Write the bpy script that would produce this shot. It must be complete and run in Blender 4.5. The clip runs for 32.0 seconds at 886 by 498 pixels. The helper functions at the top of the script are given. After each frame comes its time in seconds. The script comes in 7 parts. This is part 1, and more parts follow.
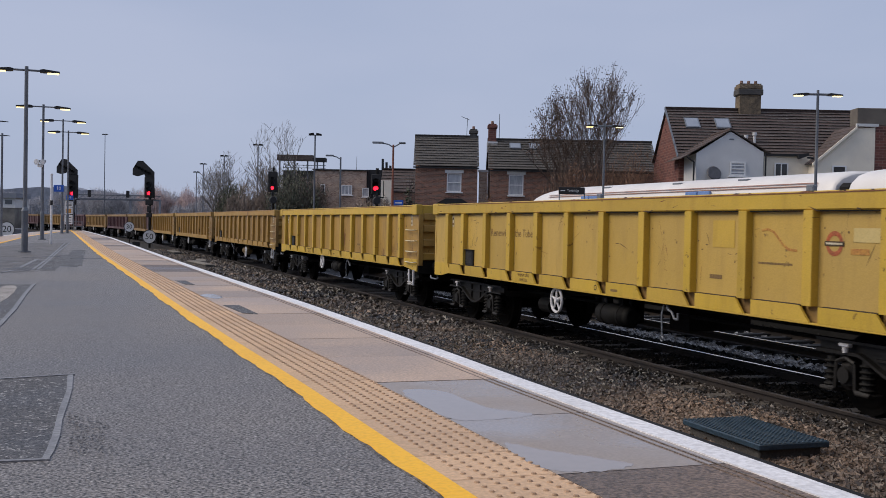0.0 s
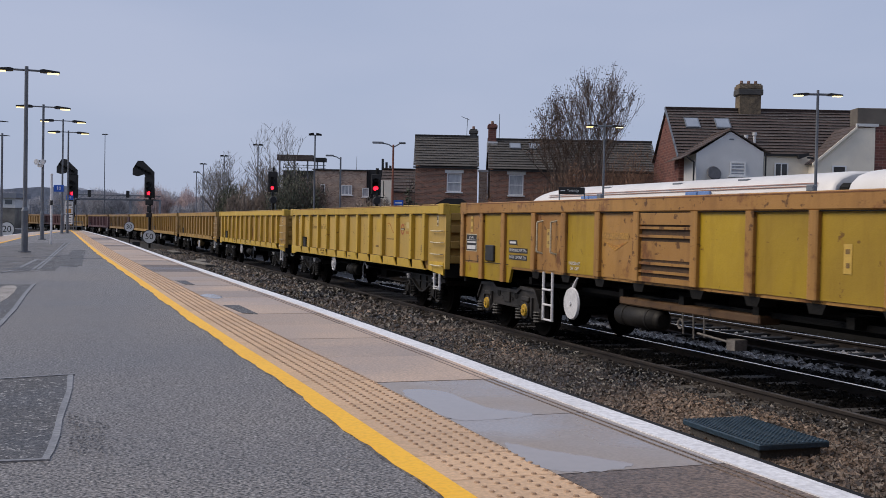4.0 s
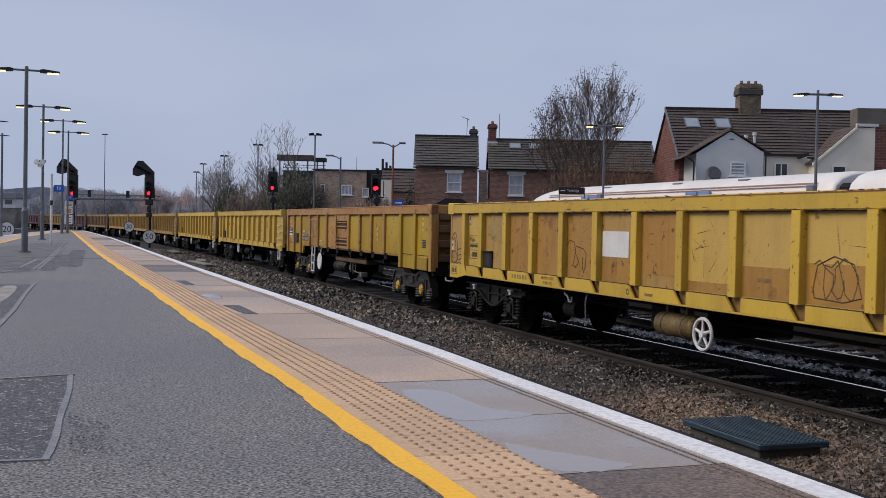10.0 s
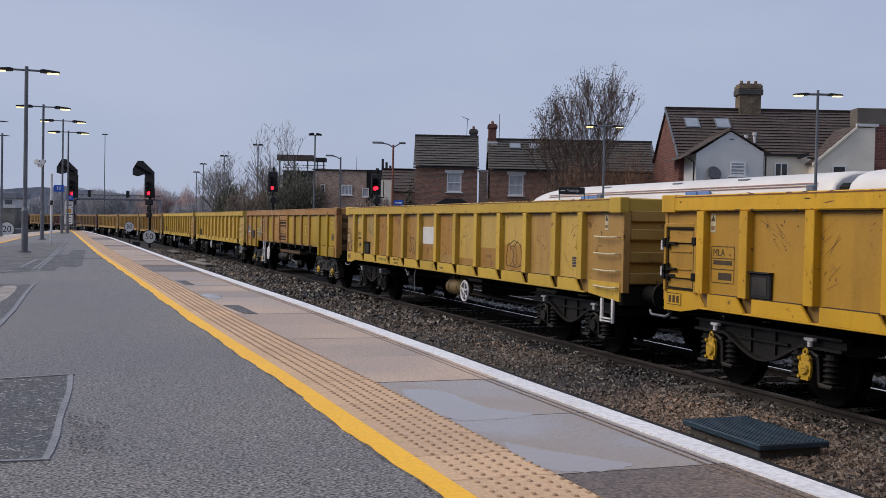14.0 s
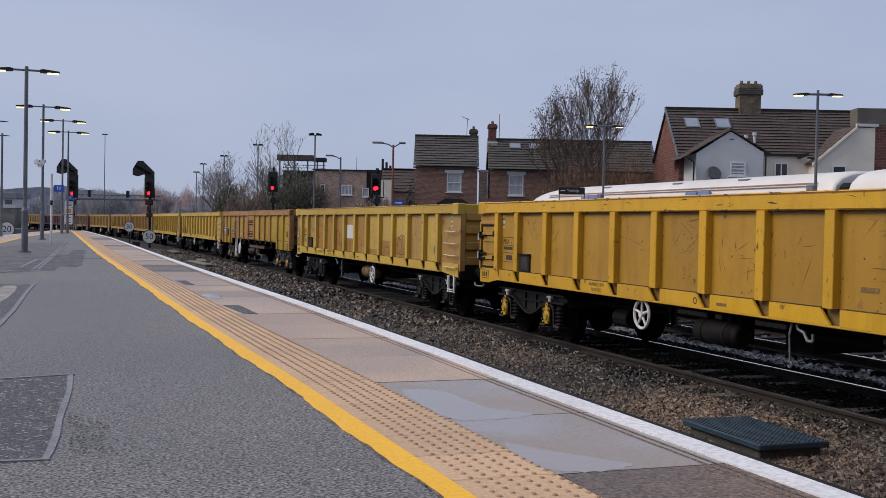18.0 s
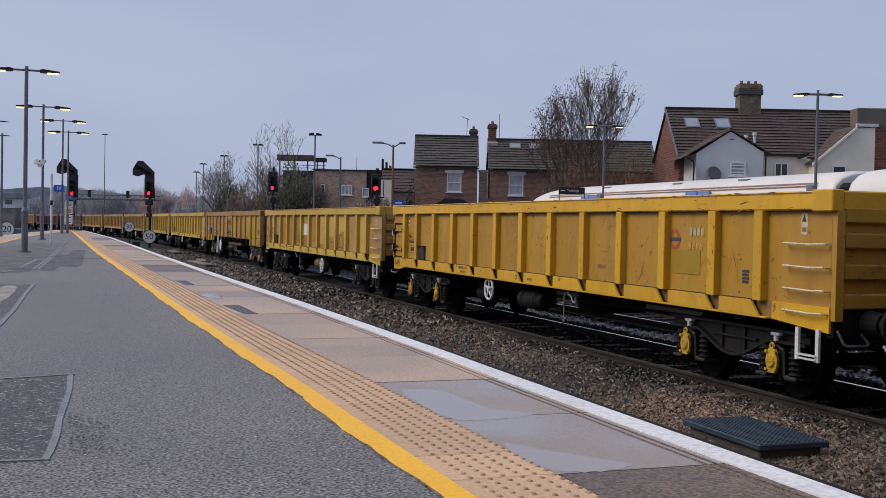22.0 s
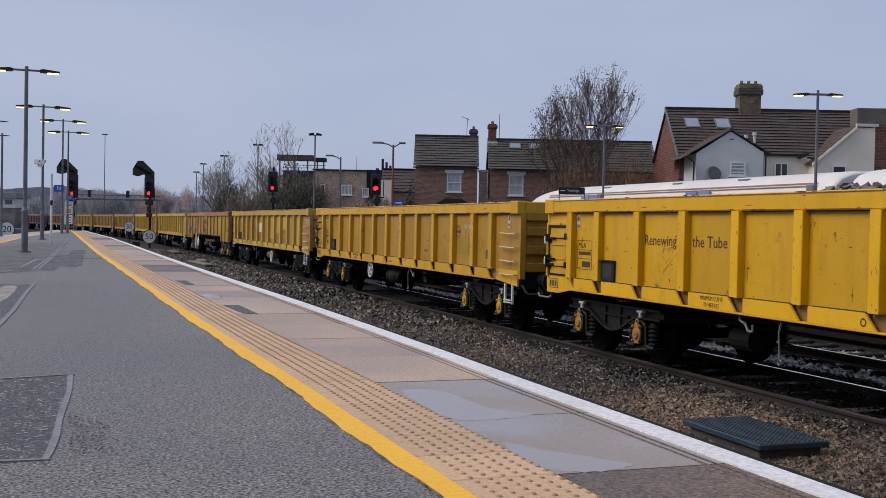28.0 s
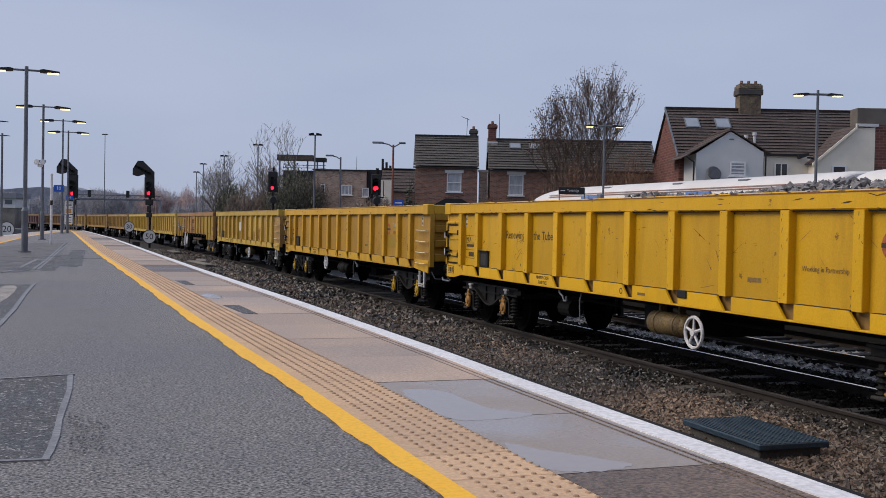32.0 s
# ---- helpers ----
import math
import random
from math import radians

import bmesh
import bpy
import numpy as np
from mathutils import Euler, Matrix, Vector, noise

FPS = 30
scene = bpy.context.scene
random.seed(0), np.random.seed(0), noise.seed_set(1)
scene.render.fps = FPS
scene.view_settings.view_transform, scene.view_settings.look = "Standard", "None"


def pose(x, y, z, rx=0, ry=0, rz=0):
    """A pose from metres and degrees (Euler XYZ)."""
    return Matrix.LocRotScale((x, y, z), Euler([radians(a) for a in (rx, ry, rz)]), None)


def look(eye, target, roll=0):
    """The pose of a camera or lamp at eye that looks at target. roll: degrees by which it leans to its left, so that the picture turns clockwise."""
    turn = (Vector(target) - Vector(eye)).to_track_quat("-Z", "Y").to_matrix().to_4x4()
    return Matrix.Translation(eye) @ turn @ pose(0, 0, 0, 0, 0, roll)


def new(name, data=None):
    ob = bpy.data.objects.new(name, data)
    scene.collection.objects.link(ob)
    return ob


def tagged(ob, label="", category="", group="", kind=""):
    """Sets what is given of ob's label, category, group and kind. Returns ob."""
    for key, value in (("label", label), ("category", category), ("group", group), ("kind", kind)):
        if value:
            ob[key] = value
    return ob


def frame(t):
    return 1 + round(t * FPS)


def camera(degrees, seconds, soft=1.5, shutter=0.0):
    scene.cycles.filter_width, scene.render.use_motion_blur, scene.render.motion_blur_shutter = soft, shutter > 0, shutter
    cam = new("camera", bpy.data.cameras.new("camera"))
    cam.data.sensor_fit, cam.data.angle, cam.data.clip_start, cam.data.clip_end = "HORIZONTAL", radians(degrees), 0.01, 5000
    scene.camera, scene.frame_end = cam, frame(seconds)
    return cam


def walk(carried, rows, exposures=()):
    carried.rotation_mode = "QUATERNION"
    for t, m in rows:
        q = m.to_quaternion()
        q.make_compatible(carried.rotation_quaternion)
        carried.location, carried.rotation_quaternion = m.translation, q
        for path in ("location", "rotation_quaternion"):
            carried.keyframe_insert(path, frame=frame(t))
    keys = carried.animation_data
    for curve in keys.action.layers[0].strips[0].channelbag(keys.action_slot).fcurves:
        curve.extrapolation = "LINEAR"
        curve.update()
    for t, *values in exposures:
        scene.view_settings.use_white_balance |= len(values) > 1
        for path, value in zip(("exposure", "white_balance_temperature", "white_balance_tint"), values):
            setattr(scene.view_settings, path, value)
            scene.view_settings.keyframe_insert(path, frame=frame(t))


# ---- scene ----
# Station platform with a long train of ballast wagons drawing away. X across the tracks, Y along them, Z up from the rail tops.
cam = camera(45.16, 32.0, soft=0.6, shutter=0.2)
EYE = (0.0, 0.0, 1.892)
SIGHT = pose(*EYE, 90 - 1.261, 0, -19.62) @ pose(0, 0, 0, 0, 0, 1.17)
walk(cam, [(0.0, SIGHT), (32.0, SIGHT)])

# ---- light: an overcast winter afternoon ----
world = bpy.data.worlds.new("overcast_sky")
scene.world = world
world.use_nodes = True
wn, wl = world.node_tree.nodes, world.node_tree.links
wn.clear()
w_out, w_bg = wn.new("ShaderNodeOutputWorld"), wn.new("ShaderNodeBackground")
w_sky, w_mix, w_noise, w_ramp, w_gain = (wn.new("ShaderNode" + k) for k in ("TexSky", "Mix", "TexNoise", "ValToRGB", "VectorMath"))
w_map, w_co = wn.new("ShaderNodeMapping"), wn.new("ShaderNodeTexCoord")
w_sky.sky_type, w_sky.sun_disc = "NISHITA", False
w_sky.sun_elevation, w_sky.sun_rotation = radians(43), radians(288)
w_gain.operation = "SCALE"
w_gain.inputs["Scale"].default_value = 0.09
wl.new(w_sky.outputs[0], w_gain.inputs[0])
w_map.inputs["Scale"].default_value = (1.0, 1.0, 3.2)
w_noise.inputs["Scale"].default_value, w_noise.inputs["Detail"].default_value = 1.5, 5
w_noise.inputs["Roughness"].default_value = 0.45
wl.new(w_co.outputs["Generated"], w_map.inputs[0])
wl.new(w_map.outputs[0], w_noise.inputs[0])
wl.new(w_noise.outputs[0], w_ramp.inputs[0])
w_ramp.color_ramp.elements[0].position, w_ramp.color_ramp.elements[1].position = 0.3, 0.7
w_ramp.color_ramp.elements[0].color = (0.310, 0.391, 0.577, 1)
w_ramp.color_ramp.elements[1].color = (0.456, 0.507, 0.674, 1)
w_mix.data_type = "RGBA"
w_mix.inputs[0].default_value = 0.9
wl.new(w_gain.outputs[0], w_mix.inputs[6])
wl.new(w_ramp.outputs[0], w_mix.inputs[7])
wl.new(w_mix.outputs[2], w_bg.inputs[0])
w_bg.inputs[1].default_value = 1.0
wl.new(w_bg.outputs[0], w_out.inputs[0])

sun_data = bpy.data.lights.new("sun", "SUN")
sun_data.energy, sun_data.angle, sun_data.color = 2.35, radians(42), (1.0, 0.87, 0.72)
sun = new("sun", sun_data)
sun.matrix_world = look((-43, 14, 42), (0, 0, 0))
scene.view_settings.exposure = 0.0


# ---- materials ----
def mat(name, a, b=None, scale=3.0, rough=0.7, bump=0.0, metal=0.0, fine=40.0, rough2=None, stretch=(1, 1, 1), grain=0.25, per_piece=0.0, islands=False, spot=None, spot_at=0.62, spot_scale=1.2, spec=0.5):
    """A surface of two tones: broad blotches and fine grain, with relief. spot: a third tone in patches. per_piece: how far pieces differ."""
    m = bpy.data.materials.new(name)
    m.use_nodes = True
    n, l = m.node_tree.nodes, m.node_tree.links
    p = n["Principled BSDF"]
    b = b or tuple(v * 0.75 for v in a)
    co, mp = n.new("ShaderNodeTexCoord"), n.new("ShaderNodeMapping")
    mp.inputs["Scale"].default_value = stretch
    l.new(co.outputs["Object"], mp.inputs[0])
    info = n.new("ShaderNodeObjectInfo")
    shift = n.new("ShaderNodeVectorMath")
    shift.operation = "SCALE"
    shift.inputs[0].default_value = (37.0, 19.0, 53.0)
    l.new(info.outputs["Random"], shift.inputs["Scale"])
    l.new(shift.outputs[0], mp.inputs["Location"])
    big, small = n.new("ShaderNodeTexNoise"), n.new("ShaderNodeTexNoise")
    for t, s, d in ((big, scale, 6), (small, fine, 3)):
        t.inputs["Scale"].default_value, t.inputs["Detail"].default_value = s, d
        l.new(mp.outputs[0], t.inputs[0])
    wide = n.new("ShaderNodeMapRange")
    wide.inputs[1].default_value, wide.inputs[2].default_value = 0.33, 0.67
    l.new(big.outputs[0], wide.inputs[0])
    mix = n.new("ShaderNodeMix")
    mix.data_type = "RGBA"
    mix.inputs[6].default_value, mix.inputs[7].default_value = (*a, 1), (*b, 1)
    l.new(wide.outputs[0], mix.inputs[0])
    last = mix.outputs[2]
    if spot:
        tex, rmp, mx = n.new("ShaderNodeTexNoise"), n.new("ShaderNodeMapRange"), n.new("ShaderNodeMix")
        tex.inputs["Scale"].default_value, tex.inputs["Detail"].default_value = spot_scale, 9
        tex.inputs["Roughness"].default_value = 0.65
        rmp.inputs[1].default_value, rmp.inputs[2].default_value = spot_at, spot_at + 0.07
        mx.data_type = "RGBA"
        l.new(mp.outputs[0], tex.inputs[0])
        l.new(tex.outputs[0], rmp.inputs[0])
        l.new(rmp.outputs[0], mx.inputs[0])
        l.new(last, mx.inputs[6])
        mx.inputs[7].default_value = (*spot, 1)
        last = mx.outputs[2]
    val = n.new("ShaderNodeHueSaturation")
    g = n.new("ShaderNodeMapRange")
    g.inputs[1].default_value, g.inputs[2].default_value, g.inputs[3].default_value, g.inputs[4].default_value = 0.34, 0.66, 1 - grain, 1 + grain
    l.new(small.outputs[0], g.inputs[0])
    if per_piece:
        q, mul = n.new("ShaderNodeMapRange"), n.new("ShaderNodeMath")
        q.inputs[3].default_value, q.inputs[4].default_value = 1 - per_piece, 1 + per_piece
        if islands:
            geo = n.new("ShaderNodeNewGeometry")
            l.new(geo.outputs["Random Per Island"], q.inputs[0])
        else:
            l.new(info.outputs["Random"], q.inputs[0])
        mul.operation = "MULTIPLY"
        l.new(q.outputs[0], mul.inputs[0])
        l.new(g.outputs[0], mul.inputs[1])
        l.new(mul.outputs[0], val.inputs["Value"])
    else:
        l.new(g.outputs[0], val.inputs["Value"])
    l.new(last, val.inputs["Color"])
    l.new(val.outputs[0], p.inputs["Base Color"])
    p.inputs["Metallic"].default_value = metal
    p.inputs["Specular IOR Level"].default_value = spec
    rr = n.new("ShaderNodeMapRange")
    rr.inputs[3].default_value, rr.inputs[4].default_value = rough, rough if rough2 is None else rough2
    l.new(wide.outputs[0], rr.inputs[0])
    l.new(rr.outputs[0], p.inputs["Roughness"])
    if bump:
        bp = n.new("ShaderNodeBump")
        bp.inputs["Strength"].default_value, bp.inputs["Distance"].default_value = min(1.0, bump), 0.01
        l.new(small.outputs[0], bp.inputs["Height"])
        l.new(bp.outputs[0], p.inputs["Normal"])
    return m


def glow(name, col, strength):
    m = bpy.data.materials.new(name)
    m.use_nodes = True
    p = m.node_tree.nodes["Principled BSDF"]
    p.inputs["Base Color"].default_value = (*col, 1)
    p.inputs["Emission Color"].default_value = (*col, 1)
    p.inputs["Emission Strength"].default_value = strength
    return m


def paint(name, base, worn, rust, amount=0.6, streak=0.3, chips=0.66):
    """Wagon paint: faded patches, soft run-down dirt, rust patches and dark chips and scrapes."""
    m = mat(name, base, worn, 0.45, 0.38, 0.10, 0.0, 60.0, 0.6, (1, 1, 1), 0.06, 0.09, spot=rust, spot_at=amount, spot_scale=1.3, spec=0.45)
    n, l = m.node_tree.nodes, m.node_tree.links
    p = n["Principled BSDF"]
    info = n.new("ShaderNodeObjectInfo")
    for stretch, scale, detail, lo, hi, most, dark in (((1.3, 2.4, 0.5), 1.6, 8, 0.50, 0.72, streak, 0.55), ((1.0, 1.0, 1.0), 5.5, 5, chips, chips + 0.03, 0.85, 0.45), ((1.0, 1.4, 6.0), 2.4, 6, chips + 0.03, chips + 0.05, 0.7, 0.5)):
        old = p.inputs["Base Color"].links[0].from_socket
        co, mp, tex, rng, mx, mv = (n.new("ShaderNode" + k) for k in ("TexCoord", "Mapping", "TexNoise", "MapRange", "Mix", "VectorMath"))
        mp.inputs["Scale"].default_value = stretch
        mv.operation = "SCALE"
        mv.inputs[0].default_value = (11.0, 71.0, 23.0)
        l.new(info.outputs["Random"], mv.inputs["Scale"])
        l.new(mv.outputs[0], mp.inputs["Location"])
        tex.inputs["Scale"].default_value, tex.inputs["Detail"].default_value = scale, detail
        tex.inputs["Roughness"].default_value = 0.62
        rng.inputs[1].default_value, rng.inputs[2].default_value, rng.inputs[4].default_value = lo, hi, most
        mx.data_type = "RGBA"
        l.new(co.outputs["Object"], mp.inputs[0])
        l.new(mp.outputs[0], tex.inputs[0])
        l.new(tex.outputs[0], rng.inputs[0])
        l.new(rng.outputs[0], mx.inputs[0])
        l.new(old, mx.inputs[6])
        mx.inputs[7].default_value = (rust[0] * dark, rust[1] * dark, rust[2] * dark, 1)
        l.new(mx.outputs[2], p.inputs["Base Color"])
    dent, push = n.new("ShaderNodeTexNoise"), n.new("ShaderNodeBump")
    dent.inputs["Scale"].default_value, dent.inputs["Detail"].default_value = 2.1, 3
    push.inputs["Strength"].default_value, push.inputs["Distance"].default_value = 0.5, 0.035
    l.new(n.new("ShaderNodeTexCoord").outputs["Object"], dent.inputs[0])
    l.new(dent.outputs[0], push.inputs["Height"])
    l.new(p.inputs["Normal"].links[0].from_socket, push.inputs["Normal"])
    l.new(push.outputs[0], p.inputs["Normal"])
    return m


def bricked(m, a, b, mortar, length=0.225, course=0.075):
    """Lays courses of brick over a wall material: two brick tones and their mortar, on any upright wall."""
    n, l = m.node_tree.nodes, m.node_tree.links
    p = n["Principled BSDF"]
    old = p.inputs["Base Color"].links[0].from_socket
    co, sp, add, cb, tex, mx = (n.new("ShaderNode" + k) for k in ("TexCoord", "SeparateXYZ", "Math", "CombineXYZ", "TexBrick", "Mix"))
    l.new(co.outputs["Object"], sp.inputs[0])
    l.new(sp.outputs[0], add.inputs[0])
    l.new(sp.outputs[1], add.inputs[1])
    l.new(add.outputs[0], cb.inputs[0])
    l.new(sp.outputs[2], cb.inputs[1])
    l.new(cb.outputs[0], tex.inputs[0])
    tex.inputs["Color1"].default_value, tex.inputs["Color2"].default_value, tex.inputs["Mortar"].default_value = (*a, 1), (*b, 1), (*mortar, 1)
    tex.inputs["Scale"].default_value, tex.inputs["Mortar Size"].default_value = 1.0, 0.012
    tex.inputs["Brick Width"].default_value, tex.inputs["Row Height"].default_value = length, course
    mx.data_type = "RGBA"
    mx.inputs[0].default_value = 0.72
    l.new(old, mx.inputs[6])
    l.new(tex.outputs[0], mx.inputs[7])
    l.new(mx.outputs[2], p.inputs["Base Color"])
    return m


ASPHALT = mat("platform_asphalt", (0.192, 0.180, 0.174), (0.128, 0.120, 0.117), 0.5, 0.6, 1.0, 0, 75, 0.42, grain=1.0, spot=(0.32, 0.305, 0.295), spot_at=0.575, spot_scale=46)
PATCH = mat("patched_asphalt", (0.080, 0.075, 0.073), (0.048, 0.045, 0.045), 1.2, 0.6, 1.0, 0, 70, 0.45, grain=1.0, spot=(0.34, 0.33, 0.32), spot_at=0.56, spot_scale=34)
WORN = mat("worn_brown_asphalt", (0.165, 0.150, 0.138), (0.085, 0.076, 0.070), 1.6, 0.6, 1.0, 0, 40, 0.45, grain=0.8, spot=(0.055, 0.050, 0.047), spot_at=0.53, spot_scale=1.7)
CHALKY = mat("pale_worn_asphalt", (0.36, 0.335, 0.315), (0.24, 0.222, 0.21), 2.5, 0.8, 0.8, 0, 60, grain=0.7)
SEAL = mat("bitumen_seal", (0.24, 0.245, 0.26), (0.17, 0.175, 0.19), 5, 0.55, 0.3)
TACTILE = mat("tactile_concrete", (0.635, 0.425, 0.258), (0.545, 0.366, 0.225), 0.8, 0.7, 0.3, 0, 60, 0.55, grain=0.14, per_piece=0.07)
SLAB = mat("wet_concrete_slab", (0.470, 0.352, 0.268), (0.325, 0.247, 0.195), 0.9, 0.6, 0.35, 0, 60, 0.38, grain=0.22, per_piece=0.22)
BLISTER = mat("shaded_blister_tops", (0.46, 0.305, 0.19), (0.37, 0.245, 0.155), 2, 0.7, 0.2, grain=0.2)
ROUGH_SLAB = mat("rough_aggregate", (0.175, 0.128, 0.100), (0.10, 0.074, 0.060), 1.0, 0.6, 0.9, 0, 60, 0.3, grain=0.6)
WHITE_LINE = mat("white_line_paint", (0.80, 0.80, 0.82), (0.70, 0.70, 0.72), 1.5, 0.5, 0.25, grain=0.15, spot=(0.42, 0.41, 0.41), spot_at=0.66, spot_scale=9)
YELLOW_LINE = mat("yellow_line_paint", (1.0, 0.545, 0.008), (0.94, 0.49, 0.008), 1.5, 0.5, 0.2, grain=0.08)
CONCRETE = mat("weathered_concrete", (0.24, 0.225, 0.20), (0.13, 0.12, 0.11), 1.0, 0.8, 0.4)
DARK_CONCRETE = mat("dirty_concrete", (0.09, 0.085, 0.08), (0.05, 0.047, 0.045), 1.5, 0.8, 0.4)
BALLAST = mat("ballast_stone", (0.160, 0.112, 0.080), (0.040, 0.030, 0.025), 0.35, 0.6, 0.3, 0, 40, 0.4, grain=0.5, per_piece=0.75, islands=True)
GREY_STONE = mat("pale_grey_ballast", (0.30, 0.285, 0.27), (0.10, 0.094, 0.09), 0.8, 0.55, 0.3, 0, 30, 0.4, grain=0.25, per_piece=0.9, islands=True)
SHADE_STONE = mat("wagon_shade_ballast", (0.012, 0.011, 0.010), (0.007, 0.0065, 0.006), 0.8, 0.9, 0.3, 0, 30, 0.9, grain=0.3, per_piece=0.7, islands=True, spec=0.15)
WET_SLAB = mat("soaked_concrete_slab", (0.33, 0.280, 0.245), (0.29, 0.258, 0.245), 1.1, 0.60, 0.08, 0, 60, 0.03, grain=0.12, per_piece=0.06)
BED = mat("ballast_bed", (0.026, 0.021, 0.018), (0.013, 0.011, 0.010), 0.9, 0.75, 1.0, 0, 22, grain=0.7)
DARK_STONE = mat("dark_ballast", (0.092, 0.074, 0.061), (0.012, 0.0105, 0.0098), 0.35, 0.5, 0.3, 0, 30, 0.3, grain=0.35, per_piece=0.95, islands=True)
PUDDLE = mat("standing_water_on_concrete", (0.31, 0.268, 0.242), (0.28, 0.248, 0.232), 1.0, 0.07, 0, 0, 20, grain=0.03, spec=0.6)
GROUND = mat("rough_ground", (0.085, 0.075, 0.060), (0.045, 0.050, 0.032), 0.12, 0.9, 0.6, 0, 3)
RAIL_SIDE = mat("rusty_rail", (0.030, 0.022, 0.018), (0.017, 0.013, 0.012), 2, 0.7, 0.2)
RAIL_TOP = mat("polished_rail_head", (0.90, 0.88, 0.87), (0.82, 0.80, 0.79), 2, 0.24, 0, 1.0, grain=0.05)
RAIL_DULL = mat("dark_reflection_rail_head", (0.12, 0.10, 0.092), (0.05, 0.042, 0.038), 2, 0.5, 0, 0.6, grain=0.2)
SLEEPER = mat("concrete_sleeper", (0.13, 0.115, 0.10), (0.07, 0.062, 0.056), 2, 0.8, 0.4)
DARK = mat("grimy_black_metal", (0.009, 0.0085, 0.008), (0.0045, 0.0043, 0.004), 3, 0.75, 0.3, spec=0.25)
BOGIE = mat("grimy_bogie_casting", (0.018, 0.016, 0.0145), (0.007, 0.0065, 0.006), 3, 0.6, 0.4, spec=0.35)
TYRE = mat("dark_wheel_steel", (0.008, 0.007, 0.0065), (0.004, 0.0038, 0.0036), 3, 0.9, 0.2, spec=0.1)
WHITE_METAL = mat("chalky_white_paint", (0.74, 0.74, 0.76), (0.60, 0.60, 0.62), 6, 0.5, 0.1, grain=0.10)
TAG_YELLOW = mat("yellow_axlebox_paint", (0.62, 0.38, 0.02), (0.42, 0.26, 0.03), 6, 0.5, 0.3)
GALV = mat("galvanised_steel", (0.20, 0.22, 0.25), (0.13, 0.145, 0.17), 2, 0.5, 0.1, 0.2)
GREY_POLE = mat("grey_painted_pole", (0.15, 0.165, 0.19), (0.10, 0.11, 0.13), 2, 0.5, 0.1)
BLACK = mat("matt_black_paint", (0.012, 0.012, 0.014), (0.008, 0.008, 0.009), 3, 0.6)
SIGN_BLUE = mat("blue_sign_enamel", (0.015, 0.10, 0.50), (0.012, 0.08, 0.42), 3, 0.4, grain=0.05)
SIGN_WHITE = mat("white_sign_enamel", (0.72, 0.72, 0.72), (0.62, 0.62, 0.62), 3, 0.4, grain=0.05)
SIGN_ORANGE = mat("orange_sign_enamel", (0.62, 0.30, 0.05), (0.5, 0.24, 0.05), 3, 0.5)
LAMP_GLOW = glow("lit_lamp_lens", (1.0, 0.78, 0.34), 2.2)
RED_GLOW = glow("red_signal_lens", (1.0, 0.012, 0.03), 4.5)
BRICK = mat("dark_red_brick", (0.27, 0.125, 0.082), (0.12, 0.060, 0.043), 2.2, 0.85, 0.5, 0, 14, grain=0.45, spot=(0.05, 0.03, 0.026), spot_at=0.6, spot_scale=3)
BRICK_RED = mat("red_brick", (0.145, 0.048, 0.040), (0.10, 0.036, 0.032), 1.5, 0.85, 0.5, 0, 14, grain=0.35)
STOCK_BRICK = mat("mixed_stock_brick", (0.54, 0.405, 0.315), (0.31, 0.215, 0.17), 4.0, 0.85, 0.5, 0, 14, grain=0.5, stretch=(1, 1, 3))
bricked(BRICK, (0.40, 0.175, 0.11), (0.10, 0.052, 0.040), (0.36, 0.29, 0.24), 0.24, 0.085)
bricked(BRICK_RED, (0.215, 0.078, 0.060), (0.085, 0.036, 0.032), (0.27, 0.17, 0.14), 0.44, 0.16)
bricked(STOCK_BRICK, (0.56, 0.41, 0.31), (0.20, 0.115, 0.085), (0.48, 0.42, 0.36), 0.24, 0.10)
ROOF = mat("brown_roof_tile", (0.098, 0.088, 0.079), (0.056, 0.050, 0.046), 1.2, 0.75, 0.4, 0, 12, grain=0.35, per_piece=0.14, spot=(0.12, 0.112, 0.098), spot_at=0.59, spot_scale=1.6, stretch=(0.7, 1.6, 5.0))
ROOF_EDGE = mat("pale_tile_edge", (0.36, 0.33, 0.29), (0.19, 0.172, 0.152), 1.6, 0.8, 0.3, 0, 8, grain=0.35, per_piece=0.15)
ROOF_WARM = mat("red_brown_roof_tile", (0.092, 0.062, 0.053), (0.052, 0.038, 0.035), 1.2, 0.75, 0.4, 0, 12, grain=0.35, per_piece=0.14, spot=(0.12, 0.112, 0.098), spot_at=0.59, spot_scale=1.6, stretch=(0.7, 1.6, 5.0))
RENDER = mat("pale_wall_render", (0.66, 0.66, 0.66), (0.57, 0.57, 0.575), 0.8, 0.85, 0.2, grain=0.06)
RENDER_CREAM = mat("cream_wall_render", (0.88, 0.80, 0.665), (0.78, 0.71, 0.60), 0.8, 0.85, 0.2, grain=0.06)
FRAME_WHITE = mat("white_window_frame", (0.82, 0.82, 0.82), (0.74, 0.74, 0.74), 3, 0.5, grain=0.05)
GLASS = mat("dark_window_glass", (0.05, 0.06, 0.07), (0.03, 0.035, 0.04), 1.0, 0.06, grain=0.05, spec=0.8)
SKYLIGHT = mat("skylight_glass", (0.30, 0.33, 0.38), (0.25, 0.28, 0.33), 1.0, 0.05, grain=0.05, spec=1.0)
CURTAINED = mat("net_curtain_behind_glass", (0.50, 0.52, 0.55), (0.34, 0.36, 0.40), 2.5, 0.12, grain=0.15, spec=0.8, stretch=(3, 1, 0.6))
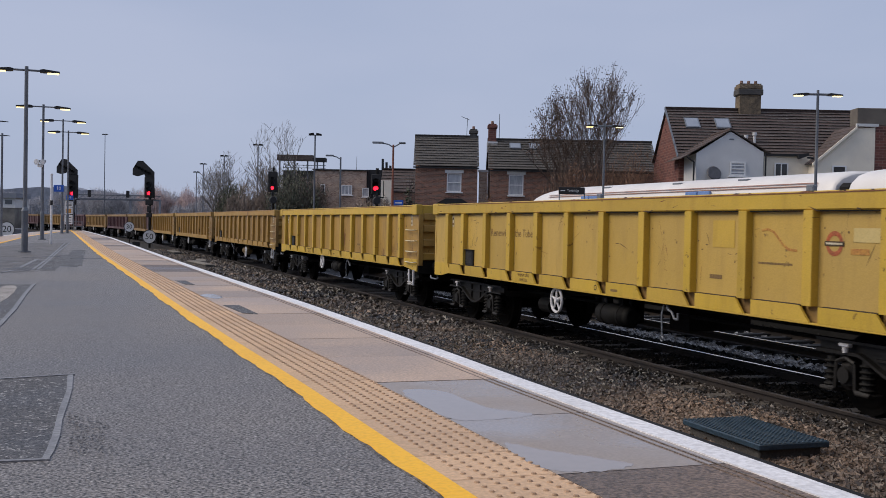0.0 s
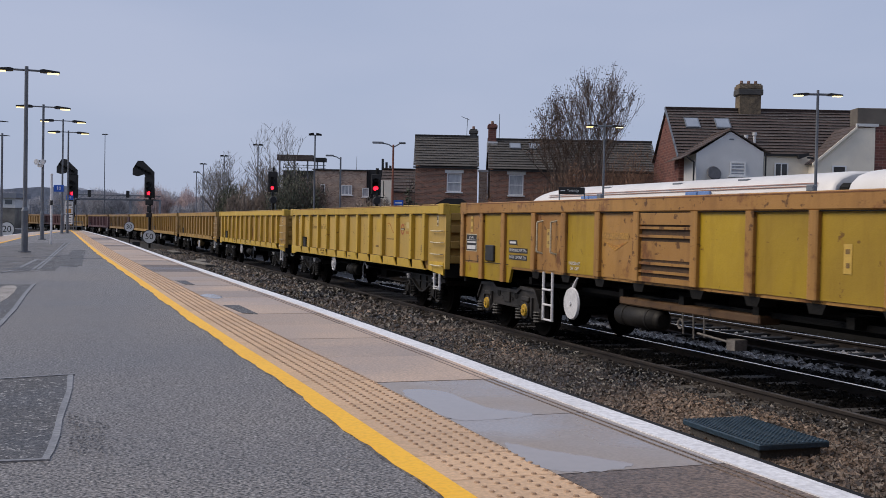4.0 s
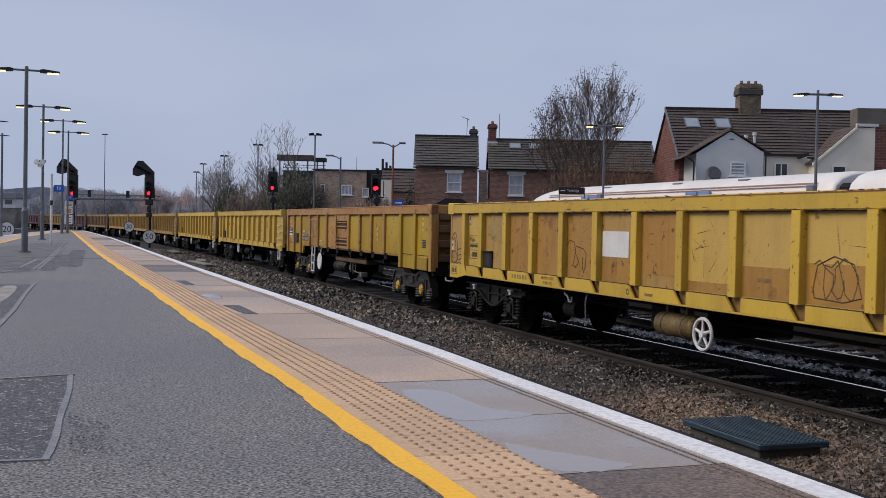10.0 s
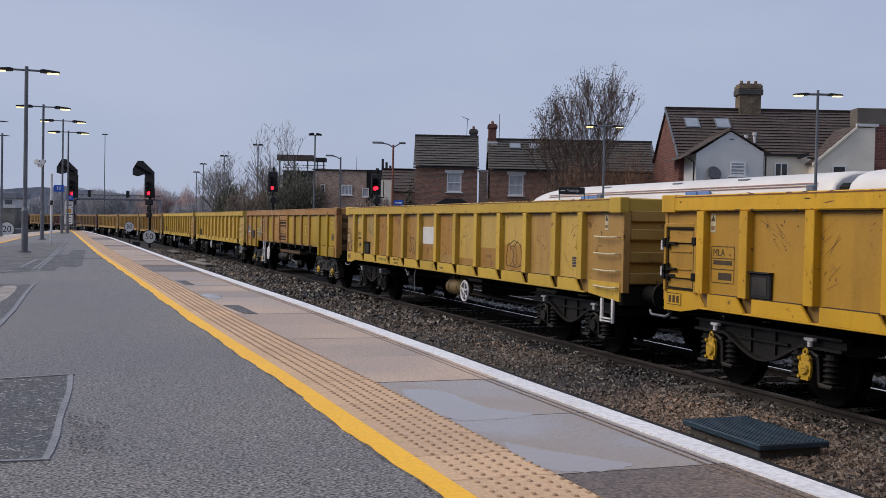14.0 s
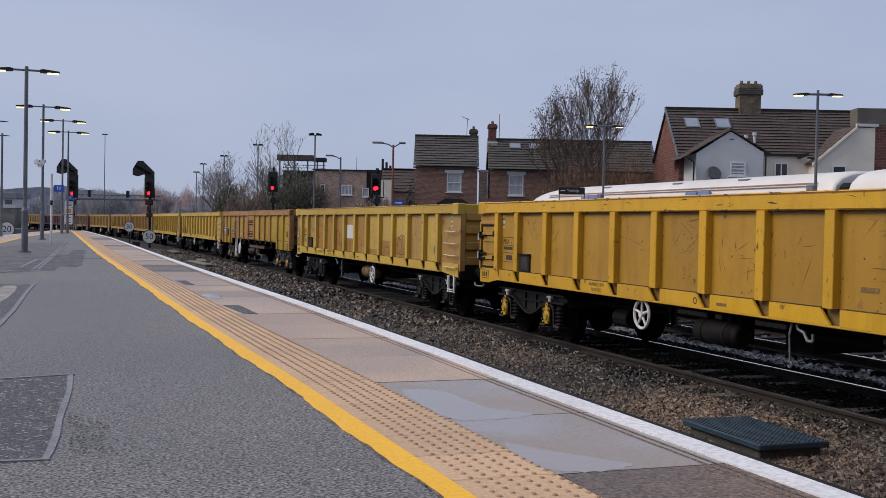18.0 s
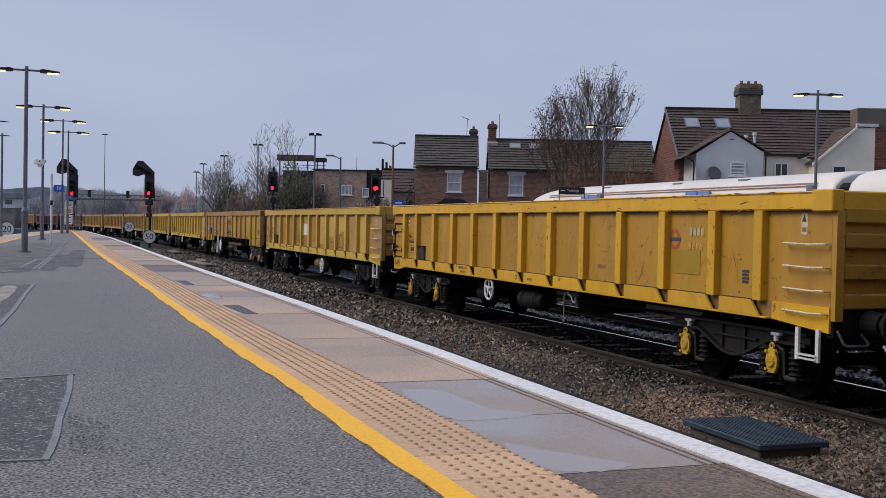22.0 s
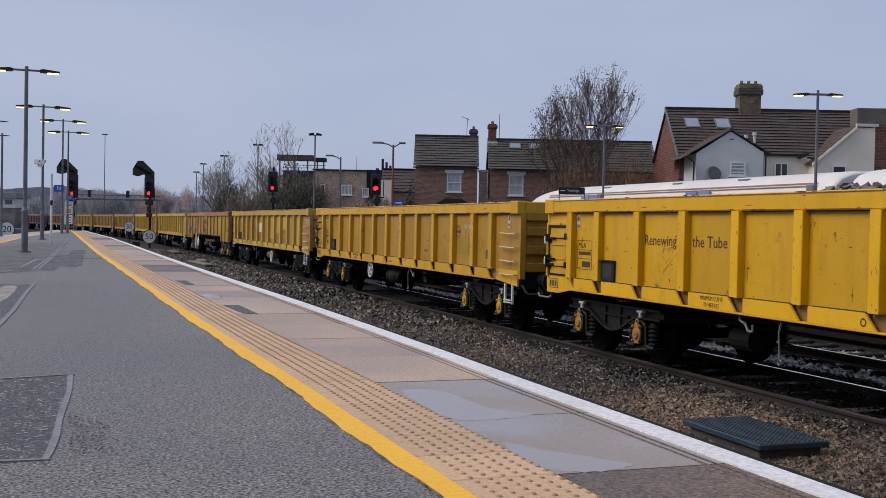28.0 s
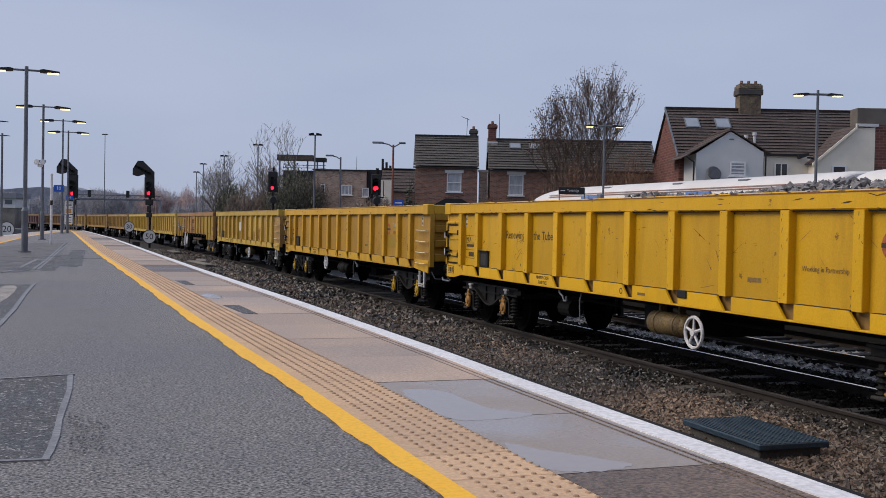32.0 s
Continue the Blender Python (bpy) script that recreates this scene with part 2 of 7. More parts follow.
EMU_WHITE = mat("white_carriage_paint", (0.80, 0.78, 0.76), (0.68, 0.65, 0.62), 0.5, 0.35, 0, grain=0.04)
EMU_LINE = mat("rusty_seam", (0.42, 0.22, 0.16), (0.32, 0.20, 0.16), 3, 0.6)
EMU_BLUE = mat("blue_tinted_window", (0.16, 0.27, 0.55), (0.12, 0.22, 0.48), 2, 0.12, spec=0.8)
JNA_BOGIE = mat("grey_bogie_casting", (0.046, 0.041, 0.037), (0.014, 0.013, 0.012), 4, 0.5, 0.5)
PARAPET = mat("shade_toned_parapet", (0.155, 0.135, 0.115), (0.11, 0.095, 0.082), 1.5, 0.85, 0.4)
BARK = mat("dark_twig_bark", (0.135, 0.096, 0.076), (0.080, 0.058, 0.047), 2, 0.9)
BARK_PALE = mat("grey_twig_bark", (0.20, 0.175, 0.158), (0.14, 0.122, 0.11), 2, 0.9)
BROWN_LEAF = mat("dead_brown_leaf", (0.110, 0.066, 0.046), (0.060, 0.038, 0.029), 3, 0.9, per_piece=0.5, islands=True)
SCRUB = mat("leafless_scrub", (0.27, 0.215, 0.178), (0.165, 0.135, 0.115), 3, 0.9, per_piece=0.4, islands=True)
BRAMBLE = mat("bramble_stem", (0.31, 0.175, 0.110), (0.17, 0.10, 0.068), 3, 0.9, per_piece=0.4, islands=True)
GREEN_LEAF = mat("dull_evergreen_leaf", (0.125, 0.130, 0.090), (0.075, 0.080, 0.056), 3, 0.8, per_piece=0.5, islands=True)
HILL = mat("hazed_wooded_hill", (0.27, 0.29, 0.345), (0.22, 0.24, 0.29), 0.02, 1.0, 0, 0, 0.3, grain=0.15)
HAZE_TREE = mat("hazed_bare_tree", (0.47, 0.46, 0.485), (0.37, 0.365, 0.395), 0.05, 1.0, 0, 0, 1, per_piece=0.25, islands=True)
RED_TREE = mat("hazed_russet_tree", (0.54, 0.415, 0.39), (0.43, 0.35, 0.345), 0.05, 1.0, 0, 0, 1, per_piece=0.25, islands=True)
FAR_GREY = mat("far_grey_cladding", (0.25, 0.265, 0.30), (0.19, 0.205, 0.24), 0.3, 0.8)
RUST_POLE = mat("rust_red_pole", (0.24, 0.075, 0.040), (0.17, 0.06, 0.04), 2, 0.6)
RUBBLE = mat("loaded_grey_ballast", (0.23, 0.22, 0.225), (0.13, 0.125, 0.13), 1.5, 0.75, 0.4, grain=0.3, per_piece=0.5, islands=True)
PAINT = {
    "pale": paint("faded_lemon_paint", (0.576, 0.381, 0.082), (0.479, 0.324, 0.092), (0.408, 0.249, 0.080), 0.66, 0.28),
    "dusky": paint("shade_dark_brown_paint", (0.155, 0.088, 0.040), (0.110, 0.063, 0.032), (0.060, 0.032, 0.020), 0.58, 0.5, 0.62),
    "end_shade": paint("shade_dark_yellow_paint", (0.400, 0.225, 0.020), (0.310, 0.172, 0.022), (0.170, 0.085, 0.025), 0.6, 0.45),
    "vivid": paint("lit_face_yellow_paint", (0.775, 0.439, 0.005), (0.704, 0.396, 0.007), (0.367, 0.174, 0.020), 0.72, 0.2, 0.68),
    "bleached": paint("chalk_bleached_paint", (0.612, 0.482, 0.200), (0.561, 0.425, 0.160), (0.459, 0.309, 0.100), 0.66, 0.2),
    "lemon": paint("lemon_rail_paint", (0.612, 0.410, 0.048), (0.510, 0.338, 0.055), (0.326, 0.184, 0.050), 0.70, 0.25),
    "gold": paint("golden_yellow_paint", (0.464, 0.259, 0.028), (0.388, 0.214, 0.034), (0.275, 0.129, 0.030), 0.66, 0.3),
    "bright": paint("fresh_yellow_paint", (0.648, 0.367, 0.008), (0.571, 0.318, 0.010), (0.347, 0.164, 0.020), 0.70, 0.25, 0.665),
    "brown": paint("stained_ochre_paint", (0.439, 0.275, 0.082), (0.372, 0.214, 0.062), (0.245, 0.106, 0.032), 0.62, 0.45, 0.64),
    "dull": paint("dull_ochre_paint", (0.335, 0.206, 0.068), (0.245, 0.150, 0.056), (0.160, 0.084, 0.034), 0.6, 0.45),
    "ochre": paint("dusty_shade_ochre_paint", (0.439, 0.267, 0.060), (0.347, 0.207, 0.055), (0.194, 0.093, 0.030), 0.6, 0.4),
    "amber": paint("amber_yellow_paint", (0.658, 0.376, 0.018), (0.571, 0.322, 0.024), (0.306, 0.148, 0.030), 0.68, 0.25),
    "patchy": paint("orange_brown_repaint", (0.410, 0.225, 0.050), (0.350, 0.182, 0.042), (0.200, 0.085, 0.026), 0.60, 0.4, 0.63),
    "orange": paint("rusted_orange_paint", (0.43, 0.232, 0.062), (0.34, 0.172, 0.050), (0.19, 0.080, 0.026), 0.57, 0.4, 0.61),
    "lime": paint("acid_yellow_paint", (0.464, 0.307, 0.018), (0.316, 0.201, 0.018), (0.306, 0.138, 0.020), 0.63, 0.35, 0.65),
    "olive": paint("olive_touch_up_paint", (0.377, 0.236, 0.016), (0.337, 0.207, 0.016), (0.275, 0.145, 0.020), 0.7, 0.2),
    "maroon": paint("faded_maroon_paint", (0.120, 0.055, 0.060), (0.090, 0.046, 0.050), (0.060, 0.029, 0.030), 0.6, 0.4),
}
SCRAPE = mat("scraped_bare_metal", (0.085, 0.048, 0.022), (0.045, 0.027, 0.016), 20, 0.7)
RUST = mat("rust_brown_edge", (0.27, 0.115, 0.045), (0.15, 0.065, 0.032), 6, 0.8, 0.3)
INK = mat("dark_stencil_paint", (0.07, 0.045, 0.02), (0.05, 0.035, 0.02), 8, 0.7)
FADED_INK = mat("faded_brown_stencil", (0.24, 0.15, 0.05), (0.18, 0.11, 0.04), 8, 0.7)
OLD_RED = mat("sun_bleached_red_mark", (0.40, 0.17, 0.045), (0.46, 0.25, 0.05), 10, 0.7)
RED_INK = mat("faded_red_mark", (0.42, 0.10, 0.035), (0.34, 0.10, 0.04), 8, 0.6)
PLATE = mat("black_data_plate", (0.03, 0.03, 0.032), (0.02, 0.02, 0.022), 8, 0.5)


# ---- building helpers ----
def mesh_of(bm, name="shape"):
    me = bpy.data.meshes.new(name)
    bm.to_mesh(me)
    bm.free()
    me.materials.append(None)
    return me


def part(name, shape, material, parent=None, label="", at=None):
    """One mesh object under a thing or a part; shape is a bmesh or a shared mesh."""
    me = shape if isinstance(shape, bpy.types.Mesh) else mesh_of(shape, name)
    ob = new(name, me)
    ob.material_slots[0].link = "OBJECT"
    ob.material_slots[0].material = material
    ob.parent = parent
    if at is not None:
        ob.matrix_basis = at
    if label:
        ob["label"] = label
    return ob


def thing(name, label, category, m=None, group="", kind=""):
    ob = new(name)
    ob.empty_display_size = 0.2
    if m is not None:
        ob.matrix_basis = m
    return tagged(ob, label, category, group, kind)


def box(bm, x0, x1, y0, y1, z0, z1, bevel=0.0):
    v = [bm.verts.new((x, y, z)) for z in (z0, z1) for y in (y0, y1) for x in (x0, x1)]
    f = [bm.faces.new([v[i] for i in q]) for q in ((0, 2, 3, 1), (4, 5, 7, 6), (0, 1, 5, 4), (2, 6, 7, 3), (0, 4, 6, 2), (1, 3, 7, 5))]
    if bevel:
        bmesh.ops.bevel(bm, geom=list({e for q in f for e in q.edges}), offset=bevel, segments=1, affect="EDGES")
    return bm


def boxm(x0, x1, y0, y1, z0, z1, bevel=0.0):
    return box(bmesh.new(), x0, x1, y0, y1, z0, z1, bevel)


def tube(bm, a, b, r, r2=None, seg=10, caps=True):
    a, b = Vector(a), Vector(b)
    q = (b - a).to_track_quat("Z", "Y")
    r2 = r if r2 is None else r2
    ring = [[bm.verts.new(p + q @ Vector((math.cos(2 * math.pi * i / seg) * s, math.sin(2 * math.pi * i / seg) * s, 0))) for i in range(seg)] for p, s in ((a, r), (b, r2))]
    for i in range(seg):
        j = (i + 1) % seg
        bm.faces.new((ring[0][i], ring[0][j], ring[1][j], ring[1][i]))
    if caps:
        bm.faces.new(ring[0][::-1])
        bm.faces.new(ring[1])
    return bm


def pipe(bm, pts, r, seg=6):
    for a, b in zip(pts, pts[1:]):
        tube(bm, a, b, r, seg=seg)
    return bm


def torus(bm, c, axis, R, r, n=20, k=6):
    c, q = Vector(c), Vector(axis).to_track_quat("Z", "Y")
    rings = []
    for i in range(n):
        a = 2 * math.pi * i / n
        rings.append([bm.verts.new(c + q @ Vector(((R + r * math.cos(t)) * math.cos(a), (R + r * math.cos(t)) * math.sin(a), r * math.sin(t)))) for t in (2 * math.pi * j / k for j in range(k))])
    for i in range(n):
        for j in range(k):
            bm.faces.new((rings[i][j], rings[(i + 1) % n][j], rings[(i + 1) % n][(j + 1) % k], rings[i][(j + 1) % k]))
    return bm


def prism(bm, outline, a, b, axis="y"):
    """An outline drawn in the plane across the axis, drawn out from a to b along it."""
    def at(p, s):
        return {"x": (s, p[0], p[1]), "y": (p[0], s, p[1]), "z": (p[0], p[1], s)}[axis]
    lo, hi = [bm.verts.new(at(p, a)) for p in outline], [bm.verts.new(at(p, b)) for p in outline]
    n = len(outline)
    bm.faces.new(lo[::-1])
    bm.faces.new(hi)
    for i in range(n):
        bm.faces.new((lo[i], lo[(i + 1) % n], hi[(i + 1) % n], hi[i]))
    bmesh.ops.recalc_face_normals(bm, faces=bm.faces)
    return bm


def words(text, size, wide=None):
    """Lettering as a thin mesh, centred, facing -Y."""
    cu = bpy.data.curves.new("lettering", "FONT")
    cu.body, cu.size, cu.align_x, cu.align_y, cu.extrude, cu.resolution_u = text, size, "CENTER", "CENTER", 0.001, 2
    ob = bpy.data.objects.new("lettering", cu)
    me = bpy.data.meshes.new_from_object(ob)
    bpy.data.objects.remove(ob)
    s = 1.0 if wide is None else wide / max(1e-6, max(v.co.x for v in me.vertices) - min(v.co.x for v in me.vertices))
    me.transform(Matrix.Rotation(radians(90), 4, "X") @ Matrix.Diagonal((s, 1, 1, 1)))
    me.materials.clear()
    me.materials.append(None)
    return me


def table(rows, v):
    return float(np.interp(v, [r[0] for r in rows], [r[1] for r in rows]))


# ---- plan ----
DECK = 0.954
EDGE = [(-8, 2.60), (3, 2.69), (6, 2.685), (7.5, 2.70), (10.6, 2.69), (12, 2.68), (13.5, 2.66), (15.4, 2.62), (18, 2.58), (21.5, 2.53), (27, 2.48), (37, 2.42), (55, 2.28), (64, 2.07), (77, 1.73), (86, 1.45)]
INNER = [(-8, 1.25), (3.4, 1.236), (5, 1.218), (6, 1.208), (7, 1.19), (8.5, 1.155), (10, 1.125), (12.2, 1.09), (16.3, 1.045), (20, 0.99), (30, 0.84), (50, 0.70), (66, 0.61), (75, 0.54), (86, 0.42)]
BACK = [(-8, -5.4), (20, -4.4), (41, -3.3), (55, -2.9), (69, -2.0), (86, -0.5)]
BEND = [(0, 0.0), (20, -0.00024), (50, -0.00046), (80, -0.00064), (110, -0.0023), (150, -0.0027), (420, -0.0027)]
RUN_STEP = 0.5
run_s = np.arange(-80.0, 420.0, RUN_STEP)
run_h = np.cumsum(np.interp(run_s, [b[0] for b in BEND], [b[1] for b in BEND]) * (run_s > 0)) * RUN_STEP
run_x = np.cumsum(np.sin(run_h)) * RUN_STEP
run_y = np.cumsum(np.cos(run_h)) * RUN_STEP
run_y -= np.interp(0.0, run_s, run_y)


def along(s, side):
    """The place and heading at s metres along the line of tracks, side metres to the right of the axis of view."""
    h = float(np.interp(s, run_s, run_h))
    x, y = float(np.interp(s, run_s, run_x)), float(np.interp(s, run_s, run_y))
    return x + side * math.cos(h), y - side * math.sin(h), h


def site(right, ahead, turn=0.0, z=0.0):
    """A pose that faces back along the line of sight: metres to the right of it, metres ahead."""
    return pose(0, 0, 0, 0, 0, -19.62) @ pose(right, ahead, z, 0, 0, turn)


# ---- ground, tracks, platform ----
def slab_between(left, right, ys, z0, z1):
    """A long slab whose sides follow two lines."""
    bm = bmesh.new()
    rows = []
    for y in ys:
        a, b = left(y), right(y)
        rows.append([bm.verts.new(p) for p in ((a, y, z0), (a, y, z1), (b, y, z1), (b, y, z0))])
    for r, q in zip(rows, rows[1:]):
        for i in range(4):
            bm.faces.new((r[i], r[(i + 1) % 4], q[(i + 1) % 4], q[i]))
    bm.faces.new(rows[0])
    bm.faces.new(rows[-1][::-1])
    bmesh.ops.recalc_face_normals(bm, faces=bm.faces)
    return bm


bm = bmesh.new()
gx, gy = [-2500, -300, -40, 40, 300, 2500], [-60, -20, 60, 300, 900, 3500]
gv = [[bm.verts.new((x, y, -0.42)) for x in gx] for y in gy]
for j in range(5):
    for i in range(5):
        bm.faces.new((gv[j][i], gv[j][i + 1], gv[j + 1][i + 1], gv[j + 1][i]))
tagged(part("ground", bm, GROUND), "rough brown and green railway land to the horizon", "ground", kind="structure")

edge = lambda y: table(EDGE, y)
inner = lambda y: table(INNER, y)
back = lambda y: table(BACK, y)
YS = [-8, -4, 0] + [1.5 * i for i in range(1, 58)]

# bed of ballast under all the tracks
bm = bmesh.new()
rows = []
for s in np.arange(-40, 400, 5.0):
    ring = []
    for side, z in ((2.2, -0.30), (3.2, -0.24), (6.6, -0.17), (7.4, -0.13), (9.9, -0.13), (10.9, -0.19), (13.8, -0.19), (14.2, -0.40), (17.4, -0.40), (19.4, -0.20), (24.2, -0.20), (25.2, -0.41)):
        x, y, h = along(s, side)
        ring.append(bm.verts.new((x, y, z)))
    rows.append(ring)
for r, q in zip(rows, rows[1:]):
    for i in range(len(r) - 1):
        bm.faces.new((r[i], r[i + 1], q[i + 1], q[i]))
tagged(part("track_bed", bm, BED), "wet ballast bed, near black with shade between stones in its colour", "ballast", kind="structure")


def rail_run(side, s0, s1, step=4.0):
    """One running rail: foot, web and head in one mesh, the head's bright top in another."""
    outline = ((-0.07, -0.155), (0.07, -0.155), (0.07, -0.14), (0.012, -0.125), (0.012, -0.045), (0.036, -0.035), (0.036, -0.004), (-0.036, -0.004), (-0.036, -0.035), (-0.012, -0.045), (-0.012, -0.125), (-0.07, -0.14))
    out = []
    for shape in (outline, ((-0.030, -0.004), (0.030, -0.004), (0.028, 0.0), (-0.028, 0.0))):
        bm = bmesh.new()
        prev = None
        for s in np.arange(s0, s1 + 0.1, step):
            x, y, h = along(s, side)
            ring = [bm.verts.new((x + a * math.cos(h), y - a * math.sin(h), z)) for a, z in shape]
            if prev:
                for i in range(len(ring)):
                    bm.faces.new((prev[i], prev[(i + 1) % len(ring)], ring[(i + 1) % len(ring)], ring[i]))
            prev = ring
        bmesh.ops.recalc_face_normals(bm, faces=bm.faces)
        out.append(bm)
    return out


sleeper_bm = bmesh.new()
prism(sleeper_bm, ((-0.14, -0.20), (0.14, -0.20), (0.11, -0.10), (-0.11, -0.10)), -1.25, 1.25, "x")
SLEEPER_MESH = mesh_of(sleeper_bm, "sleeper")
clip_bm = bmesh.new()
for gx0 in (-0.7525, 0.7525):
    for d in (-0.1, 0.1):
        box(clip_bm, gx0 + d - 0.04, gx0 + d + 0.04, -0.06, 0.06, -0.12, -0.08, 0.012)
CLIP_MESH = mesh_of(clip_bm, "rail_clips")


def track(label, side, s0, s1, near=0.0, heads=(RAIL_TOP, RAIL_TOP)):
    t = thing("railway_track", label, "track", kind="structure", group="railway tracks")
    for d, bright in zip((-0.7525, 0.7525), heads):
        body, top = rail_run(side + d, s0, s1)
        rail = part("rail", body, RAIL_SIDE, t)
        part("rail_head", top, bright, rail, "bright worn running surface")
    s = s0 + 0.3
    while s < near:
        x, y, h = along(s, side)
        ob = part("sleeper", SLEEPER_MESH, SLEEPER if side < 10 else DARK, t, at=pose(x, y, 0, 0, 0, -math.degrees(h)))
        part("rail_clips", CLIP_MESH, RAIL_SIDE, ob)
        s += 0.65
    return t


TRACK = 8.65
track("main running line with rusty-sided rails on wet ballast", TRACK, -12, 330, 60, (RAIL_DULL, RAIL_TOP))
track("second running line beyond the wagons, rails wet and dark", 12.35, -12, 330, 40)
track("siding under the white electric train", 21.9, -10, 90, 20)

# conductor rail of the second line
x3 = thing("conductor_rail", "rusty conductor rail on white insulators beside the second line", "conductor rail", kind="structure")
body, top = rail_run(12.35 - 0.7525 - 0.42, -12, 120)
for bm_, nm, mt in ((body, "rail", RAIL_SIDE), (top, "rail_head", RAIL_TOP)):
    o = part(nm, bm_, mt, x3, at=pose(0, 0, 0.076))
pot = bmesh.new()
tube(pot, (0, 0, -0.2), (0, 0, -0.08), 0.06, 0.045, 8)
POT = mesh_of(pot, "insulator")
for i in range(20):
    x, y, h = along(4 + i * 2.6, 12.35 - 1.17)
    part("insulator", POT, SIGN_WHITE, x3, at=pose(x, y, 0))

# loose stones: the wide strip between platform and line, and between the rails
def stones(n, xs, ys, zs, size, seed, bias=1.0):
    rng = np.random.default_rng(seed)
    base = np.array([(1, 0, 0), (-1, 0, 0), (0, 1, 0), (0, -1, 0), (0, 0, 1), (0, 0, -1)], float)
    tri = np.array([(0, 2, 4), (2, 1, 4), (1, 3, 4), (3, 0, 4), (2, 0, 5), (1, 2, 5), (3, 1, 5), (0, 3, 5)])
    u = rng.random(n)
    y = ys[0] + (ys[1] - ys[0]) * u ** bias
    x = xs[0] + (xs[1] - xs[0]) * rng.random(n)
    r = size * (0.55 + 0.9 * rng.random((n, 1, 1)))
    pts = base[None] * (0.65 + 0.7 * rng.random((n, 6, 1))) + rng.normal(0, 0.16, (n, 6, 3))
    a, b = rng.random(n) * 6.28, rng.random(n) * 6.28
    ca, sa, cb, sb = np.cos(a), np.sin(a), np.cos(b), np.sin(b)
    px = pts[:, :, 0] * ca[:, None] - pts[:, :, 1] * sa[:, None]
    py = pts[:, :, 0] * sa[:, None] + pts[:, :, 1] * ca[:, None]
    pz = pts[:, :, 2] * cb[:, None] - py * sb[:, None]
    py = pts[:, :, 2] * sb[:, None] + py * cb[:, None]
    pts = np.stack([px, py, pz * 0.8], -1) * r
    z = np.interp(x, zs[0], zs[1]) + rng.random(n) * 0.7 * size + 0.015 * np.sin(x * 3.1 + y * 1.7)
    pts += np.stack([x, y, z], -1)[:, None, :]
    me = bpy.data.meshes.new("stones")
    me.from_pydata(pts.reshape(-1, 3).tolist(), [], (tri[None] + 6 * np.arange(n)[:, None, None]).reshape(-1, 3).tolist())
    me.materials.append(None)
    return me


PROFILE = ((2.2, 3.2, 6.6, 7.4, 9.9, 10.9, 13.8), (-0.30, -0.24, -0.17, -0.12, -0.12, -0.19, -0.19))
for n_, xs_, ys_, sz_, sd_, bi_, mt_ in ((34000, (5.4, 7.3), (6.2, 19), 0.032, 1, 1.15, BALLAST), (16000, (5.3, 7.3), (12, 26), 0.036, 11, 1.0, DARK_STONE), (30000, (3.8, 5.6), (5.6, 26), 0.029, 5, 1.25, DARK_STONE), (16000, (6.9, 7.86), (7.0, 26), 0.028, 6, 1.25, DARK_STONE), (3500, (5.4, 7.3), (19, 75), 0.06, 2, 1.2, BALLAST), (14000, (3.4, 7.86), (20, 75), 0.06, 7, 1.2, DARK_STONE),
                                         (9000, (8.0, 9.3), (7, 26), 0.03, 3, 1.2, SHADE_STONE), (5000, (9.5, 10.3), (9, 34), 0.045, 4, 1.2, SHADE_STONE), (9000, (10.3, 11.5), (9, 36), 0.045, 14, 1.2, GREY_STONE), (6000, (11.7, 13.0), (9, 36), 0.045, 15, 1.2, GREY_STONE), (4000, (13.2, 14.4), (9, 36), 0.045, 16, 1.2, SHADE_STONE)):
    tagged(part("ballast", stones(n_, xs_, ys_, PROFILE, sz_, sd_, bi_), mt_), "loose wet brown ballast stones" if mt_ is BALLAST else "pale grey wet ballast stones" if mt_ is GREY_STONE else "loose dark ballast stones, near black where shade is put into the colour", "ballast", kind="stuff")

# platform
deck = thing("platform", "island platform of grey asphalt with a paved edge", "platform", kind="structure")
part("asphalt_deck", slab_between(back, inner, YS, DECK - 0.18, DECK), ASPHALT, deck)
part("platform_wall", slab_between(lambda y: edge(y) - 0.42, lambda y: edge(y) - 0.16, YS, -0.4, DECK - 0.18), DARK_CONCRETE, deck, "dark dirty brick wall under the coping")
part("platform_fill", slab_between(lambda y: back(y) + 0.2, lambda y: edge(y) - 0.43, YS, -0.4, DECK - 0.19), DARK_CONCRETE, deck)
part("yellow_line", slab_between(lambda y: inner(y) + 0.010 * math.sin(y * 2.3) + 0.006 * math.sin(y * 9.1) + 0.004 * math.sin(y * 23.7), lambda y: inner(y) + 0.118, [0.12 * i for i in range(-67, 130)] + [15.6 + 0.5 * i for i in range(0, 138)], DECK - 0.1, DECK + 0.004), YELLOW_LINE, deck, "bright yellow painted safety line")
part("line_edge", slab_between(lambda y: inner(y) - 0.012 + 0.010 * math.sin(y * 2.3) + 0.008 * math.sin(y * 7.3) + 0.004 * math.sin(y * 19.7), lambda y: inner(y) + 0.02, [0.12 * i for i in range(-67, 130)] + [15.6 + 0.5 * i for i in range(0, 138)], DECK - 0.1, DECK + 0.002), WORN, deck, "worn brown edge beside the yellow line")
part("white_line", slab_between(lambda y: edge(y) - 0.152, lambda y: edge(y) - 0.012, YS, DECK - 0.02, DECK + 0.006), WHITE_LINE, deck, "white painted line along the platform edge")
part("coping_bed", slab_between(lambda y: inner(y) + 0.131, lambda y: edge(y) - 0.03, YS, DECK - 0.18, DECK - 0.03), DARK_CONCRETE, deck)
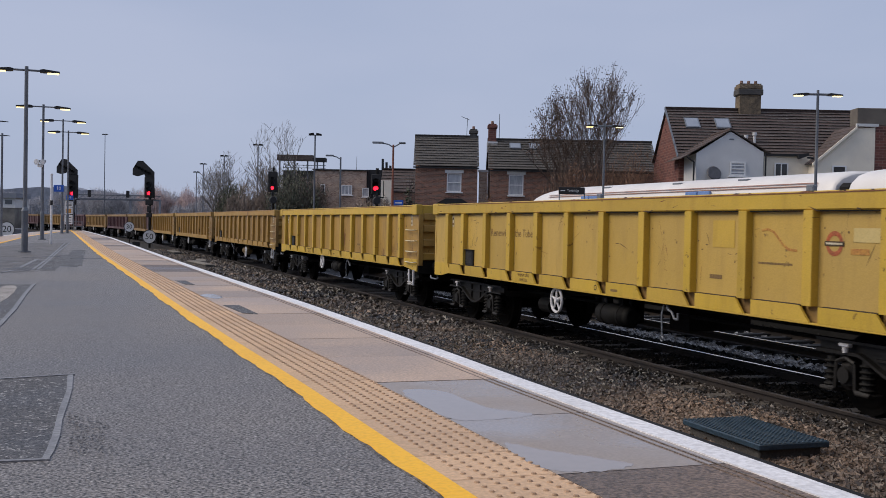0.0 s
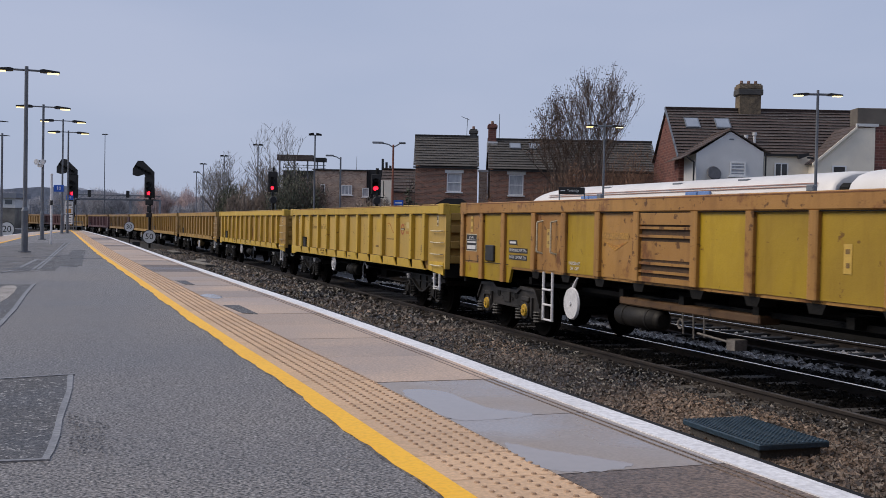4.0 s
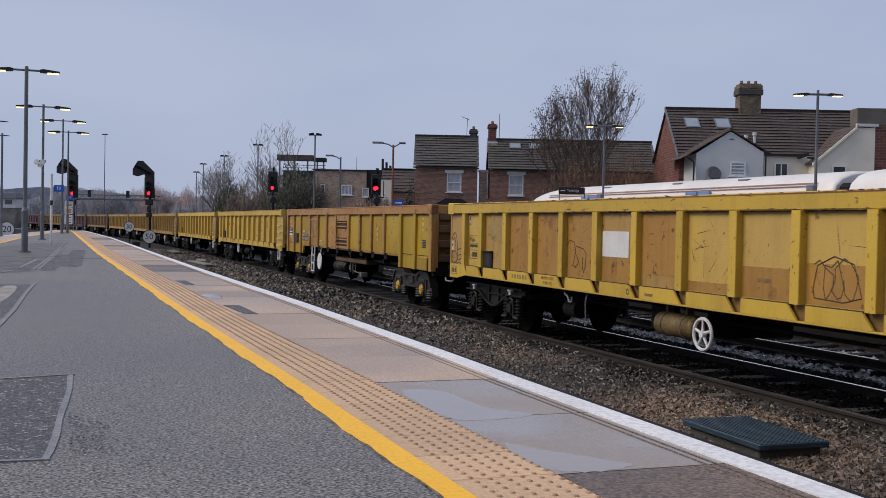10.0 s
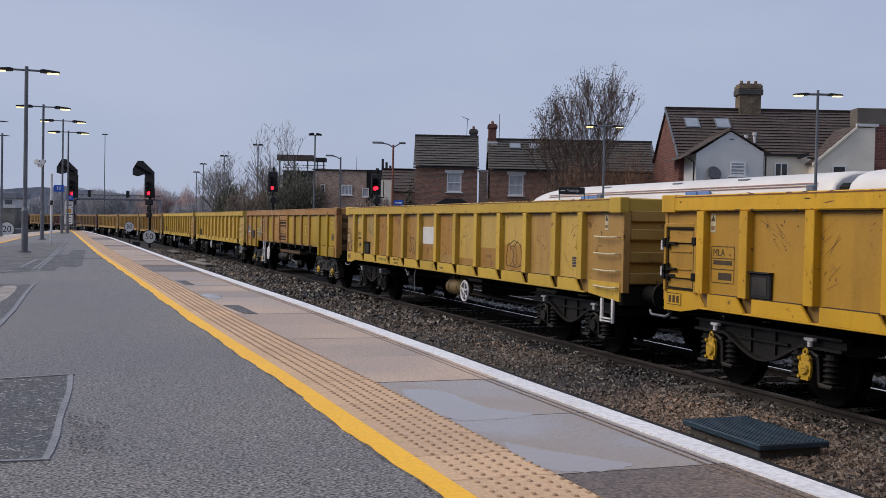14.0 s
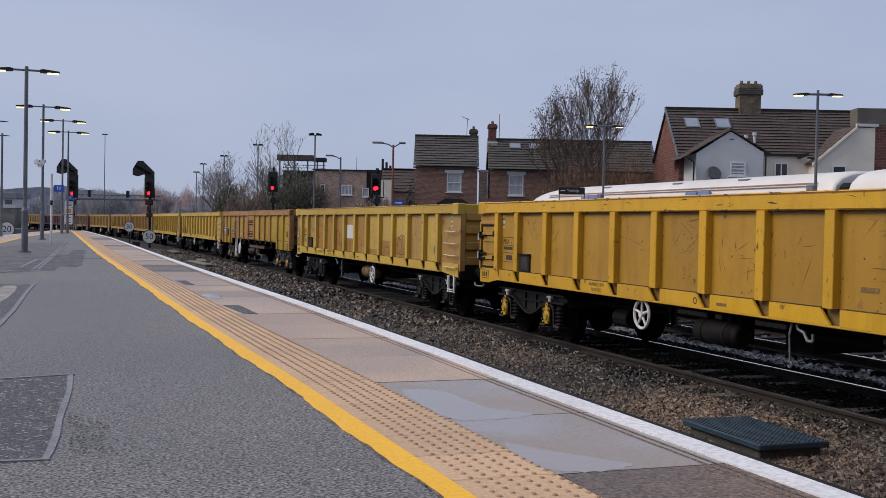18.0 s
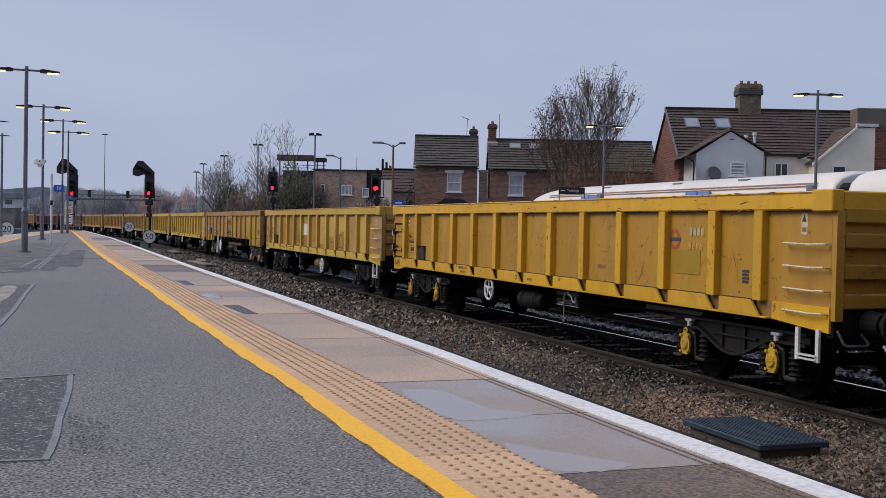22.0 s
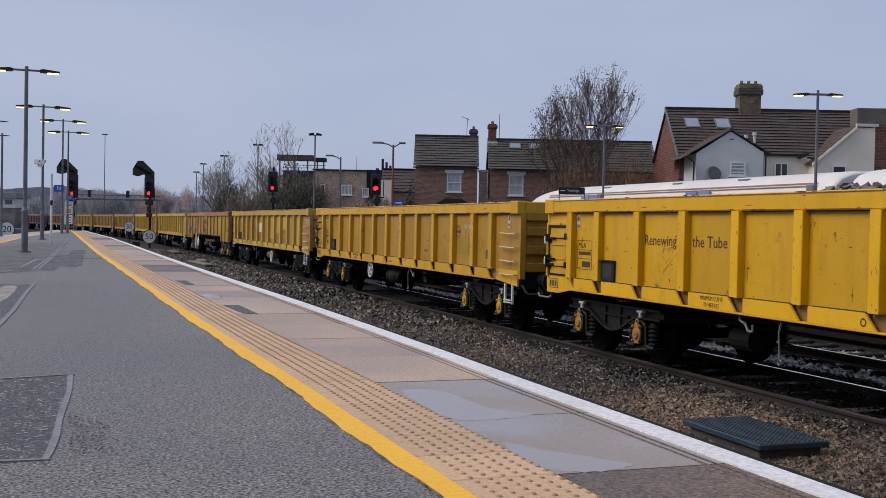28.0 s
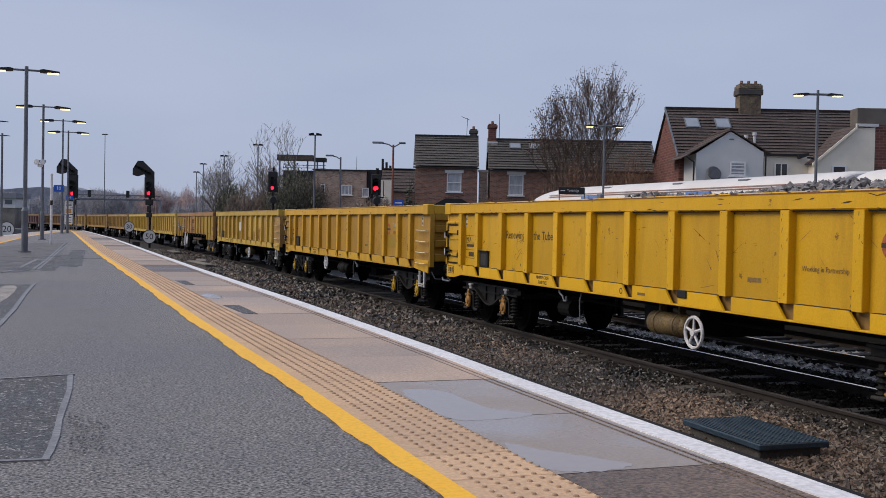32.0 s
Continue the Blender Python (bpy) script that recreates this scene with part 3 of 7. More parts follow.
part("edge_nosing", slab_between(lambda y: edge(y) - 0.03, lambda y: edge(y) + 0.075, YS, DECK - 0.14, DECK - 0.012), DARK, deck)
for d in (0.205, 0.25):
    part("groove_strip", slab_between(lambda y: edge(y) - d, lambda y: edge(y) - d + 0.008, YS, DECK - 0.02, DECK + 0.004), ROUGH_SLAB, deck)
part("white_line", slab_between(lambda y: back(y) + 0.02, lambda y: back(y) + 0.14, YS, DECK - 0.05, DECK + 0.006), WHITE_LINE, deck)
part("yellow_line", slab_between(lambda y: back(y) + 1.15, lambda y: back(y) + 1.27, YS, DECK - 0.05, DECK + 0.006), YELLOW_LINE, deck)
part("back_coping", slab_between(lambda y: back(y) + 0.14, lambda y: back(y) + 1.15, YS, DECK - 0.05, DECK + 0.003), SLAB, deck)

# old repairs in the asphalt, outlined with pale sealant
def flat(name, pts, z, material, label=""):
    bm = bmesh.new()
    prism(bm, pts, z - 0.03, z, "z")
    return part(name, bm, material, deck, label)


def seam(pts, w):
    bm = bmesh.new()
    for (ax, ay), (bx, by) in zip(pts, pts[1:]):
        n = 5
        dx, dy = bx - ax, by - ay
        ln = math.hypot(dx, dy)
        nx, ny = -dy / ln * w / 2, dx / ln * w / 2
        L = []
        for i in range(n + 1):
            f, j = i / n, 1 + 0.16 * math.sin((ay + dy * i / n) * 7.0) + 0.06 * math.sin((ay + dy * i / n) * 31.0)
            L.append((ax + dx * f + nx * j, ay + dy * f + ny * j))
        R = [(ax + dx * i / n - nx, ay + dy * i / n - ny) for i in range(n, -1, -1)]
        prism(bm, L + R, DECK - 0.02, DECK + 0.006 + 0.0006 * (len(deck.children) % 7), "z")
    return part("sealed_joint", bm, SEAL, deck, "pale strip of sealant round a repair")


flat("asphalt_patch", ((-0.9, 4.42), (-0.06, 4.38), (-0.04, 4.52), (-0.02, 4.81), (-0.01, 5.21), (0.02, 5.73), (0.04, 6.15), (0.05, 6.70), (-0.9, 6.48)), DECK + 0.003, PATCH, "dark rough repair patch")
seam(((-0.06, 4.36), (-0.04, 4.52), (-0.02, 4.81), (-0.01, 5.21), (0.02, 5.73), (0.04, 6.15), (0.05, 6.72)), 0.030)
seam(((-0.9, 4.42), (-0.04, 4.37)), 0.028)
seam(((0.07, 6.72), (-0.9, 6.46)), 0.028)
flat("asphalt_patch", ((-0.98, 19.0), (-0.47, 19.7), (-0.05, 29.7), (0.16, 42.5), (-1.02, 41.8), (-1.85, 35.7), (-1.6, 24)), DECK + 0.0015, WORN, "rough worn brownish asphalt")
flat("asphalt_patch", ((-0.39, 19.9), (-0.14, 19.9), (0.19, 28.8), (-0.11, 28.8)), DECK + 0.0022, PATCH)
seam(((-1.23, 23.7), (-0.55, 22.8)), 0.07)
seam(((-0.84, 19.8), (-0.96, 19.3)), 0.05)
flat("asphalt_patch", ((-0.92, 22.6), (-0.59, 22.6), (-0.56, 19.9), (-0.84, 19.85)), DECK + 0.0035, PATCH)
seam(((-0.83, 19.8), (-0.55, 20.0)), 0.05)
seam(((-0.95, 19.2), (-0.83, 20.0)), 0.06)
seam(((0.16, 26.0), (0.47, 25.9), (0.85, 26.2)), 0.06)
flat("asphalt_patch", ((-1.4, 9.2), (-0.54, 9.6), (-0.46, 11.6), (-0.43, 14.0), (-0.39, 15.86), (-1.4, 15.84)), DECK + 0.003, PATCH, "dark rough repair patch")
seam(((-0.55, 9.2), (-0.51, 10.0), (-0.46, 11.6), (-0.43, 14.0), (-0.38, 15.9)), 0.045)
flat("asphalt_patch", ((-1.2, 11.6), (-0.67, 12.0), (-0.60, 13.1), (-0.565, 14.2), (-0.57, 15.1), (-0.61, 15.55), (-0.72, 15.6), (-0.78, 15.0), (-1.2, 14.4)), DECK + 0.006, CHALKY, "worn pale patch")
for line_ in (((-0.52, 20.3), (-0.37, 24.5), (-0.20, 31.1), (0.06, 42.5)), ((-0.43, 20.3), (-0.34, 23.3), (-0.16, 30.1), (0.22, 42.6))):
    seam(line_, 0.045)
flat("asphalt_patch", ((-0.50, 20.4), (-0.45, 20.4), (-0.19, 30.2), (0.18, 42.4), (0.09, 42.4), (-0.22, 30.6)), DECK + 0.004, PATCH)
for pts in (((-1.0, 20.6), (-0.2, 21.0)), ((-0.62, 25.2), (-0.25, 24.4)), ((-0.9, 26.5), (-0.1, 27.3)), ((-0.75, 21.0), (-0.55, 25.2)), ((0.3, 26.0), (0.85, 26.3)), ((-0.2, 21.4), (0.25, 21.8))):
    seam(pts, 0.07)
flat("asphalt_patch", ((-0.72, 21.0), (-0.3, 21.2), (-0.25, 24.4), (-0.58, 25.1)), DECK + 0.003, PATCH)
flat("asphalt_patch", ((-0.05, 22.2), (0.35, 22.3), (0.62, 33.0), (0.25, 33.0)), DECK + 0.003, PATCH)

# tactile paving, one tile with its rows of blisters, laid all along
bm, dots = boxm(-0.012, 0.417, 0.002, 0.418, -0.05, 0.0, 0.003), bmesh.new()
for i in range(6):
    for j in range(6):
        cx, cy = 0.07 + i * 0.0655 * 1.0, 0.0175 + j * 0.07 + (0.035 if i % 2 else 0)
        if cy < 0.41:
            tube(dots, (cx, cy, 0.0), (cx, cy, 0.006), 0.0125, 0.009, 8)
TILE, DOTS = mesh_of(bm, "tactile_tile"), mesh_of(dots, "blisters")
y = -7.68
while y < 84:
    a, b = inner(y), inner(y + 0.42)
    tile = part("tactile_tile", TILE, TACTILE, deck, at=pose(a + 0.133, y, DECK, 0, 0, math.degrees(math.atan2(a - b, 0.42))))
    tagged(part("blister_rows", DOTS, BLISTER, tile), kind="stuff")
    y += 0.42

# coping slabs
random.seed(5)
y = -7.15
while y < 84:
    step = 1.2 if y < 14 else random.choice((1.2, 1.2, 2.4, 1.8))
    l0, l1, r0, r1 = inner(y) + 0.546, inner(y + step) + 0.546, edge(y) + 0.0, edge(y + step) + 0.0
    bm = bmesh.new()
    g = 0.006
    prism(bm, ((l0 + g, y + g), (r0, y + g), (r1, y + step - g), (l1 + g, y + step - g)), DECK - 0.08, DECK + (random.uniform(-0.002, 0.002) if not 2.4 < y < 5.5 else 0.0), "z")
    part("coping_slab", bm, WET_SLAB if 3.6 < y < 5.9 else ROUGH_SLAB if 0 < y < 3.6 or 19.3 < y < 22.5 or (y > 25 and random.random() < 0.12) else SLAB, deck)
    y += step

# iron lids let into the coping
for x, y, w, l in ((1.73, 10.9, 0.14, 1.05), (1.68, 15.9, 0.13, 0.98)):
    flat("iron_lid", ((x, y), (x + w, y - 0.1), (x + w * 0.9, y + l), (x - 0.05, y + l)), DECK + 0.005, PATCH, "dark cast-iron lid")

# loose grit on the asphalt
grit = stones(2600, (-0.9, 1.1), (3.4, 14), ((-5, 5), (DECK - 0.004, DECK - 0.004)), 0.0035, 21, 1.6)
for v in grit.vertices:
    v.co.z = DECK + (v.co.z - DECK) * 0.25
tagged(part("loose_grit", stones(420, (0.03, 0.20), (4.4, 6.2), ((-5, 5), (DECK - 0.004, DECK - 0.004)), 0.0045, 22), SEAL), "pale grit along the edge of a repair patch", "grit", kind="stuff")
tagged(part("loose_grit", grit, SEAL), "tiny pale grit scattered on the asphalt", "grit", kind="stuff")

# standing water on the coping
for pts in (((1.82, 5.74), (2.03, 5.66), (2.08, 5.11), (2.23, 4.86), (1.97, 4.77), (1.79, 4.83), (1.77, 5.27)), ((1.81, 4.24), (1.92, 4.07), (2.09, 3.84), (2.15, 3.72), (1.96, 3.65), (1.80, 3.71), (1.76, 3.89)), ((1.62, 13.6), (1.80, 13.9), (1.86, 13.3), (1.74, 13.0)),):
    n = len(pts)
    rim_ = []
    for i in range(n * 6):
        k, f = i // 6, (i % 6) / 6
        p0, p1, p2, p3 = (Vector((*pts[(k + j) % n], 0)) for j in (-1, 0, 1, 2))
        q = 0.5 * (2 * p1 + (p2 - p0) * f + (2 * p0 - 5 * p1 + 4 * p2 - p3) * f * f + (3 * p1 - p0 - 3 * p2 + p3) * f ** 3)
        rim_.append((q.x + 0.006 * math.sin(i * 1.9), q.y + 0.012 * math.sin(i * 2.6)))
    bm = bmesh.new()
    bm.faces.new([bm.verts.new((x, y, DECK + 0.0007)) for x, y in rim_])
    bmesh.ops.recalc_face_normals(bm, faces=bm.faces)
    part("puddle", bm, PUDDLE, deck, "shallow puddle mirroring the sky")

# grated trough lid beside the platform
lid = thing("trough_cover", "black chequered metal lid on a low concrete trough in the ballast", "trough cover", pose(6.235, 8.56, -0.225, 0, 0, -1))
part("trough", boxm(-0.33, 0.33, -0.58, 0.58, 0, 0.17, 0.01), DARK_CONCRETE, lid)
part("lid_plate", boxm(-0.375, 0.375, -0.645, 0.645, 0.17, 0.225, 0.008), mat("blue_black_grp_lid", (0.026, 0.052, 0.080), (0.018, 0.036, 0.056), 3, 0.45, 0.3), lid)
bm = bmesh.new()
for i in range(15):
    for j in range(26):
        cx, cy = -0.35 + i * 0.05, -0.62 + j * 0.05
        box(bm, cx - 0.012, cx + 0.012, cy - 0.012, cy + 0.012, 0.225, 0.231)
tagged(part("tread_pattern", bm, mat("grp_tread", (0.050, 0.088, 0.130), (0.036, 0.064, 0.095), 3, 0.4), lid), kind="stuff")

# timber and cable troughs lying in the cess
for i, (x, y, l, r) in enumerate(((5.9, 49.5, 4.5, 4), (6.3, 52.5, 3.2, -6), (4.6, 61.0, 5.0, 3), (6.4, 67, 4.0, 0))):
    t = thing("cable_trough", "dark concrete cable trough lying on the ballast", "cable trough", pose(x, y, -0.2, 0, 0, r), group="cable troughs")
    part("trough", boxm(-0.2, 0.2, -l / 2, l / 2, 0, 0.14, 0.015), DARK_CONCRETE, t)
    part("lid", boxm(-0.22, 0.22, -l / 2, l / 2, 0.14, 0.19, 0.01), CONCRETE, t)


# ---- the train ----
HALF, TOP = 1.35, 2.33
DULL_STEEL = mat("dull_pipe_steel", (0.20, 0.185, 0.17), (0.12, 0.108, 0.10), 6, 0.6)
TANK_OLIVE = mat("grimy_olive_tank", (0.185, 0.125, 0.045), (0.105, 0.072, 0.034), 3, 0.65, 0.3, grain=0.4)
OLD_WHITE = mat("aged_white_plate", (0.58, 0.53, 0.40), (0.48, 0.42, 0.28), 6, 0.6)
RUNG = mat("whitened_rung", (0.55, 0.46, 0.26), (0.62, 0.56, 0.40), 6, 0.5)
mat_plate = mat("blue_black_plate", (0.04, 0.045, 0.08), (0.03, 0.03, 0.05), 6, 0.5)
KIT = {}


def kit(name, build):
    """A mesh that is built once and shared by all the wagons."""
    if name not in KIT:
        KIT[name] = mesh_of(build(), name)
    return KIT[name]


def sides(fn):
    """The same shape on both sides of a wagon."""
    bm = bmesh.new()
    for s in (-1, 1):
        fn(bm, s)
    bmesh.ops.recalc_face_normals(bm, faces=bm.faces)
    return bm


def lbox(bm, s, x0, x1, *rest):
    a, b = sorted((s * x0, s * x1))
    return box(bm, a, b, *rest)


RIBS = (0.92, 1.79, 2.93, 4.05, 5.17, 6.29, 7.42, 8.55, 9.68, 10.80, 11.93, 13.05, 13.95)
LONG = 15.13


def box_of_plate(w, key, L, floor, low, coat, rim_coat, end_coat):
    """An open box of steel plate: two sides, two ends, a floor, and a rolled rim along the top of each."""
    for s in (-1, 1):
        part("side_wall", kit(key + "side", lambda: boxm(-0.025, 0.025, -L + 0.06, -0.06, low, TOP - 0.19)), coat, w, at=pose(s * (HALF - 0.085), 0, 0))
        part("top_rim", kit(key + "rim", lambda: boxm(-0.07, 0.07, -L, 0, TOP - 0.20, TOP, 0.015)), rim_coat, w, at=pose(s * (HALF - 0.06), 0, 0))
    for y in (-0.08, -L + 0.08):
        part("end_wall", kit(key + "end", lambda: boxm(-HALF + 0.11, HALF - 0.11, -0.02, 0.02, low, TOP - 0.19)), end_coat, w, at=pose(0, y, 0))
    for y in (-0.065, -L + 0.065):
        part("end_rim", kit(key + "endrim", lambda: boxm(-HALF + 0.13, HALF - 0.13, -0.065, 0.065, TOP - 0.20, TOP, 0.015)), rim_coat, w, at=pose(0, y, 0))
        for s in (-1, 1):
            part("corner_cap", kit(key + "cap", lambda: boxm(-0.075, 0.075, -0.16, 0.16, TOP - 0.215, TOP + 0.012, 0.012)), rim_coat, w, at=pose(s * (HALF - 0.058), y + (-0.09 if y > -1 else 0.09), 0))
    for s in (-1, 1):
        part("rim_top", kit(key + "rimtop", lambda: boxm(-0.003, 0.003, -L + 0.2, -0.2, TOP - 0.026, TOP - 0.012)), RUST, w, "rust-brown worn edge of the rim", at=pose(s * (HALF + 0.0115), 0, 0))
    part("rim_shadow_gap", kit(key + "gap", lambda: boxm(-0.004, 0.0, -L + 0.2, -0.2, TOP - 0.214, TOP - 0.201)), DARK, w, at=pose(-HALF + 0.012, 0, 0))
    part("floor", kit(key + "floor", lambda: boxm(-HALF + 0.11, HALF - 0.11, -L + 0.10, -0.10, floor - 0.06, floor)), DARK, w)


def rib_shape():
    bm = bmesh.new()
    prism(bm, ((-0.076, 0.0), (-0.076, 0.094), (-0.070, 0.10), (0.070, 0.10), (0.076, 0.094), (0.076, 0.0)), 1.135, TOP - 0.20, "z")
    bmesh.ops.transform(bm, matrix=pose(0, 0, 0, 0, 0, 90), verts=bm.verts)
    return bm


GRIME = mat("wet_grime_on_ledges", (0.040, 0.026, 0.014), (0.022, 0.015, 0.010), 5, 0.8, 0.3, grain=0.4)
FRONT_SKIRT = ((-0.03, 1.135), (-0.03, 0.87), (-0.42, 0.87), (-0.97, 0.955), (-0.81, 1.135))


def sill_plates(w, L, coat, detail):
    """The lower edge, flush with the faces of the ribs: a plate in each bay, cut away on the slant under each rib, and a deeper skirt at both ends."""
    rear = ((-RIBS[-1] - 0.19, 1.135), (-RIBS[-1] - 0.19, 0.945), (-L + 0.06, 0.87), (-L + 0.06, 1.135))
    for s in (-1, 1):
        for nm, shape in (("skirtfront", FRONT_SKIRT), ("skirtrear", rear)):
            part("end_skirt", kit(nm, lambda: prism(bmesh.new(), shape, -0.014, 0.014, "x")), coat, w, at=pose(s * (HALF - 0.050), 0, 0))
        if s == 1 or not detail:
            part("sill", kit("sill", lambda: boxm(-0.03, 0.03, -L + 1.0, -0.97, 0.945, 1.135, 0.01)), coat, w, at=pose(s * HALF, 0, 0))
            continue
        for i, (a, b) in enumerate(zip(RIBS, RIBS[1:])):
            d = b - a
            me = kit("plate%.2f" % d, lambda: prism(bmesh.new(), ((-0.19, 1.135), (-d + 0.11, 1.135), (-d - 0.05, 0.965), (-0.19, 0.965)), -0.014, 0.014, "x"))
            part("sill_plate", me, coat, w, at=pose(-HALF - 0.020, -a, 0))
            part("sill_ledge", kit("ledge%.2f" % d, lambda: boxm(0.0, 0.075, -d + 0.10, -0.19, 1.124, 1.141)), GRIME, w, "ledge dark with wet grime", at=pose(-HALF - 0.022, -a, 0))
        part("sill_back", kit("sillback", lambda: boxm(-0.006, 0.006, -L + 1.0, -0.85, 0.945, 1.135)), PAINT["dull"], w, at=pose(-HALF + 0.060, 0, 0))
        part("sill_lip", kit("lip", lambda: boxm(-0.035, 0.035, -L + 1.0, -0.95, 0.942, 0.964, 0.006)), coat, w, at=pose(-HALF, 0, 0))


def frame_shape(L):
    bm = bmesh.new()
    for s in (-1, 1):
        lbox(bm, s, 0.28, 0.42, -L + 0.2, -0.2, 0.78, 1.02)
        lbox(bm, s, 0.80, 0.95, -L + 1.0, -1.0, 0.90, 0.97)
    for i in range(9):
        y = -1.2 - i * (L - 2.4) / 8
        box(bm, -1.1, 1.1, y - 0.06, y + 0.06, 0.92, 1.04)
    for y in (-0.16, -L + 0.04):
        box(bm, -1.28, 1.28, y, y + 0.12, 0.82, 1.12, 0.01)
    return bm


def y_frame():
    """A bogie side frame with a dropped belly, spring nests and axle guards, both sides, with its bolster."""
    bm = bmesh.new()
    dip = lambda y: 0.66 - 0.24 * max(0.0, math.cos(min(1.0, abs(y) / 0.72) * math.pi / 2)) ** 1.3
    ys = [-1.35 + 0.09 * i for i in range(31)]
    belly = [(y, 0.80) for y in ys] + [(y, dip(y)) for y in ys[::-1]]
    lip = [(y, dip(y) + 0.028) for y in ys] + [(y, dip(y) - 0.006) for y in ys[::-1]]
    for s in (-1, 1):
        prism(bm, belly, s * 0.98, s * 1.05, "x")
        prism(bm, lip, s * 1.05, s * 1.12, "x")
        lbox(bm, s, 1.05, 1.11, -1.35, 1.35, 0.775, 0.805)
        for y in (-0.2, 0.25):
            lbox(bm, s, 1.05, 1.08, y - 0.02, y + 0.02, 0.50, 0.78)
        lbox(bm, s, 1.05, 1.09, -0.45, 0.5, 0.635, 0.66)
        for y in (-0.875, 0.875):
            lbox(bm, s, 0.96, 1.13, y - 0.10, y + 0.10, 0.30, 0.60, 0.05)
            tube(bm, (s * 1.13, y, 0.45), (s * 1.155, y, 0.45), 0.085, seg=14)
            pipe(bm, [(s * 1.12, y - 0.36, 0.285), (s * 1.12, y - 0.15, 0.30), (s * 1.12, y - 0.13, 0.58), (s * 1.12, y, 0.625), (s * 1.12, y + 0.13, 0.58), (s * 1.12, y + 0.15, 0.30), (s * 1.12, y + 0.36, 0.285)], 0.024, 6)
            for d in (-0.26, 0.26):
                tube(bm, (s * 1.06, y + d, 0.30), (s * 1.06, y + d, 0.62), 0.06, seg=10)
                lbox(bm, s, 0.95, 1.15, y + d - 0.10, y + d + 0.10, 0.265, 0.295, 0.01)
    box(bm, -0.95, 0.95, -0.2, 0.2, 0.5, 0.76)
    for y in (-1.3, 1.3):
        box(bm, -0.98, 0.98, y - 0.05, y + 0.05, 0.62, 0.72)
    bmesh.ops.recalc_face_normals(bm, faces=bm.faces)
    return bm


def coil_shape():
    bm = bmesh.new()
    for z in (0.33, 0.39, 0.45, 0.51, 0.57):
        torus(bm, (0, 0, z), (0, 0, 1), 0.072, 0.016, 12, 5)
    return bm


def cast_frame():
    """The heavier cast bogie of the orange wagon, arched over both axleboxes."""
    bm = bmesh.new()
    arch = ((-1.42, 0.36), (-1.40, 0.58), (-1.20, 0.84), (-0.62, 0.86), (-0.46, 0.78), (0.46, 0.78), (0.62, 0.86), (1.20, 0.84), (1.40, 0.58), (1.42, 0.36), (1.20, 0.30), (1.10, 0.34), (0.72, 0.34), (0.55, 0.48), (-0.55, 0.48), (-0.72, 0.34), (-1.10, 0.34), (-1.20, 0.30))
    for s in (-1, 1):
        prism(bm, arch, s * 0.97, s * 1.12, "x")
        for y in (-0.855, 0.855):
            tube(bm, (s * 1.10, y, 0.47), (s * 1.17, y, 0.47), 0.15, seg=14)
        for y in (-1.28, -0.52, 0.52, 1.28):
            for z in (0.31, 0.36, 0.41, 0.46):
                torus(bm, (s * 1.09, y, z), (0, 0, 1), 0.085, 0.02, 12, 5)
        prism(bm, [(y, z + 0.012) for y, z in arch[1:9]] + [(y, z - 0.045) for y, z in arch[8:0:-1]], s * 1.12, s * 1.155, "x")
        prism(bm, ((-0.72, 0.35), (-0.55, 0.49), (0.55, 0.49), (0.72, 0.35), (0.75, 0.38), (0.57, 0.53), (-0.57, 0.53), (-0.75, 0.38)), s * 1.12, s * 1.15, "x")
        for y in (-1.08, -0.72, 0.72, 1.08):
            lbox(bm, s, 1.12, 1.16, y - 0.03, y + 0.03, 0.36, 0.70, 0.008)
        for y in (-0.855, 0.855):
            lbox(bm, s, 1.12, 1.17, y - 0.16, y + 0.16, 0.62, 0.70, 0.012)
        lbox(bm, s, 1.12, 1.15, -0.14, 0.14, 0.55, 0.74, 0.01)
        for y in (-0.22, 0.22):
            tube(bm, (s * 1.12, y, 0.62), (s * 1.135, y, 0.62), 0.03, seg=12)
    box(bm, -0.95, 0.95, -0.22, 0.22, 0.46, 0.80)
    bmesh.ops.recalc_face_normals(bm, faces=bm.faces)
    return bm


def wheelset_shape():
    bm = bmesh.new()
    tube(bm, (-1.0, 0, 0), (1.0, 0, 0), 0.075, seg=10)
    for s in (-1, 1):
        tube(bm, (s * 0.70, 0, 0), (s * 0.82, 0, 0), 0.42, seg=28)
        tube(bm, (s * 0.67, 0, 0), (s * 0.70, 0, 0), 0.45, seg=28)
        tube(bm, (s * 0.82, 0, 0), (s * 0.835, 0, 0), 0.36, 0.33, seg=28)
        for k in range(4):
            a = k * math.pi / 2
            tube(bm, (s * 0.83, 0.2 * math.cos(a), 0.2 * math.sin(a)), (s * 0.845, 0.2 * math.cos(a), 0.2 * math.sin(a)), 0.035, seg=8)
    return bm


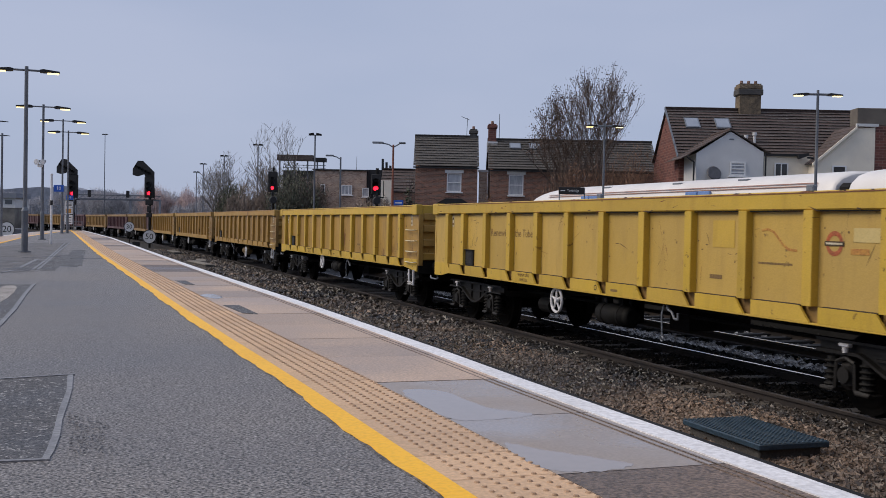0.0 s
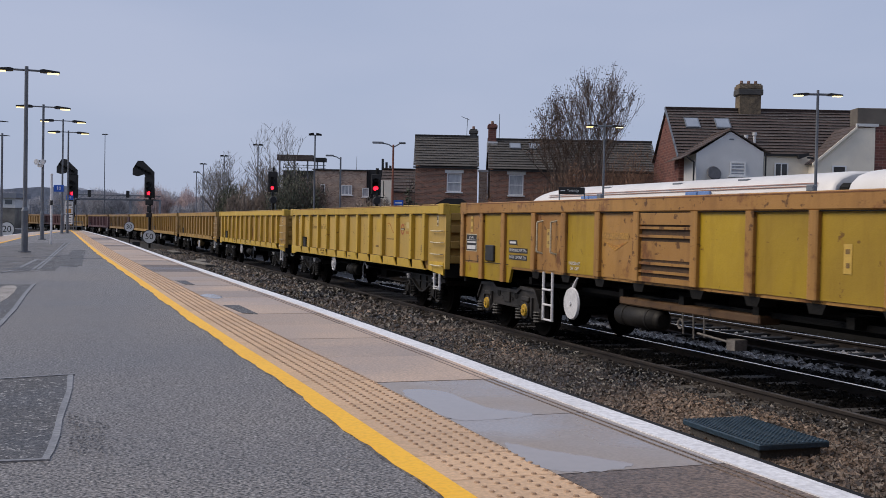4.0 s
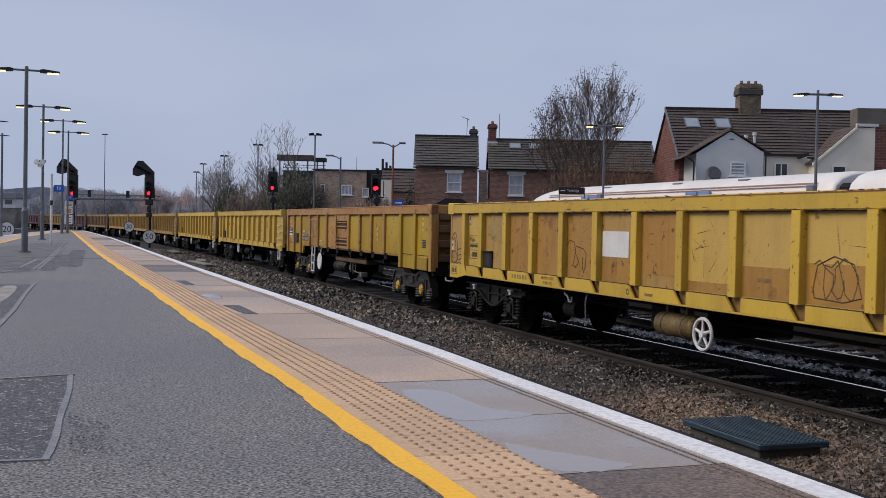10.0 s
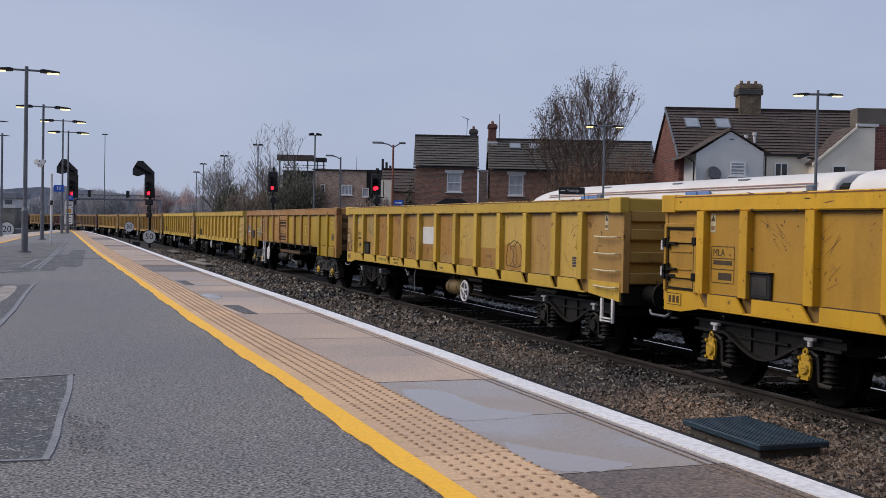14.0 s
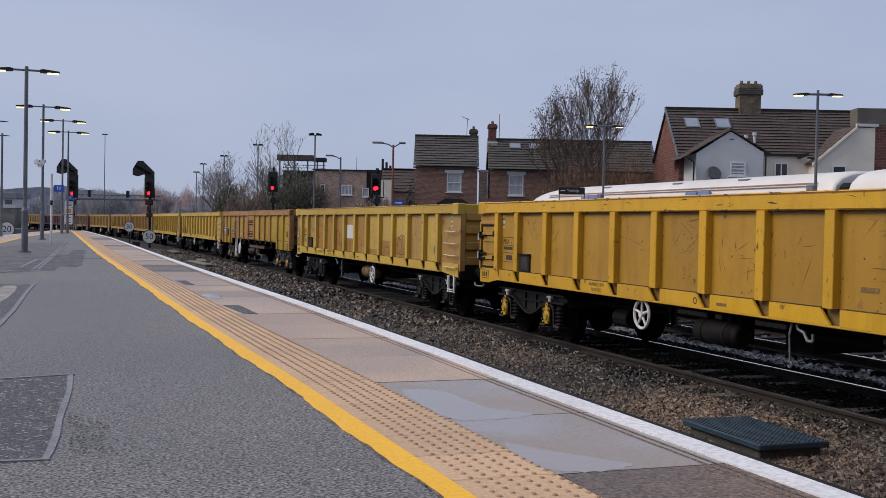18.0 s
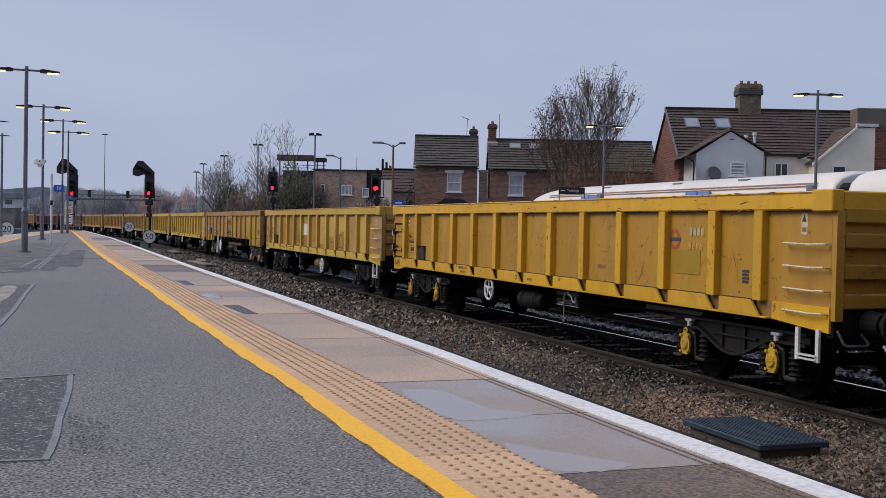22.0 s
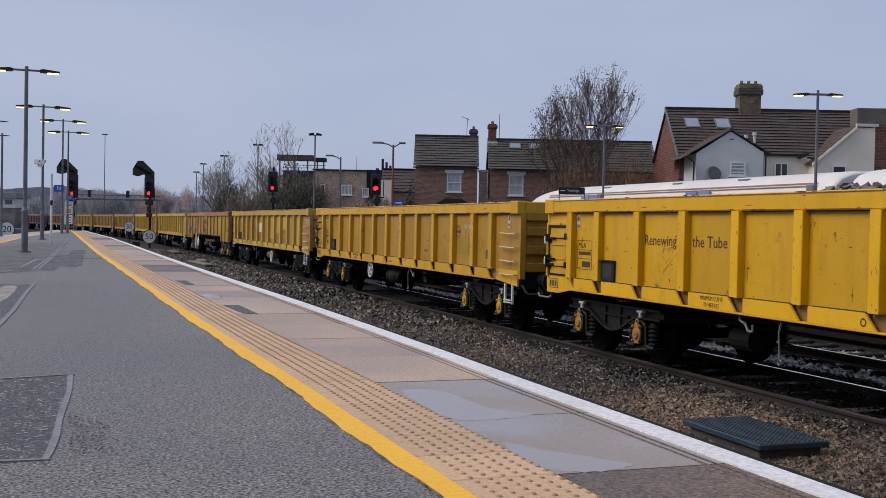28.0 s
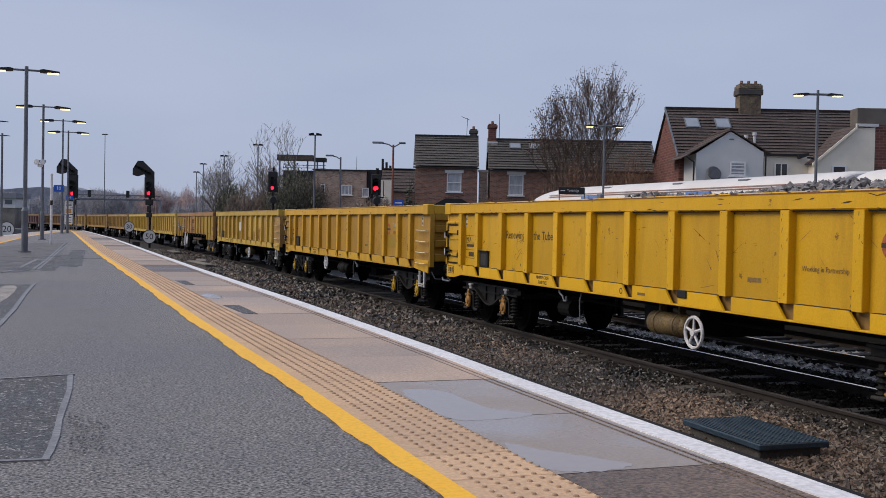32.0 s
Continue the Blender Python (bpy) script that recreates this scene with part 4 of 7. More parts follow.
def axle_tag():
    """A cast axlebox cover: waisted plate with a bellied front, an eye on top and a bolt in each corner."""
    bm = bmesh.new()
    prism(bm, ((-0.085, 0.36), (-0.06, 0.325), (0.06, 0.325), (0.085, 0.36), (0.10, 0.46), (0.085, 0.555), (0.05, 0.595), (-0.05, 0.595), (-0.085, 0.555), (-0.10, 0.46)), -0.03, 0.0, "x")
    tube(bm, (-0.055, 0, 0.455), (-0.028, 0, 0.455), 0.062, 0.08, seg=14)
    torus(bm, (-0.02, 0, 0.625), (1, 0, 0), 0.032, 0.014, 10, 5)
    box(bm, -0.062, -0.052, -0.035, 0.035, 0.452, 0.462)
    for y, z in ((-0.075, 0.36), (0.075, 0.36), (-0.078, 0.56), (0.078, 0.56)):
        tube(bm, (-0.052, y, z), (-0.028, y, z), 0.019, seg=6)
    return bm


def link_cap():
    bm = bmesh.new()
    box(bm, -0.06, 0.0, -0.075, 0.075, 0.74, 0.775, 0.008)
    tube(bm, (-0.03, 0, 0.68), (-0.03, 0, 0.74), 0.03, seg=8)
    return bm


def spoked_wheel():
    bm = bmesh.new()
    torus(bm, (0, 0, 0), (1, 0, 0), 0.19, 0.022, 24, 6)
    tube(bm, (-0.03, 0, 0), (0.03, 0, 0), 0.045, seg=10)
    for k in range(5):
        a = 2 * math.pi * k / 5 + 0.3
        tube(bm, (0, 0.03 * math.cos(a), 0.03 * math.sin(a)), (0, 0.185 * math.cos(a), 0.185 * math.sin(a)), 0.021, 0.015, seg=6)
    return bm


def tank_shape(l=1.25, r=0.19):
    bm = bmesh.new()
    tube(bm, (0, -l / 2, 0), (0, l / 2, 0), r, seg=36)
    tube(bm, (0, l / 2, 0), (0, l / 2 + 0.06, 0), r, r * 0.6, seg=18)
    tube(bm, (0, -l / 2 - 0.06, 0), (0, -l / 2, 0), r * 0.6, r, seg=18)
    for f in bm.faces:
        f.smooth = len(f.verts) == 4
    for y in (-l * 0.3, l * 0.3):
        tube(bm, (0, y - 0.02, 0), (0, y + 0.02, 0), r + 0.008, seg=36)
        box(bm, -0.05, 0.05, y - 0.02, y + 0.02, r, r + 0.12)
    return bm


def buffer_shape():
    bm = bmesh.new()
    tube(bm, (0, 0.0, 0.98), (0, 0.22, 0.98), 0.13, 0.11, seg=14)
    tube(bm, (0, 0.22, 0.98), (0, 0.36, 0.98), 0.08, seg=12)
    return tube(bm, (0, 0.36, 0.98), (0, 0.41, 0.98), 0.19, seg=16)


def buffer_beam(w, L):
    for y, r in ((0.0, 0), (-L, 180)):
        for s in (-1, 1):
            part("buffer", kit("buffer", buffer_shape), DARK, w, at=pose(s * 0.86, y, 0, 0, 0, r))
        part("coupler", kit("coupler", lambda: boxm(-0.12, 0.12, -0.05, 0.44, 0.82, 1.02, 0.02)), DARK, w, at=pose(0, y, 0, 0, 0, r))


def step_shape():
    bm = bmesh.new()
    for y in (-0.16, 0.16):
        box(bm, -0.03, 0.0, y - 0.025, y + 0.025, 0.56, 0.90)
    for z in (0.575, 0.615):
        box(bm, -0.05, 0.0, -0.16, 0.16, z, z + 0.016)
    return bm


def rung_shape():
    bm = bmesh.new()
    pipe(bm, [(0.0, -0.33, 0.0), (-0.055, -0.325, 0), (-0.060, -0.1, -0.008), (-0.055, 0.325, 0), (0.0, 0.33, 0)], 0.014)
    return bm


def lamp_bracket():
    bm = bmesh.new()
    pipe(bm, [(0, 0, 0.94), (0, 0.02, 0.80), (0, 0.12, 0.765), (0, 0.46, 0.765), (0, 0.51, 0.82)], 0.018)
    return bm


def corner_door():
    """The hinged inspection door at the wagon's corner, with its frame."""
    bm = bmesh.new()
    box(bm, -0.03, 0.0, -0.74, -0.06, 1.14, 1.94, 0.008)
    return bm


def hinge_shape():
    bm = bmesh.new()
    tube(bm, (-0.06, -0.16, -0.07), (-0.06, -0.16, 0.07), 0.022, seg=8)
    box(bm, -0.075, -0.03, -0.34, -0.12, -0.015, 0.015)
    return box(bm, -0.08, -0.03, -0.10, -0.04, -0.05, 0.06)


def cord_shape():
    bm = bmesh.new()
    pipe(bm, [(0, 0, 0.92), (-0.03, 0, 0.80), (-0.03, -0.02, 0.52)], 0.012)
    return torus(bm, (-0.03, -0.02, 0.48), (1, 0, 0), 0.03, 0.01, 10, 4)


def end_bars(w, key, L, coat, post_coat=None):
    """Stout cross-beams and corner posts on both wagon ends."""
    for y in (-0.025, -L + 0.025):
        for z in (1.12, 1.42, 1.74, 2.0):
            part("end_beam", kit(key + "beam", lambda: boxm(-HALF + 0.16, HALF - 0.16, -0.035, 0.035, 0, 0.16, 0.015)), coat, w, at=pose(0, y, z))
        for x in (-HALF + 0.10, HALF - 0.10):
            part("corner_post", kit(key + "post", lambda: boxm(-0.05, 0.05, -0.035, 0.035, 1.0, TOP - 0.2)), post_coat or coat, w, at=pose(x, y, 0))


def bars(rows, w, h, gap):
    """Illegible stencilled lines: plain bars."""
    bm = bmesh.new()
    for i in range(rows):
        z = -i * (h + gap)
        box(bm, -0.001, 0.0015, -w / 2, w / 2 - (i % 2) * w * 0.15, z - h, z)
    return bm


def data_frame():
    """Thin ruled frame of three rows round the stencilled data."""
    bm = bmesh.new()
    for z in (0.21, 0.07, -0.06, -0.22):
        box(bm, -0.001, 0.0, -0.23, 0.23, z - 0.004, z + 0.004)
    for y in (-0.23, 0.23):
        box(bm, -0.001, 0.0, y - 0.004, y + 0.004, -0.22, 0.21)
    return bm


def ring_mark(R, r):
    bm = bmesh.new()
    torus(bm, (0, 0, 0), (1, 0, 0), R, r, 24, 4)
    for v in bm.verts:
        v.co.x *= 0.05
    return bm


SIDE_TURN = pose(0, 0, 0, 0, 0, -90)   # lettering turned onto the wagon's visible flank
WHEELS = []


def mark(wagon, name, shape, material, y, z, label="", x=-HALF + 0.0525, text=False):
    return part(name, shape, material, wagon, label, at=pose(x, y, z) @ (SIDE_TURN if text else Matrix()))


def wheelsets(wagon, centres, base, spin):
    for c in centres:
        for d in (-base / 2, base / 2):
            ob = part("wheelset", kit("wheelset", wheelset_shape), TYRE, wagon, "dark steel wheels on their axle", at=pose(0, c + d, 0.45))
            if spin:
                WHEELS.append((ob, c + d))


def box_wagon(label, coat, rim_coat, rib_coat, wheel_at=9.0, door=False, tags=None, cab="", load=False, spin=False, detail=True, bays=()):
    """A bogie box wagon for ballast: front at its origin, on the rail tops."""
    L = LONG
    w = thing("ballast_wagon", label, "wagon", group="wagons of the train")
    P, R, Q, E = PAINT[coat], PAINT[rim_coat], PAINT[rib_coat], PAINT[{"maroon": "maroon", "gold": "end_shade", "bright": "end_shade"}.get(coat, "ochre")]
    box_of_plate(w, "m", L, 1.12, 1.06, P, R, E)
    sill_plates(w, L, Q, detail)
    if detail:
        ends_ = (0.06,) + RIBS + (L - 0.06,)
        for i, (a, b) in enumerate(zip(ends_, ends_[1:])):
            me = kit("bay%.2f" % (b - a), lambda: boxm(-0.004, 0.0, -(b - a) + 0.01, -0.01, 1.105, TOP - 0.215))
            part("side_panel", me, PAINT[bays[i % len(bays)]] if bays else P, w, at=pose(-HALF + 0.0595, -a, 0))
    end_bars(w, "m", L, E, P)
    part("underframe", kit("frame", lambda: frame_shape(L)), DARK, w)
    for s in (-1, 1):
        for y in RIBS:
            if s == 1 and not detail:
                continue
            part("rib", kit("rib", rib_shape), Q, w, at=pose(s * (HALF - 0.063), -y, 0, 0, 0, 0 if s < 0 else 180))
    for c in (-1.80, -13.12):
        b = part("bogie", kit("bogie", y_frame), BOGIE, w, at=pose(0, c, 0))
        for y in (-0.875, 0.875):
            for d in (-0.26, 0.26) if detail else (-0.26,):
                part("coil_spring", kit("coil", coil_shape), DARK, b, at=pose(-1.06, y + d, 0))
            if detail:
                part("link_cap", kit("cap", link_cap), WHITE_METAL, b, "white-painted damper cap", at=pose(-1.10, y, 0))
            if tags:
                part("axlebox_cover", kit("tag", axle_tag), tags, b, "yellow axlebox cover", at=pose(-1.165, y, 0))
    wheelsets(w, (-1.80, -13.12), 1.72, spin)
    buffer_beam(w, L)
    part("handwheel", kit("handwheel", spoked_wheel), WHITE_METAL, w, "white spoked parking-brake handwheel", at=pose(-HALF + 0.04, -wheel_at, 0.635 if wheel_at > 8 else 0.755))
    part("air_tank", kit("tank", lambda: tank_shape(0.78, 0.155)), TANK_OLIVE if wheel_at > 8 else DARK, w, at=pose(-1.10, -8.17 if wheel_at > 8 else -7.45, 0.66))
    part("brake_gear", kit("gear", lambda: box(box(tube(tube(bmesh.new(), (-0.9, -5.0, 0.6), (-0.9, -4.6, 0.6), 0.14, seg=12), (-0.6, -12.6, 0.72), (-0.6, -3.0, 0.72), 0.025, seg=6), -1.0, -0.8, -7.7, -7.3, 0.55, 0.86), -0.5, 0.5, -8.4, -7.9, 0.5, 0.86)), DARK, w)
    part("step", kit("step", step_shape), WHITE_METAL, w, "whitened corner step", at=pose(-HALF + 0.02, -14.79, 0))
    part("coupling_bar", kit("bracket", lamp_bracket), GALV, w, "pale bent uncoupling bar", at=pose(-HALF + 0.12, -0.05, 0))
    if tags:
        part("coupling_bar", kit("rearbar", lambda: pipe(bmesh.new(), [(-1.24, 0, 0.90), (-1.17, -0.02, 0.765), (-1.13, -0.02, 0.745), (-0.88, -0.02, 0.745), (-0.86, -0.02, 0.765), (-0.92, 0, 0.85), (-0.92, 0.1, 0.90)], 0.014)), GALV, w, "pale bent uncoupling bar", at=pose(0, -15.11, 0))
    for z in (1.065, 1.30, 1.54, 1.78):
        part("ladder_rung", kit("rung", rung_shape), RUNG if detail else P, w, "bent whitish steel rung", at=pose(-HALF + 0.04, -14.71, z))
    part("hatch", kit("hatch", lambda: boxm(-0.045, 0, -0.19, 0.19, -0.145, 0.145, 0.012)), BLACK, w, "dark label holder", at=pose(-HALF + 0.06, -2.05, 1.285))
    part("label_card", kit("card", lambda: boxm(-0.049, -0.046, -0.13, 0.13, -0.10, 0.10)), JNA_BOGIE, w, at=pose(-HALF + 0.06, -2.05, 1.285))
    part("holder_hood", kit("hood", lambda: boxm(-0.075, 0, -0.20, 0.20, 0.145, 0.16)), BLACK, w, at=pose(-HALF + 0.06, -2.05, 1.285))
    if door:
        d = part("corner_door", kit("door", corner_door), P, w, at=pose(-HALF + 0.06, 0, 0))
        part("door_frame", kit("doorframe", lambda: box(box(box(box(bmesh.new(), -0.040, -0.012, -0.135, -0.115, 1.16, 1.92), -0.040, -0.012, -0.72, -0.70, 1.16, 1.92), -0.040, -0.012, -0.70, -0.135, 1.895, 1.92), -0.040, -0.012, -0.70, -0.135, 1.15, 1.175)), DARK, d, "dark grimy frame round the corner door")
        for z in (1.40, 1.62):
            part("door_swage", kit("doorswage", lambda: boxm(-0.045, -0.03, -0.66, -0.18, 0, 0.012)), P, d, at=pose(0, 0, z))
        for y in (-0.79, -0.10):
            part("door_post", kit("doorpost", lambda: boxm(-0.06, 0.0, 0, 0.05, 1.12, 1.97, 0.006)), P, d, at=pose(0, y, 0))
        part("door_head", kit("doorhead", lambda: boxm(-0.06, 0.0, -0.74, -0.10, 1.932, 1.98, 0.006)), P, d)
        for z in (1.40, 1.73):
            part("hinge_tip", kit("hingetip", lambda: boxm(-0.085, -0.04, -0.05, -0.01, -0.10, 0.03, 0.01)), WHITE_METAL, d, "whitened hinge tip", at=pose(0, 0, z))
        for z in (1.30, 1.74):
            part("latch_bar", kit("latchbar", lambda: boxm(-0.06, -0.02, -0.70, -0.15, 0, 0.045)), P, d, at=pose(0, 0, z))
            part("latch_groove", kit("latchgroove", lambda: boxm(-0.036, -0.028, -0.70, -0.15, -0.018, 0.0)), GRIME, d, at=pose(0, 0, z))
            part("latch_keep", kit("latchkeep", lambda: boxm(-0.075, -0.03, -0.79, -0.70, -0.03, 0.07, 0.01)), DARK, d, at=pose(0, 0, z))
        for z in (1.32, 1.40, 1.73):
            part("hinge", kit("hinge", hinge_shape), DARK, d, at=pose(0, 0, z))
    if detail:
        part("release_cord", kit("cord", cord_shape), GALV, w, "hanging brake-release cord", at=pose(-HALF + 0.06, -5.94 if wheel_at > 8 else -9.02, 0))
        part("brake_handle", kit("bhandle", lambda: pipe(bmesh.new(), [(0, 0, 0.92), (0, -0.02, 0.87), (0, -0.12, 0.84), (0, -0.18, 0.76), (0, -0.26, 0.76), (0, -0.26, 0.84)], 0.017)), GALV, w, "pale bent brake handle", at=pose(-HALF + 0.06, -5.17 if wheel_at > 8 else -9.1, 0))
        for y in (-1.07, -14.63):
            sg = part("warning_sign", kit("flash", lambda: boxm(-0.003, 0, -0.05, 0.05, -0.115, 0.115)), OLD_WHITE, w, "small off-white overhead-line warning plate", at=pose(-HALF + 0.054, y, 1.99))
            part("triangle", kit("tri", lambda: prism(bmesh.new(), ((-0.038, 0.02), (0.038, 0.02), (0, 0.10)), -0.005, -0.003, "x")), INK, sg)
            part("caption_bar", kit("tribar", lambda: boxm(-0.005, -0.003, -0.035, 0.035, -0.085, -0.04)), FADED_INK, sg)
        if cab:
            me = words(cab, 0.125)
            mark(w, "class_letters", me, INK, -1.20, 1.635, text=True)
            mark(w, "data_frame", kit("dframe", data_frame), INK, -1.28, 1.50)
            for z_, wd_ in ((1.545, 0.38), (1.40, 0.26)):
                mark(w, "data_line", kit("data%.2f" % wd_, lambda: bars(1, wd_, 0.05 if wd_ > 0.3 else 0.085, 0.0)), INK, -1.28 if wd_ > 0.3 else -1.33, z_)
        mark(w, "stencil", words("MINIMUM CURVE", 0.075, 0.46), FADED_INK if coat != "bright" else INK, -4.74, 1.085, x=-HALF - 0.0355, text=True)
        mark(w, "stencil", words("70 METRES", 0.075, 0.32), FADED_INK if coat != "bright" else INK, -4.74, 1.005, x=-HALF - 0.0355, text=True)
        mark(w, "stencil", kit("sten", lambda: bars(1, 0.20, 0.035, 0.0)), FADED_INK, -7.85, 1.05, x=-HALF - 0.0355)
        mark(w, "stencil", kit("stentwo", lambda: bars(1, 0.25, 0.05, 0.0)), FADED_INK, -10.18, 1.375)
        mark(w, "lifting_mark", kit("lift", lambda: ring_mark(0.035, 0.008)), INK, -7.3, 1.04, x=-HALF - 0.0355)
        for k in range(4):
            mark(w, "plate_row", kit("platerow%d" % (k % 2), lambda: boxm(-0.001, 0.0015, -0.065 + 0.012 * (k % 2), 0.065, -0.015, 0.015)), mat_plate, -13.63, 1.44 - 0.04 * k)
    if load:
        me = stones(5200, (-1.2, 1.2), (-L + 0.3, -0.6), ((-1.2, -0.6, 0, 0.6, 1.2), (1.98, 2.28, 2.44, 2.28, 1.98)), 0.05, 9)
        for v in me.vertices:
            v.co.z += 0.05 * math.sin(v.co.y * 1.1) - 0.5 * max(0.0, (v.co.y + 5.6) / 3.6) - 0.02
        tagged(part("ballast_load", me, RUBBLE, w, "heaped grey ballast load"), kind="stuff")
        bm = bmesh.new()
        prism(bm, ((-1.22, 1.15), (1.22, 1.15), (1.22, 1.95), (0.6, 2.22), (0, 2.38), (-0.6, 2.22), (-1.22, 1.95)), -L + 0.2, -6.3, "y")
        part("load_core", bm, RUBBLE, w)
    return w


ORIBS = (0.085, 1.07, 2.10, 3.39, 4.505, 5.615, 6.73, 8.135, 9.26, 10.35, 11.465, 12.795, 13.835, 14.92)
OL = 15.0


def orange_wagon(label):
    """The odd wagon of the train: rust-orange frame with acid-yellow panels, raised sill between its bogies."""
    L = OL
    w = thing("ballast_wagon", label, "wagon", group="wagons of the train")
    O, Y = PAINT["orange"], PAINT["lime"]
    box_of_plate(w, "o", L, 1.2, 1.16, O, O, PAINT["dusky"])
    for a, b in zip(ORIBS, ORIBS[1:]):
        if a == 6.73:
            continue
        paint_ = O if a in (0.085, 3.39, 5.615) else Y
        part("side_panel", boxm(-HALF + 0.045, -HALF + 0.062, -b + 0.06, -a - 0.06, 1.20, TOP - 0.21), paint_, w)
    for s in (-1, 1):
        for y in ORIBS:
            low = 0.92 if y < 2.3 or y > 12.5 else 1.20
            me = kit("orib%.2f" % low, lambda: prism(bmesh.new(), ((0.0, -0.075), (-0.062, -0.075), (-0.075, -0.055), (-0.078, 0.0), (-0.075, 0.055), (-0.062, 0.075), (0.0, 0.075)), low, TOP - 0.20, "z"))
            rb = part("rib", me, Y if y > 12 and y < 14.5 else O, w, at=pose(s * (HALF - 0.06), -y, 0, 0, 0, 0 if s < 0 else 180))
            if low > 1:
                part("bracket", kit("obracket", lambda: prism(bmesh.new(), ((-0.17, 1.19), (0.17, 1.19), (0.10, 1.05), (-0.10, 1.05)), 0.0, 0.25, "x")), DARK, rb)
    for y0, y1 in ((-2.30, 0.0), (-L, -12.69)):
        for s in (-1, 1):
            part("end_skirt", prism(bmesh.new(), ((y0, 0.92), (y1, 0.92), (y1 + (0 if y1 > -1 else 0.17), 1.21), (y0 - (0.13 if y1 > -1 else 0), 1.21)), s * (HALF - 0.10), s * (HALF - 0.05), "x"), Y, w)
    for y0, y1 in ((-2.28, -0.02), (-L + 0.02, -12.6)):
        part("skirt_seam", boxm(-HALF + 0.042, -HALF + 0.050, y0, y1, 1.225, 1.24), GRIME, w)
    part("corner_plate", boxm(-HALF + 0.01, -HALF + 0.045, -14.66, -14.0, 0.915, 1.20, 0.012), Y, w, "raised yellow corner plate")
    part("underframe", frame_shape(L), DARK, w)
    end_bars(w, "o", L, PAINT["dusky"], O)
    for c in (-1.855, -13.01):
        b = part("bogie", kit("cast", cast_frame), JNA_BOGIE, w, "heavy grey cast bogie", at=pose(0, c, 0))
        for y in (-0.39, 0.39):
            part("frame_hole", kit("fhole", lambda: tube(bmesh.new(), (-1.128, 0, 0), (-1.119, 0, 0), 0.075, seg=14)), DARK, b, "flat dark disc for the shade inside a lightening hole", at=pose(0, y, 0.70))
        for y in (-0.855, 0.855):
            part("axle_cap", kit("acap", lambda: tube(tube(bmesh.new(), (-1.20, 0, 0.47), (-1.165, 0, 0.47), 0.095, 0.115, seg=16), (-1.215, 0, 0.47), (-1.2, 0, 0.47), 0.035, seg=8)), TAG_YELLOW, b, "round yellow axle cap", at=pose(0, y, 0))
    wheelsets(w, (-1.855, -13.01), 1.71, True)
    buffer_beam(w, L)
    disc = part("brake_disc_wheel", tube(tube(bmesh.new(), (-0.03, 0, 0), (0.0, 0, 0), 0.235, 0.25, seg=28), (-0.05, 0, 0), (-0.03, 0, 0), 0.03, seg=8), WHITE_METAL, w, "solid white brake handwheel", at=pose(-HALF + 0.02, -4.84, 0.745))
    part("brake_lever", tube(bmesh.new(), (-HALF + 0.03, -4.86, 1.0), (-HALF + 0.03, -4.97, 1.14), 0.03, 0.015), WHITE_METAL, w)
    bm = bmesh.new()
    for y in (-3.80, -4.13):
        pipe(bm, [(-HALF + 0.02, y, 1.18), (-HALF - 0.02, y - 0.09, 0.41)], 0.023)
    for z in (0.42, 0.66, 0.90):
        d_ = 0.09 * (1.18 - z) / 0.77
        tube(bm, (-HALF - 0.01, -3.80 - d_, z), (-HALF - 0.01, -4.13 - d_, z), 0.018)
    part("side_ladder", bm, WHITE_METAL, w, "grey-white steel step ladder")
    for y in (-3.63, -4.15):
        part("grab_rail", pipe(bmesh.new(), [(-HALF + 0.05, y - 0.04, 2.00), (-HALF - 0.04, y, 1.98), (-HALF - 0.04, y, 1.50), (-HALF + 0.05, y - 0.04, 1.47)], 0.017), OLD_WHITE, w, "white vertical grab rail")
    bm = bmesh.new()
    for z, h_ in ((1.20, 0.07), (1.32, 0.035), (1.43, 0.035), (1.50, 0.24), (1.79, 0.035), (1.90, 0.035), (1.96, 0.17)):
        box(bm, -HALF + 0.01 if h_ < 0.2 else -HALF + 0.035, -HALF + 0.06, -8.05, -6.81, z, z + h_)
    part("louvre_panel", bm, O, w, "recessed side steps with rusty bars")
    part("louvre_back", boxm(-HALF + 0.050, -HALF + 0.057, -8.05, -6.81, 1.22, 2.1), SCRAPE, w)
    part("hatch", kit("hatch", lambda: boxm(-0.03, 0, -0.2, 0.2, -0.17, 0.17, 0.012)), PLATE, w, at=pose(-HALF + 0.045, -1.475, 1.41))
    part("air_tank", tank_shape(1.05, 0.15), BOGIE, w, at=pose(-1.02, -6.38, 0.67))
    part("brake_beam", boxm(-1.12, -0.8, -9.17, -5.9, 0.82, 0.93, 0.02), PAINT["dusky"], w, "dark rust-brown brake beam")
    bm = bmesh.new()
    for i in range(3):
        pipe(bm, [(-1.1, -7.55 - i * 0.24, 0.84), (-1.1, -7.57 - i * 0.24, 0.56 - 0.04 * (i % 2))], 0.013)
    pipe(bm, [(-1.1, -7.9, 0.60), (-1.1, -8.6, 0.56)], 0.015)
    torus(bm, (-1.1, -7.5, 0.68), (1, 0, 0), 0.06, 0.015, 10, 5)
    box(bm, -1.12, -0.95, -8.72, -8.55, 0.47, 0.60)
    part("valve_gear", bm, DULL_STEEL, w, "dull grey brake valve pipes")
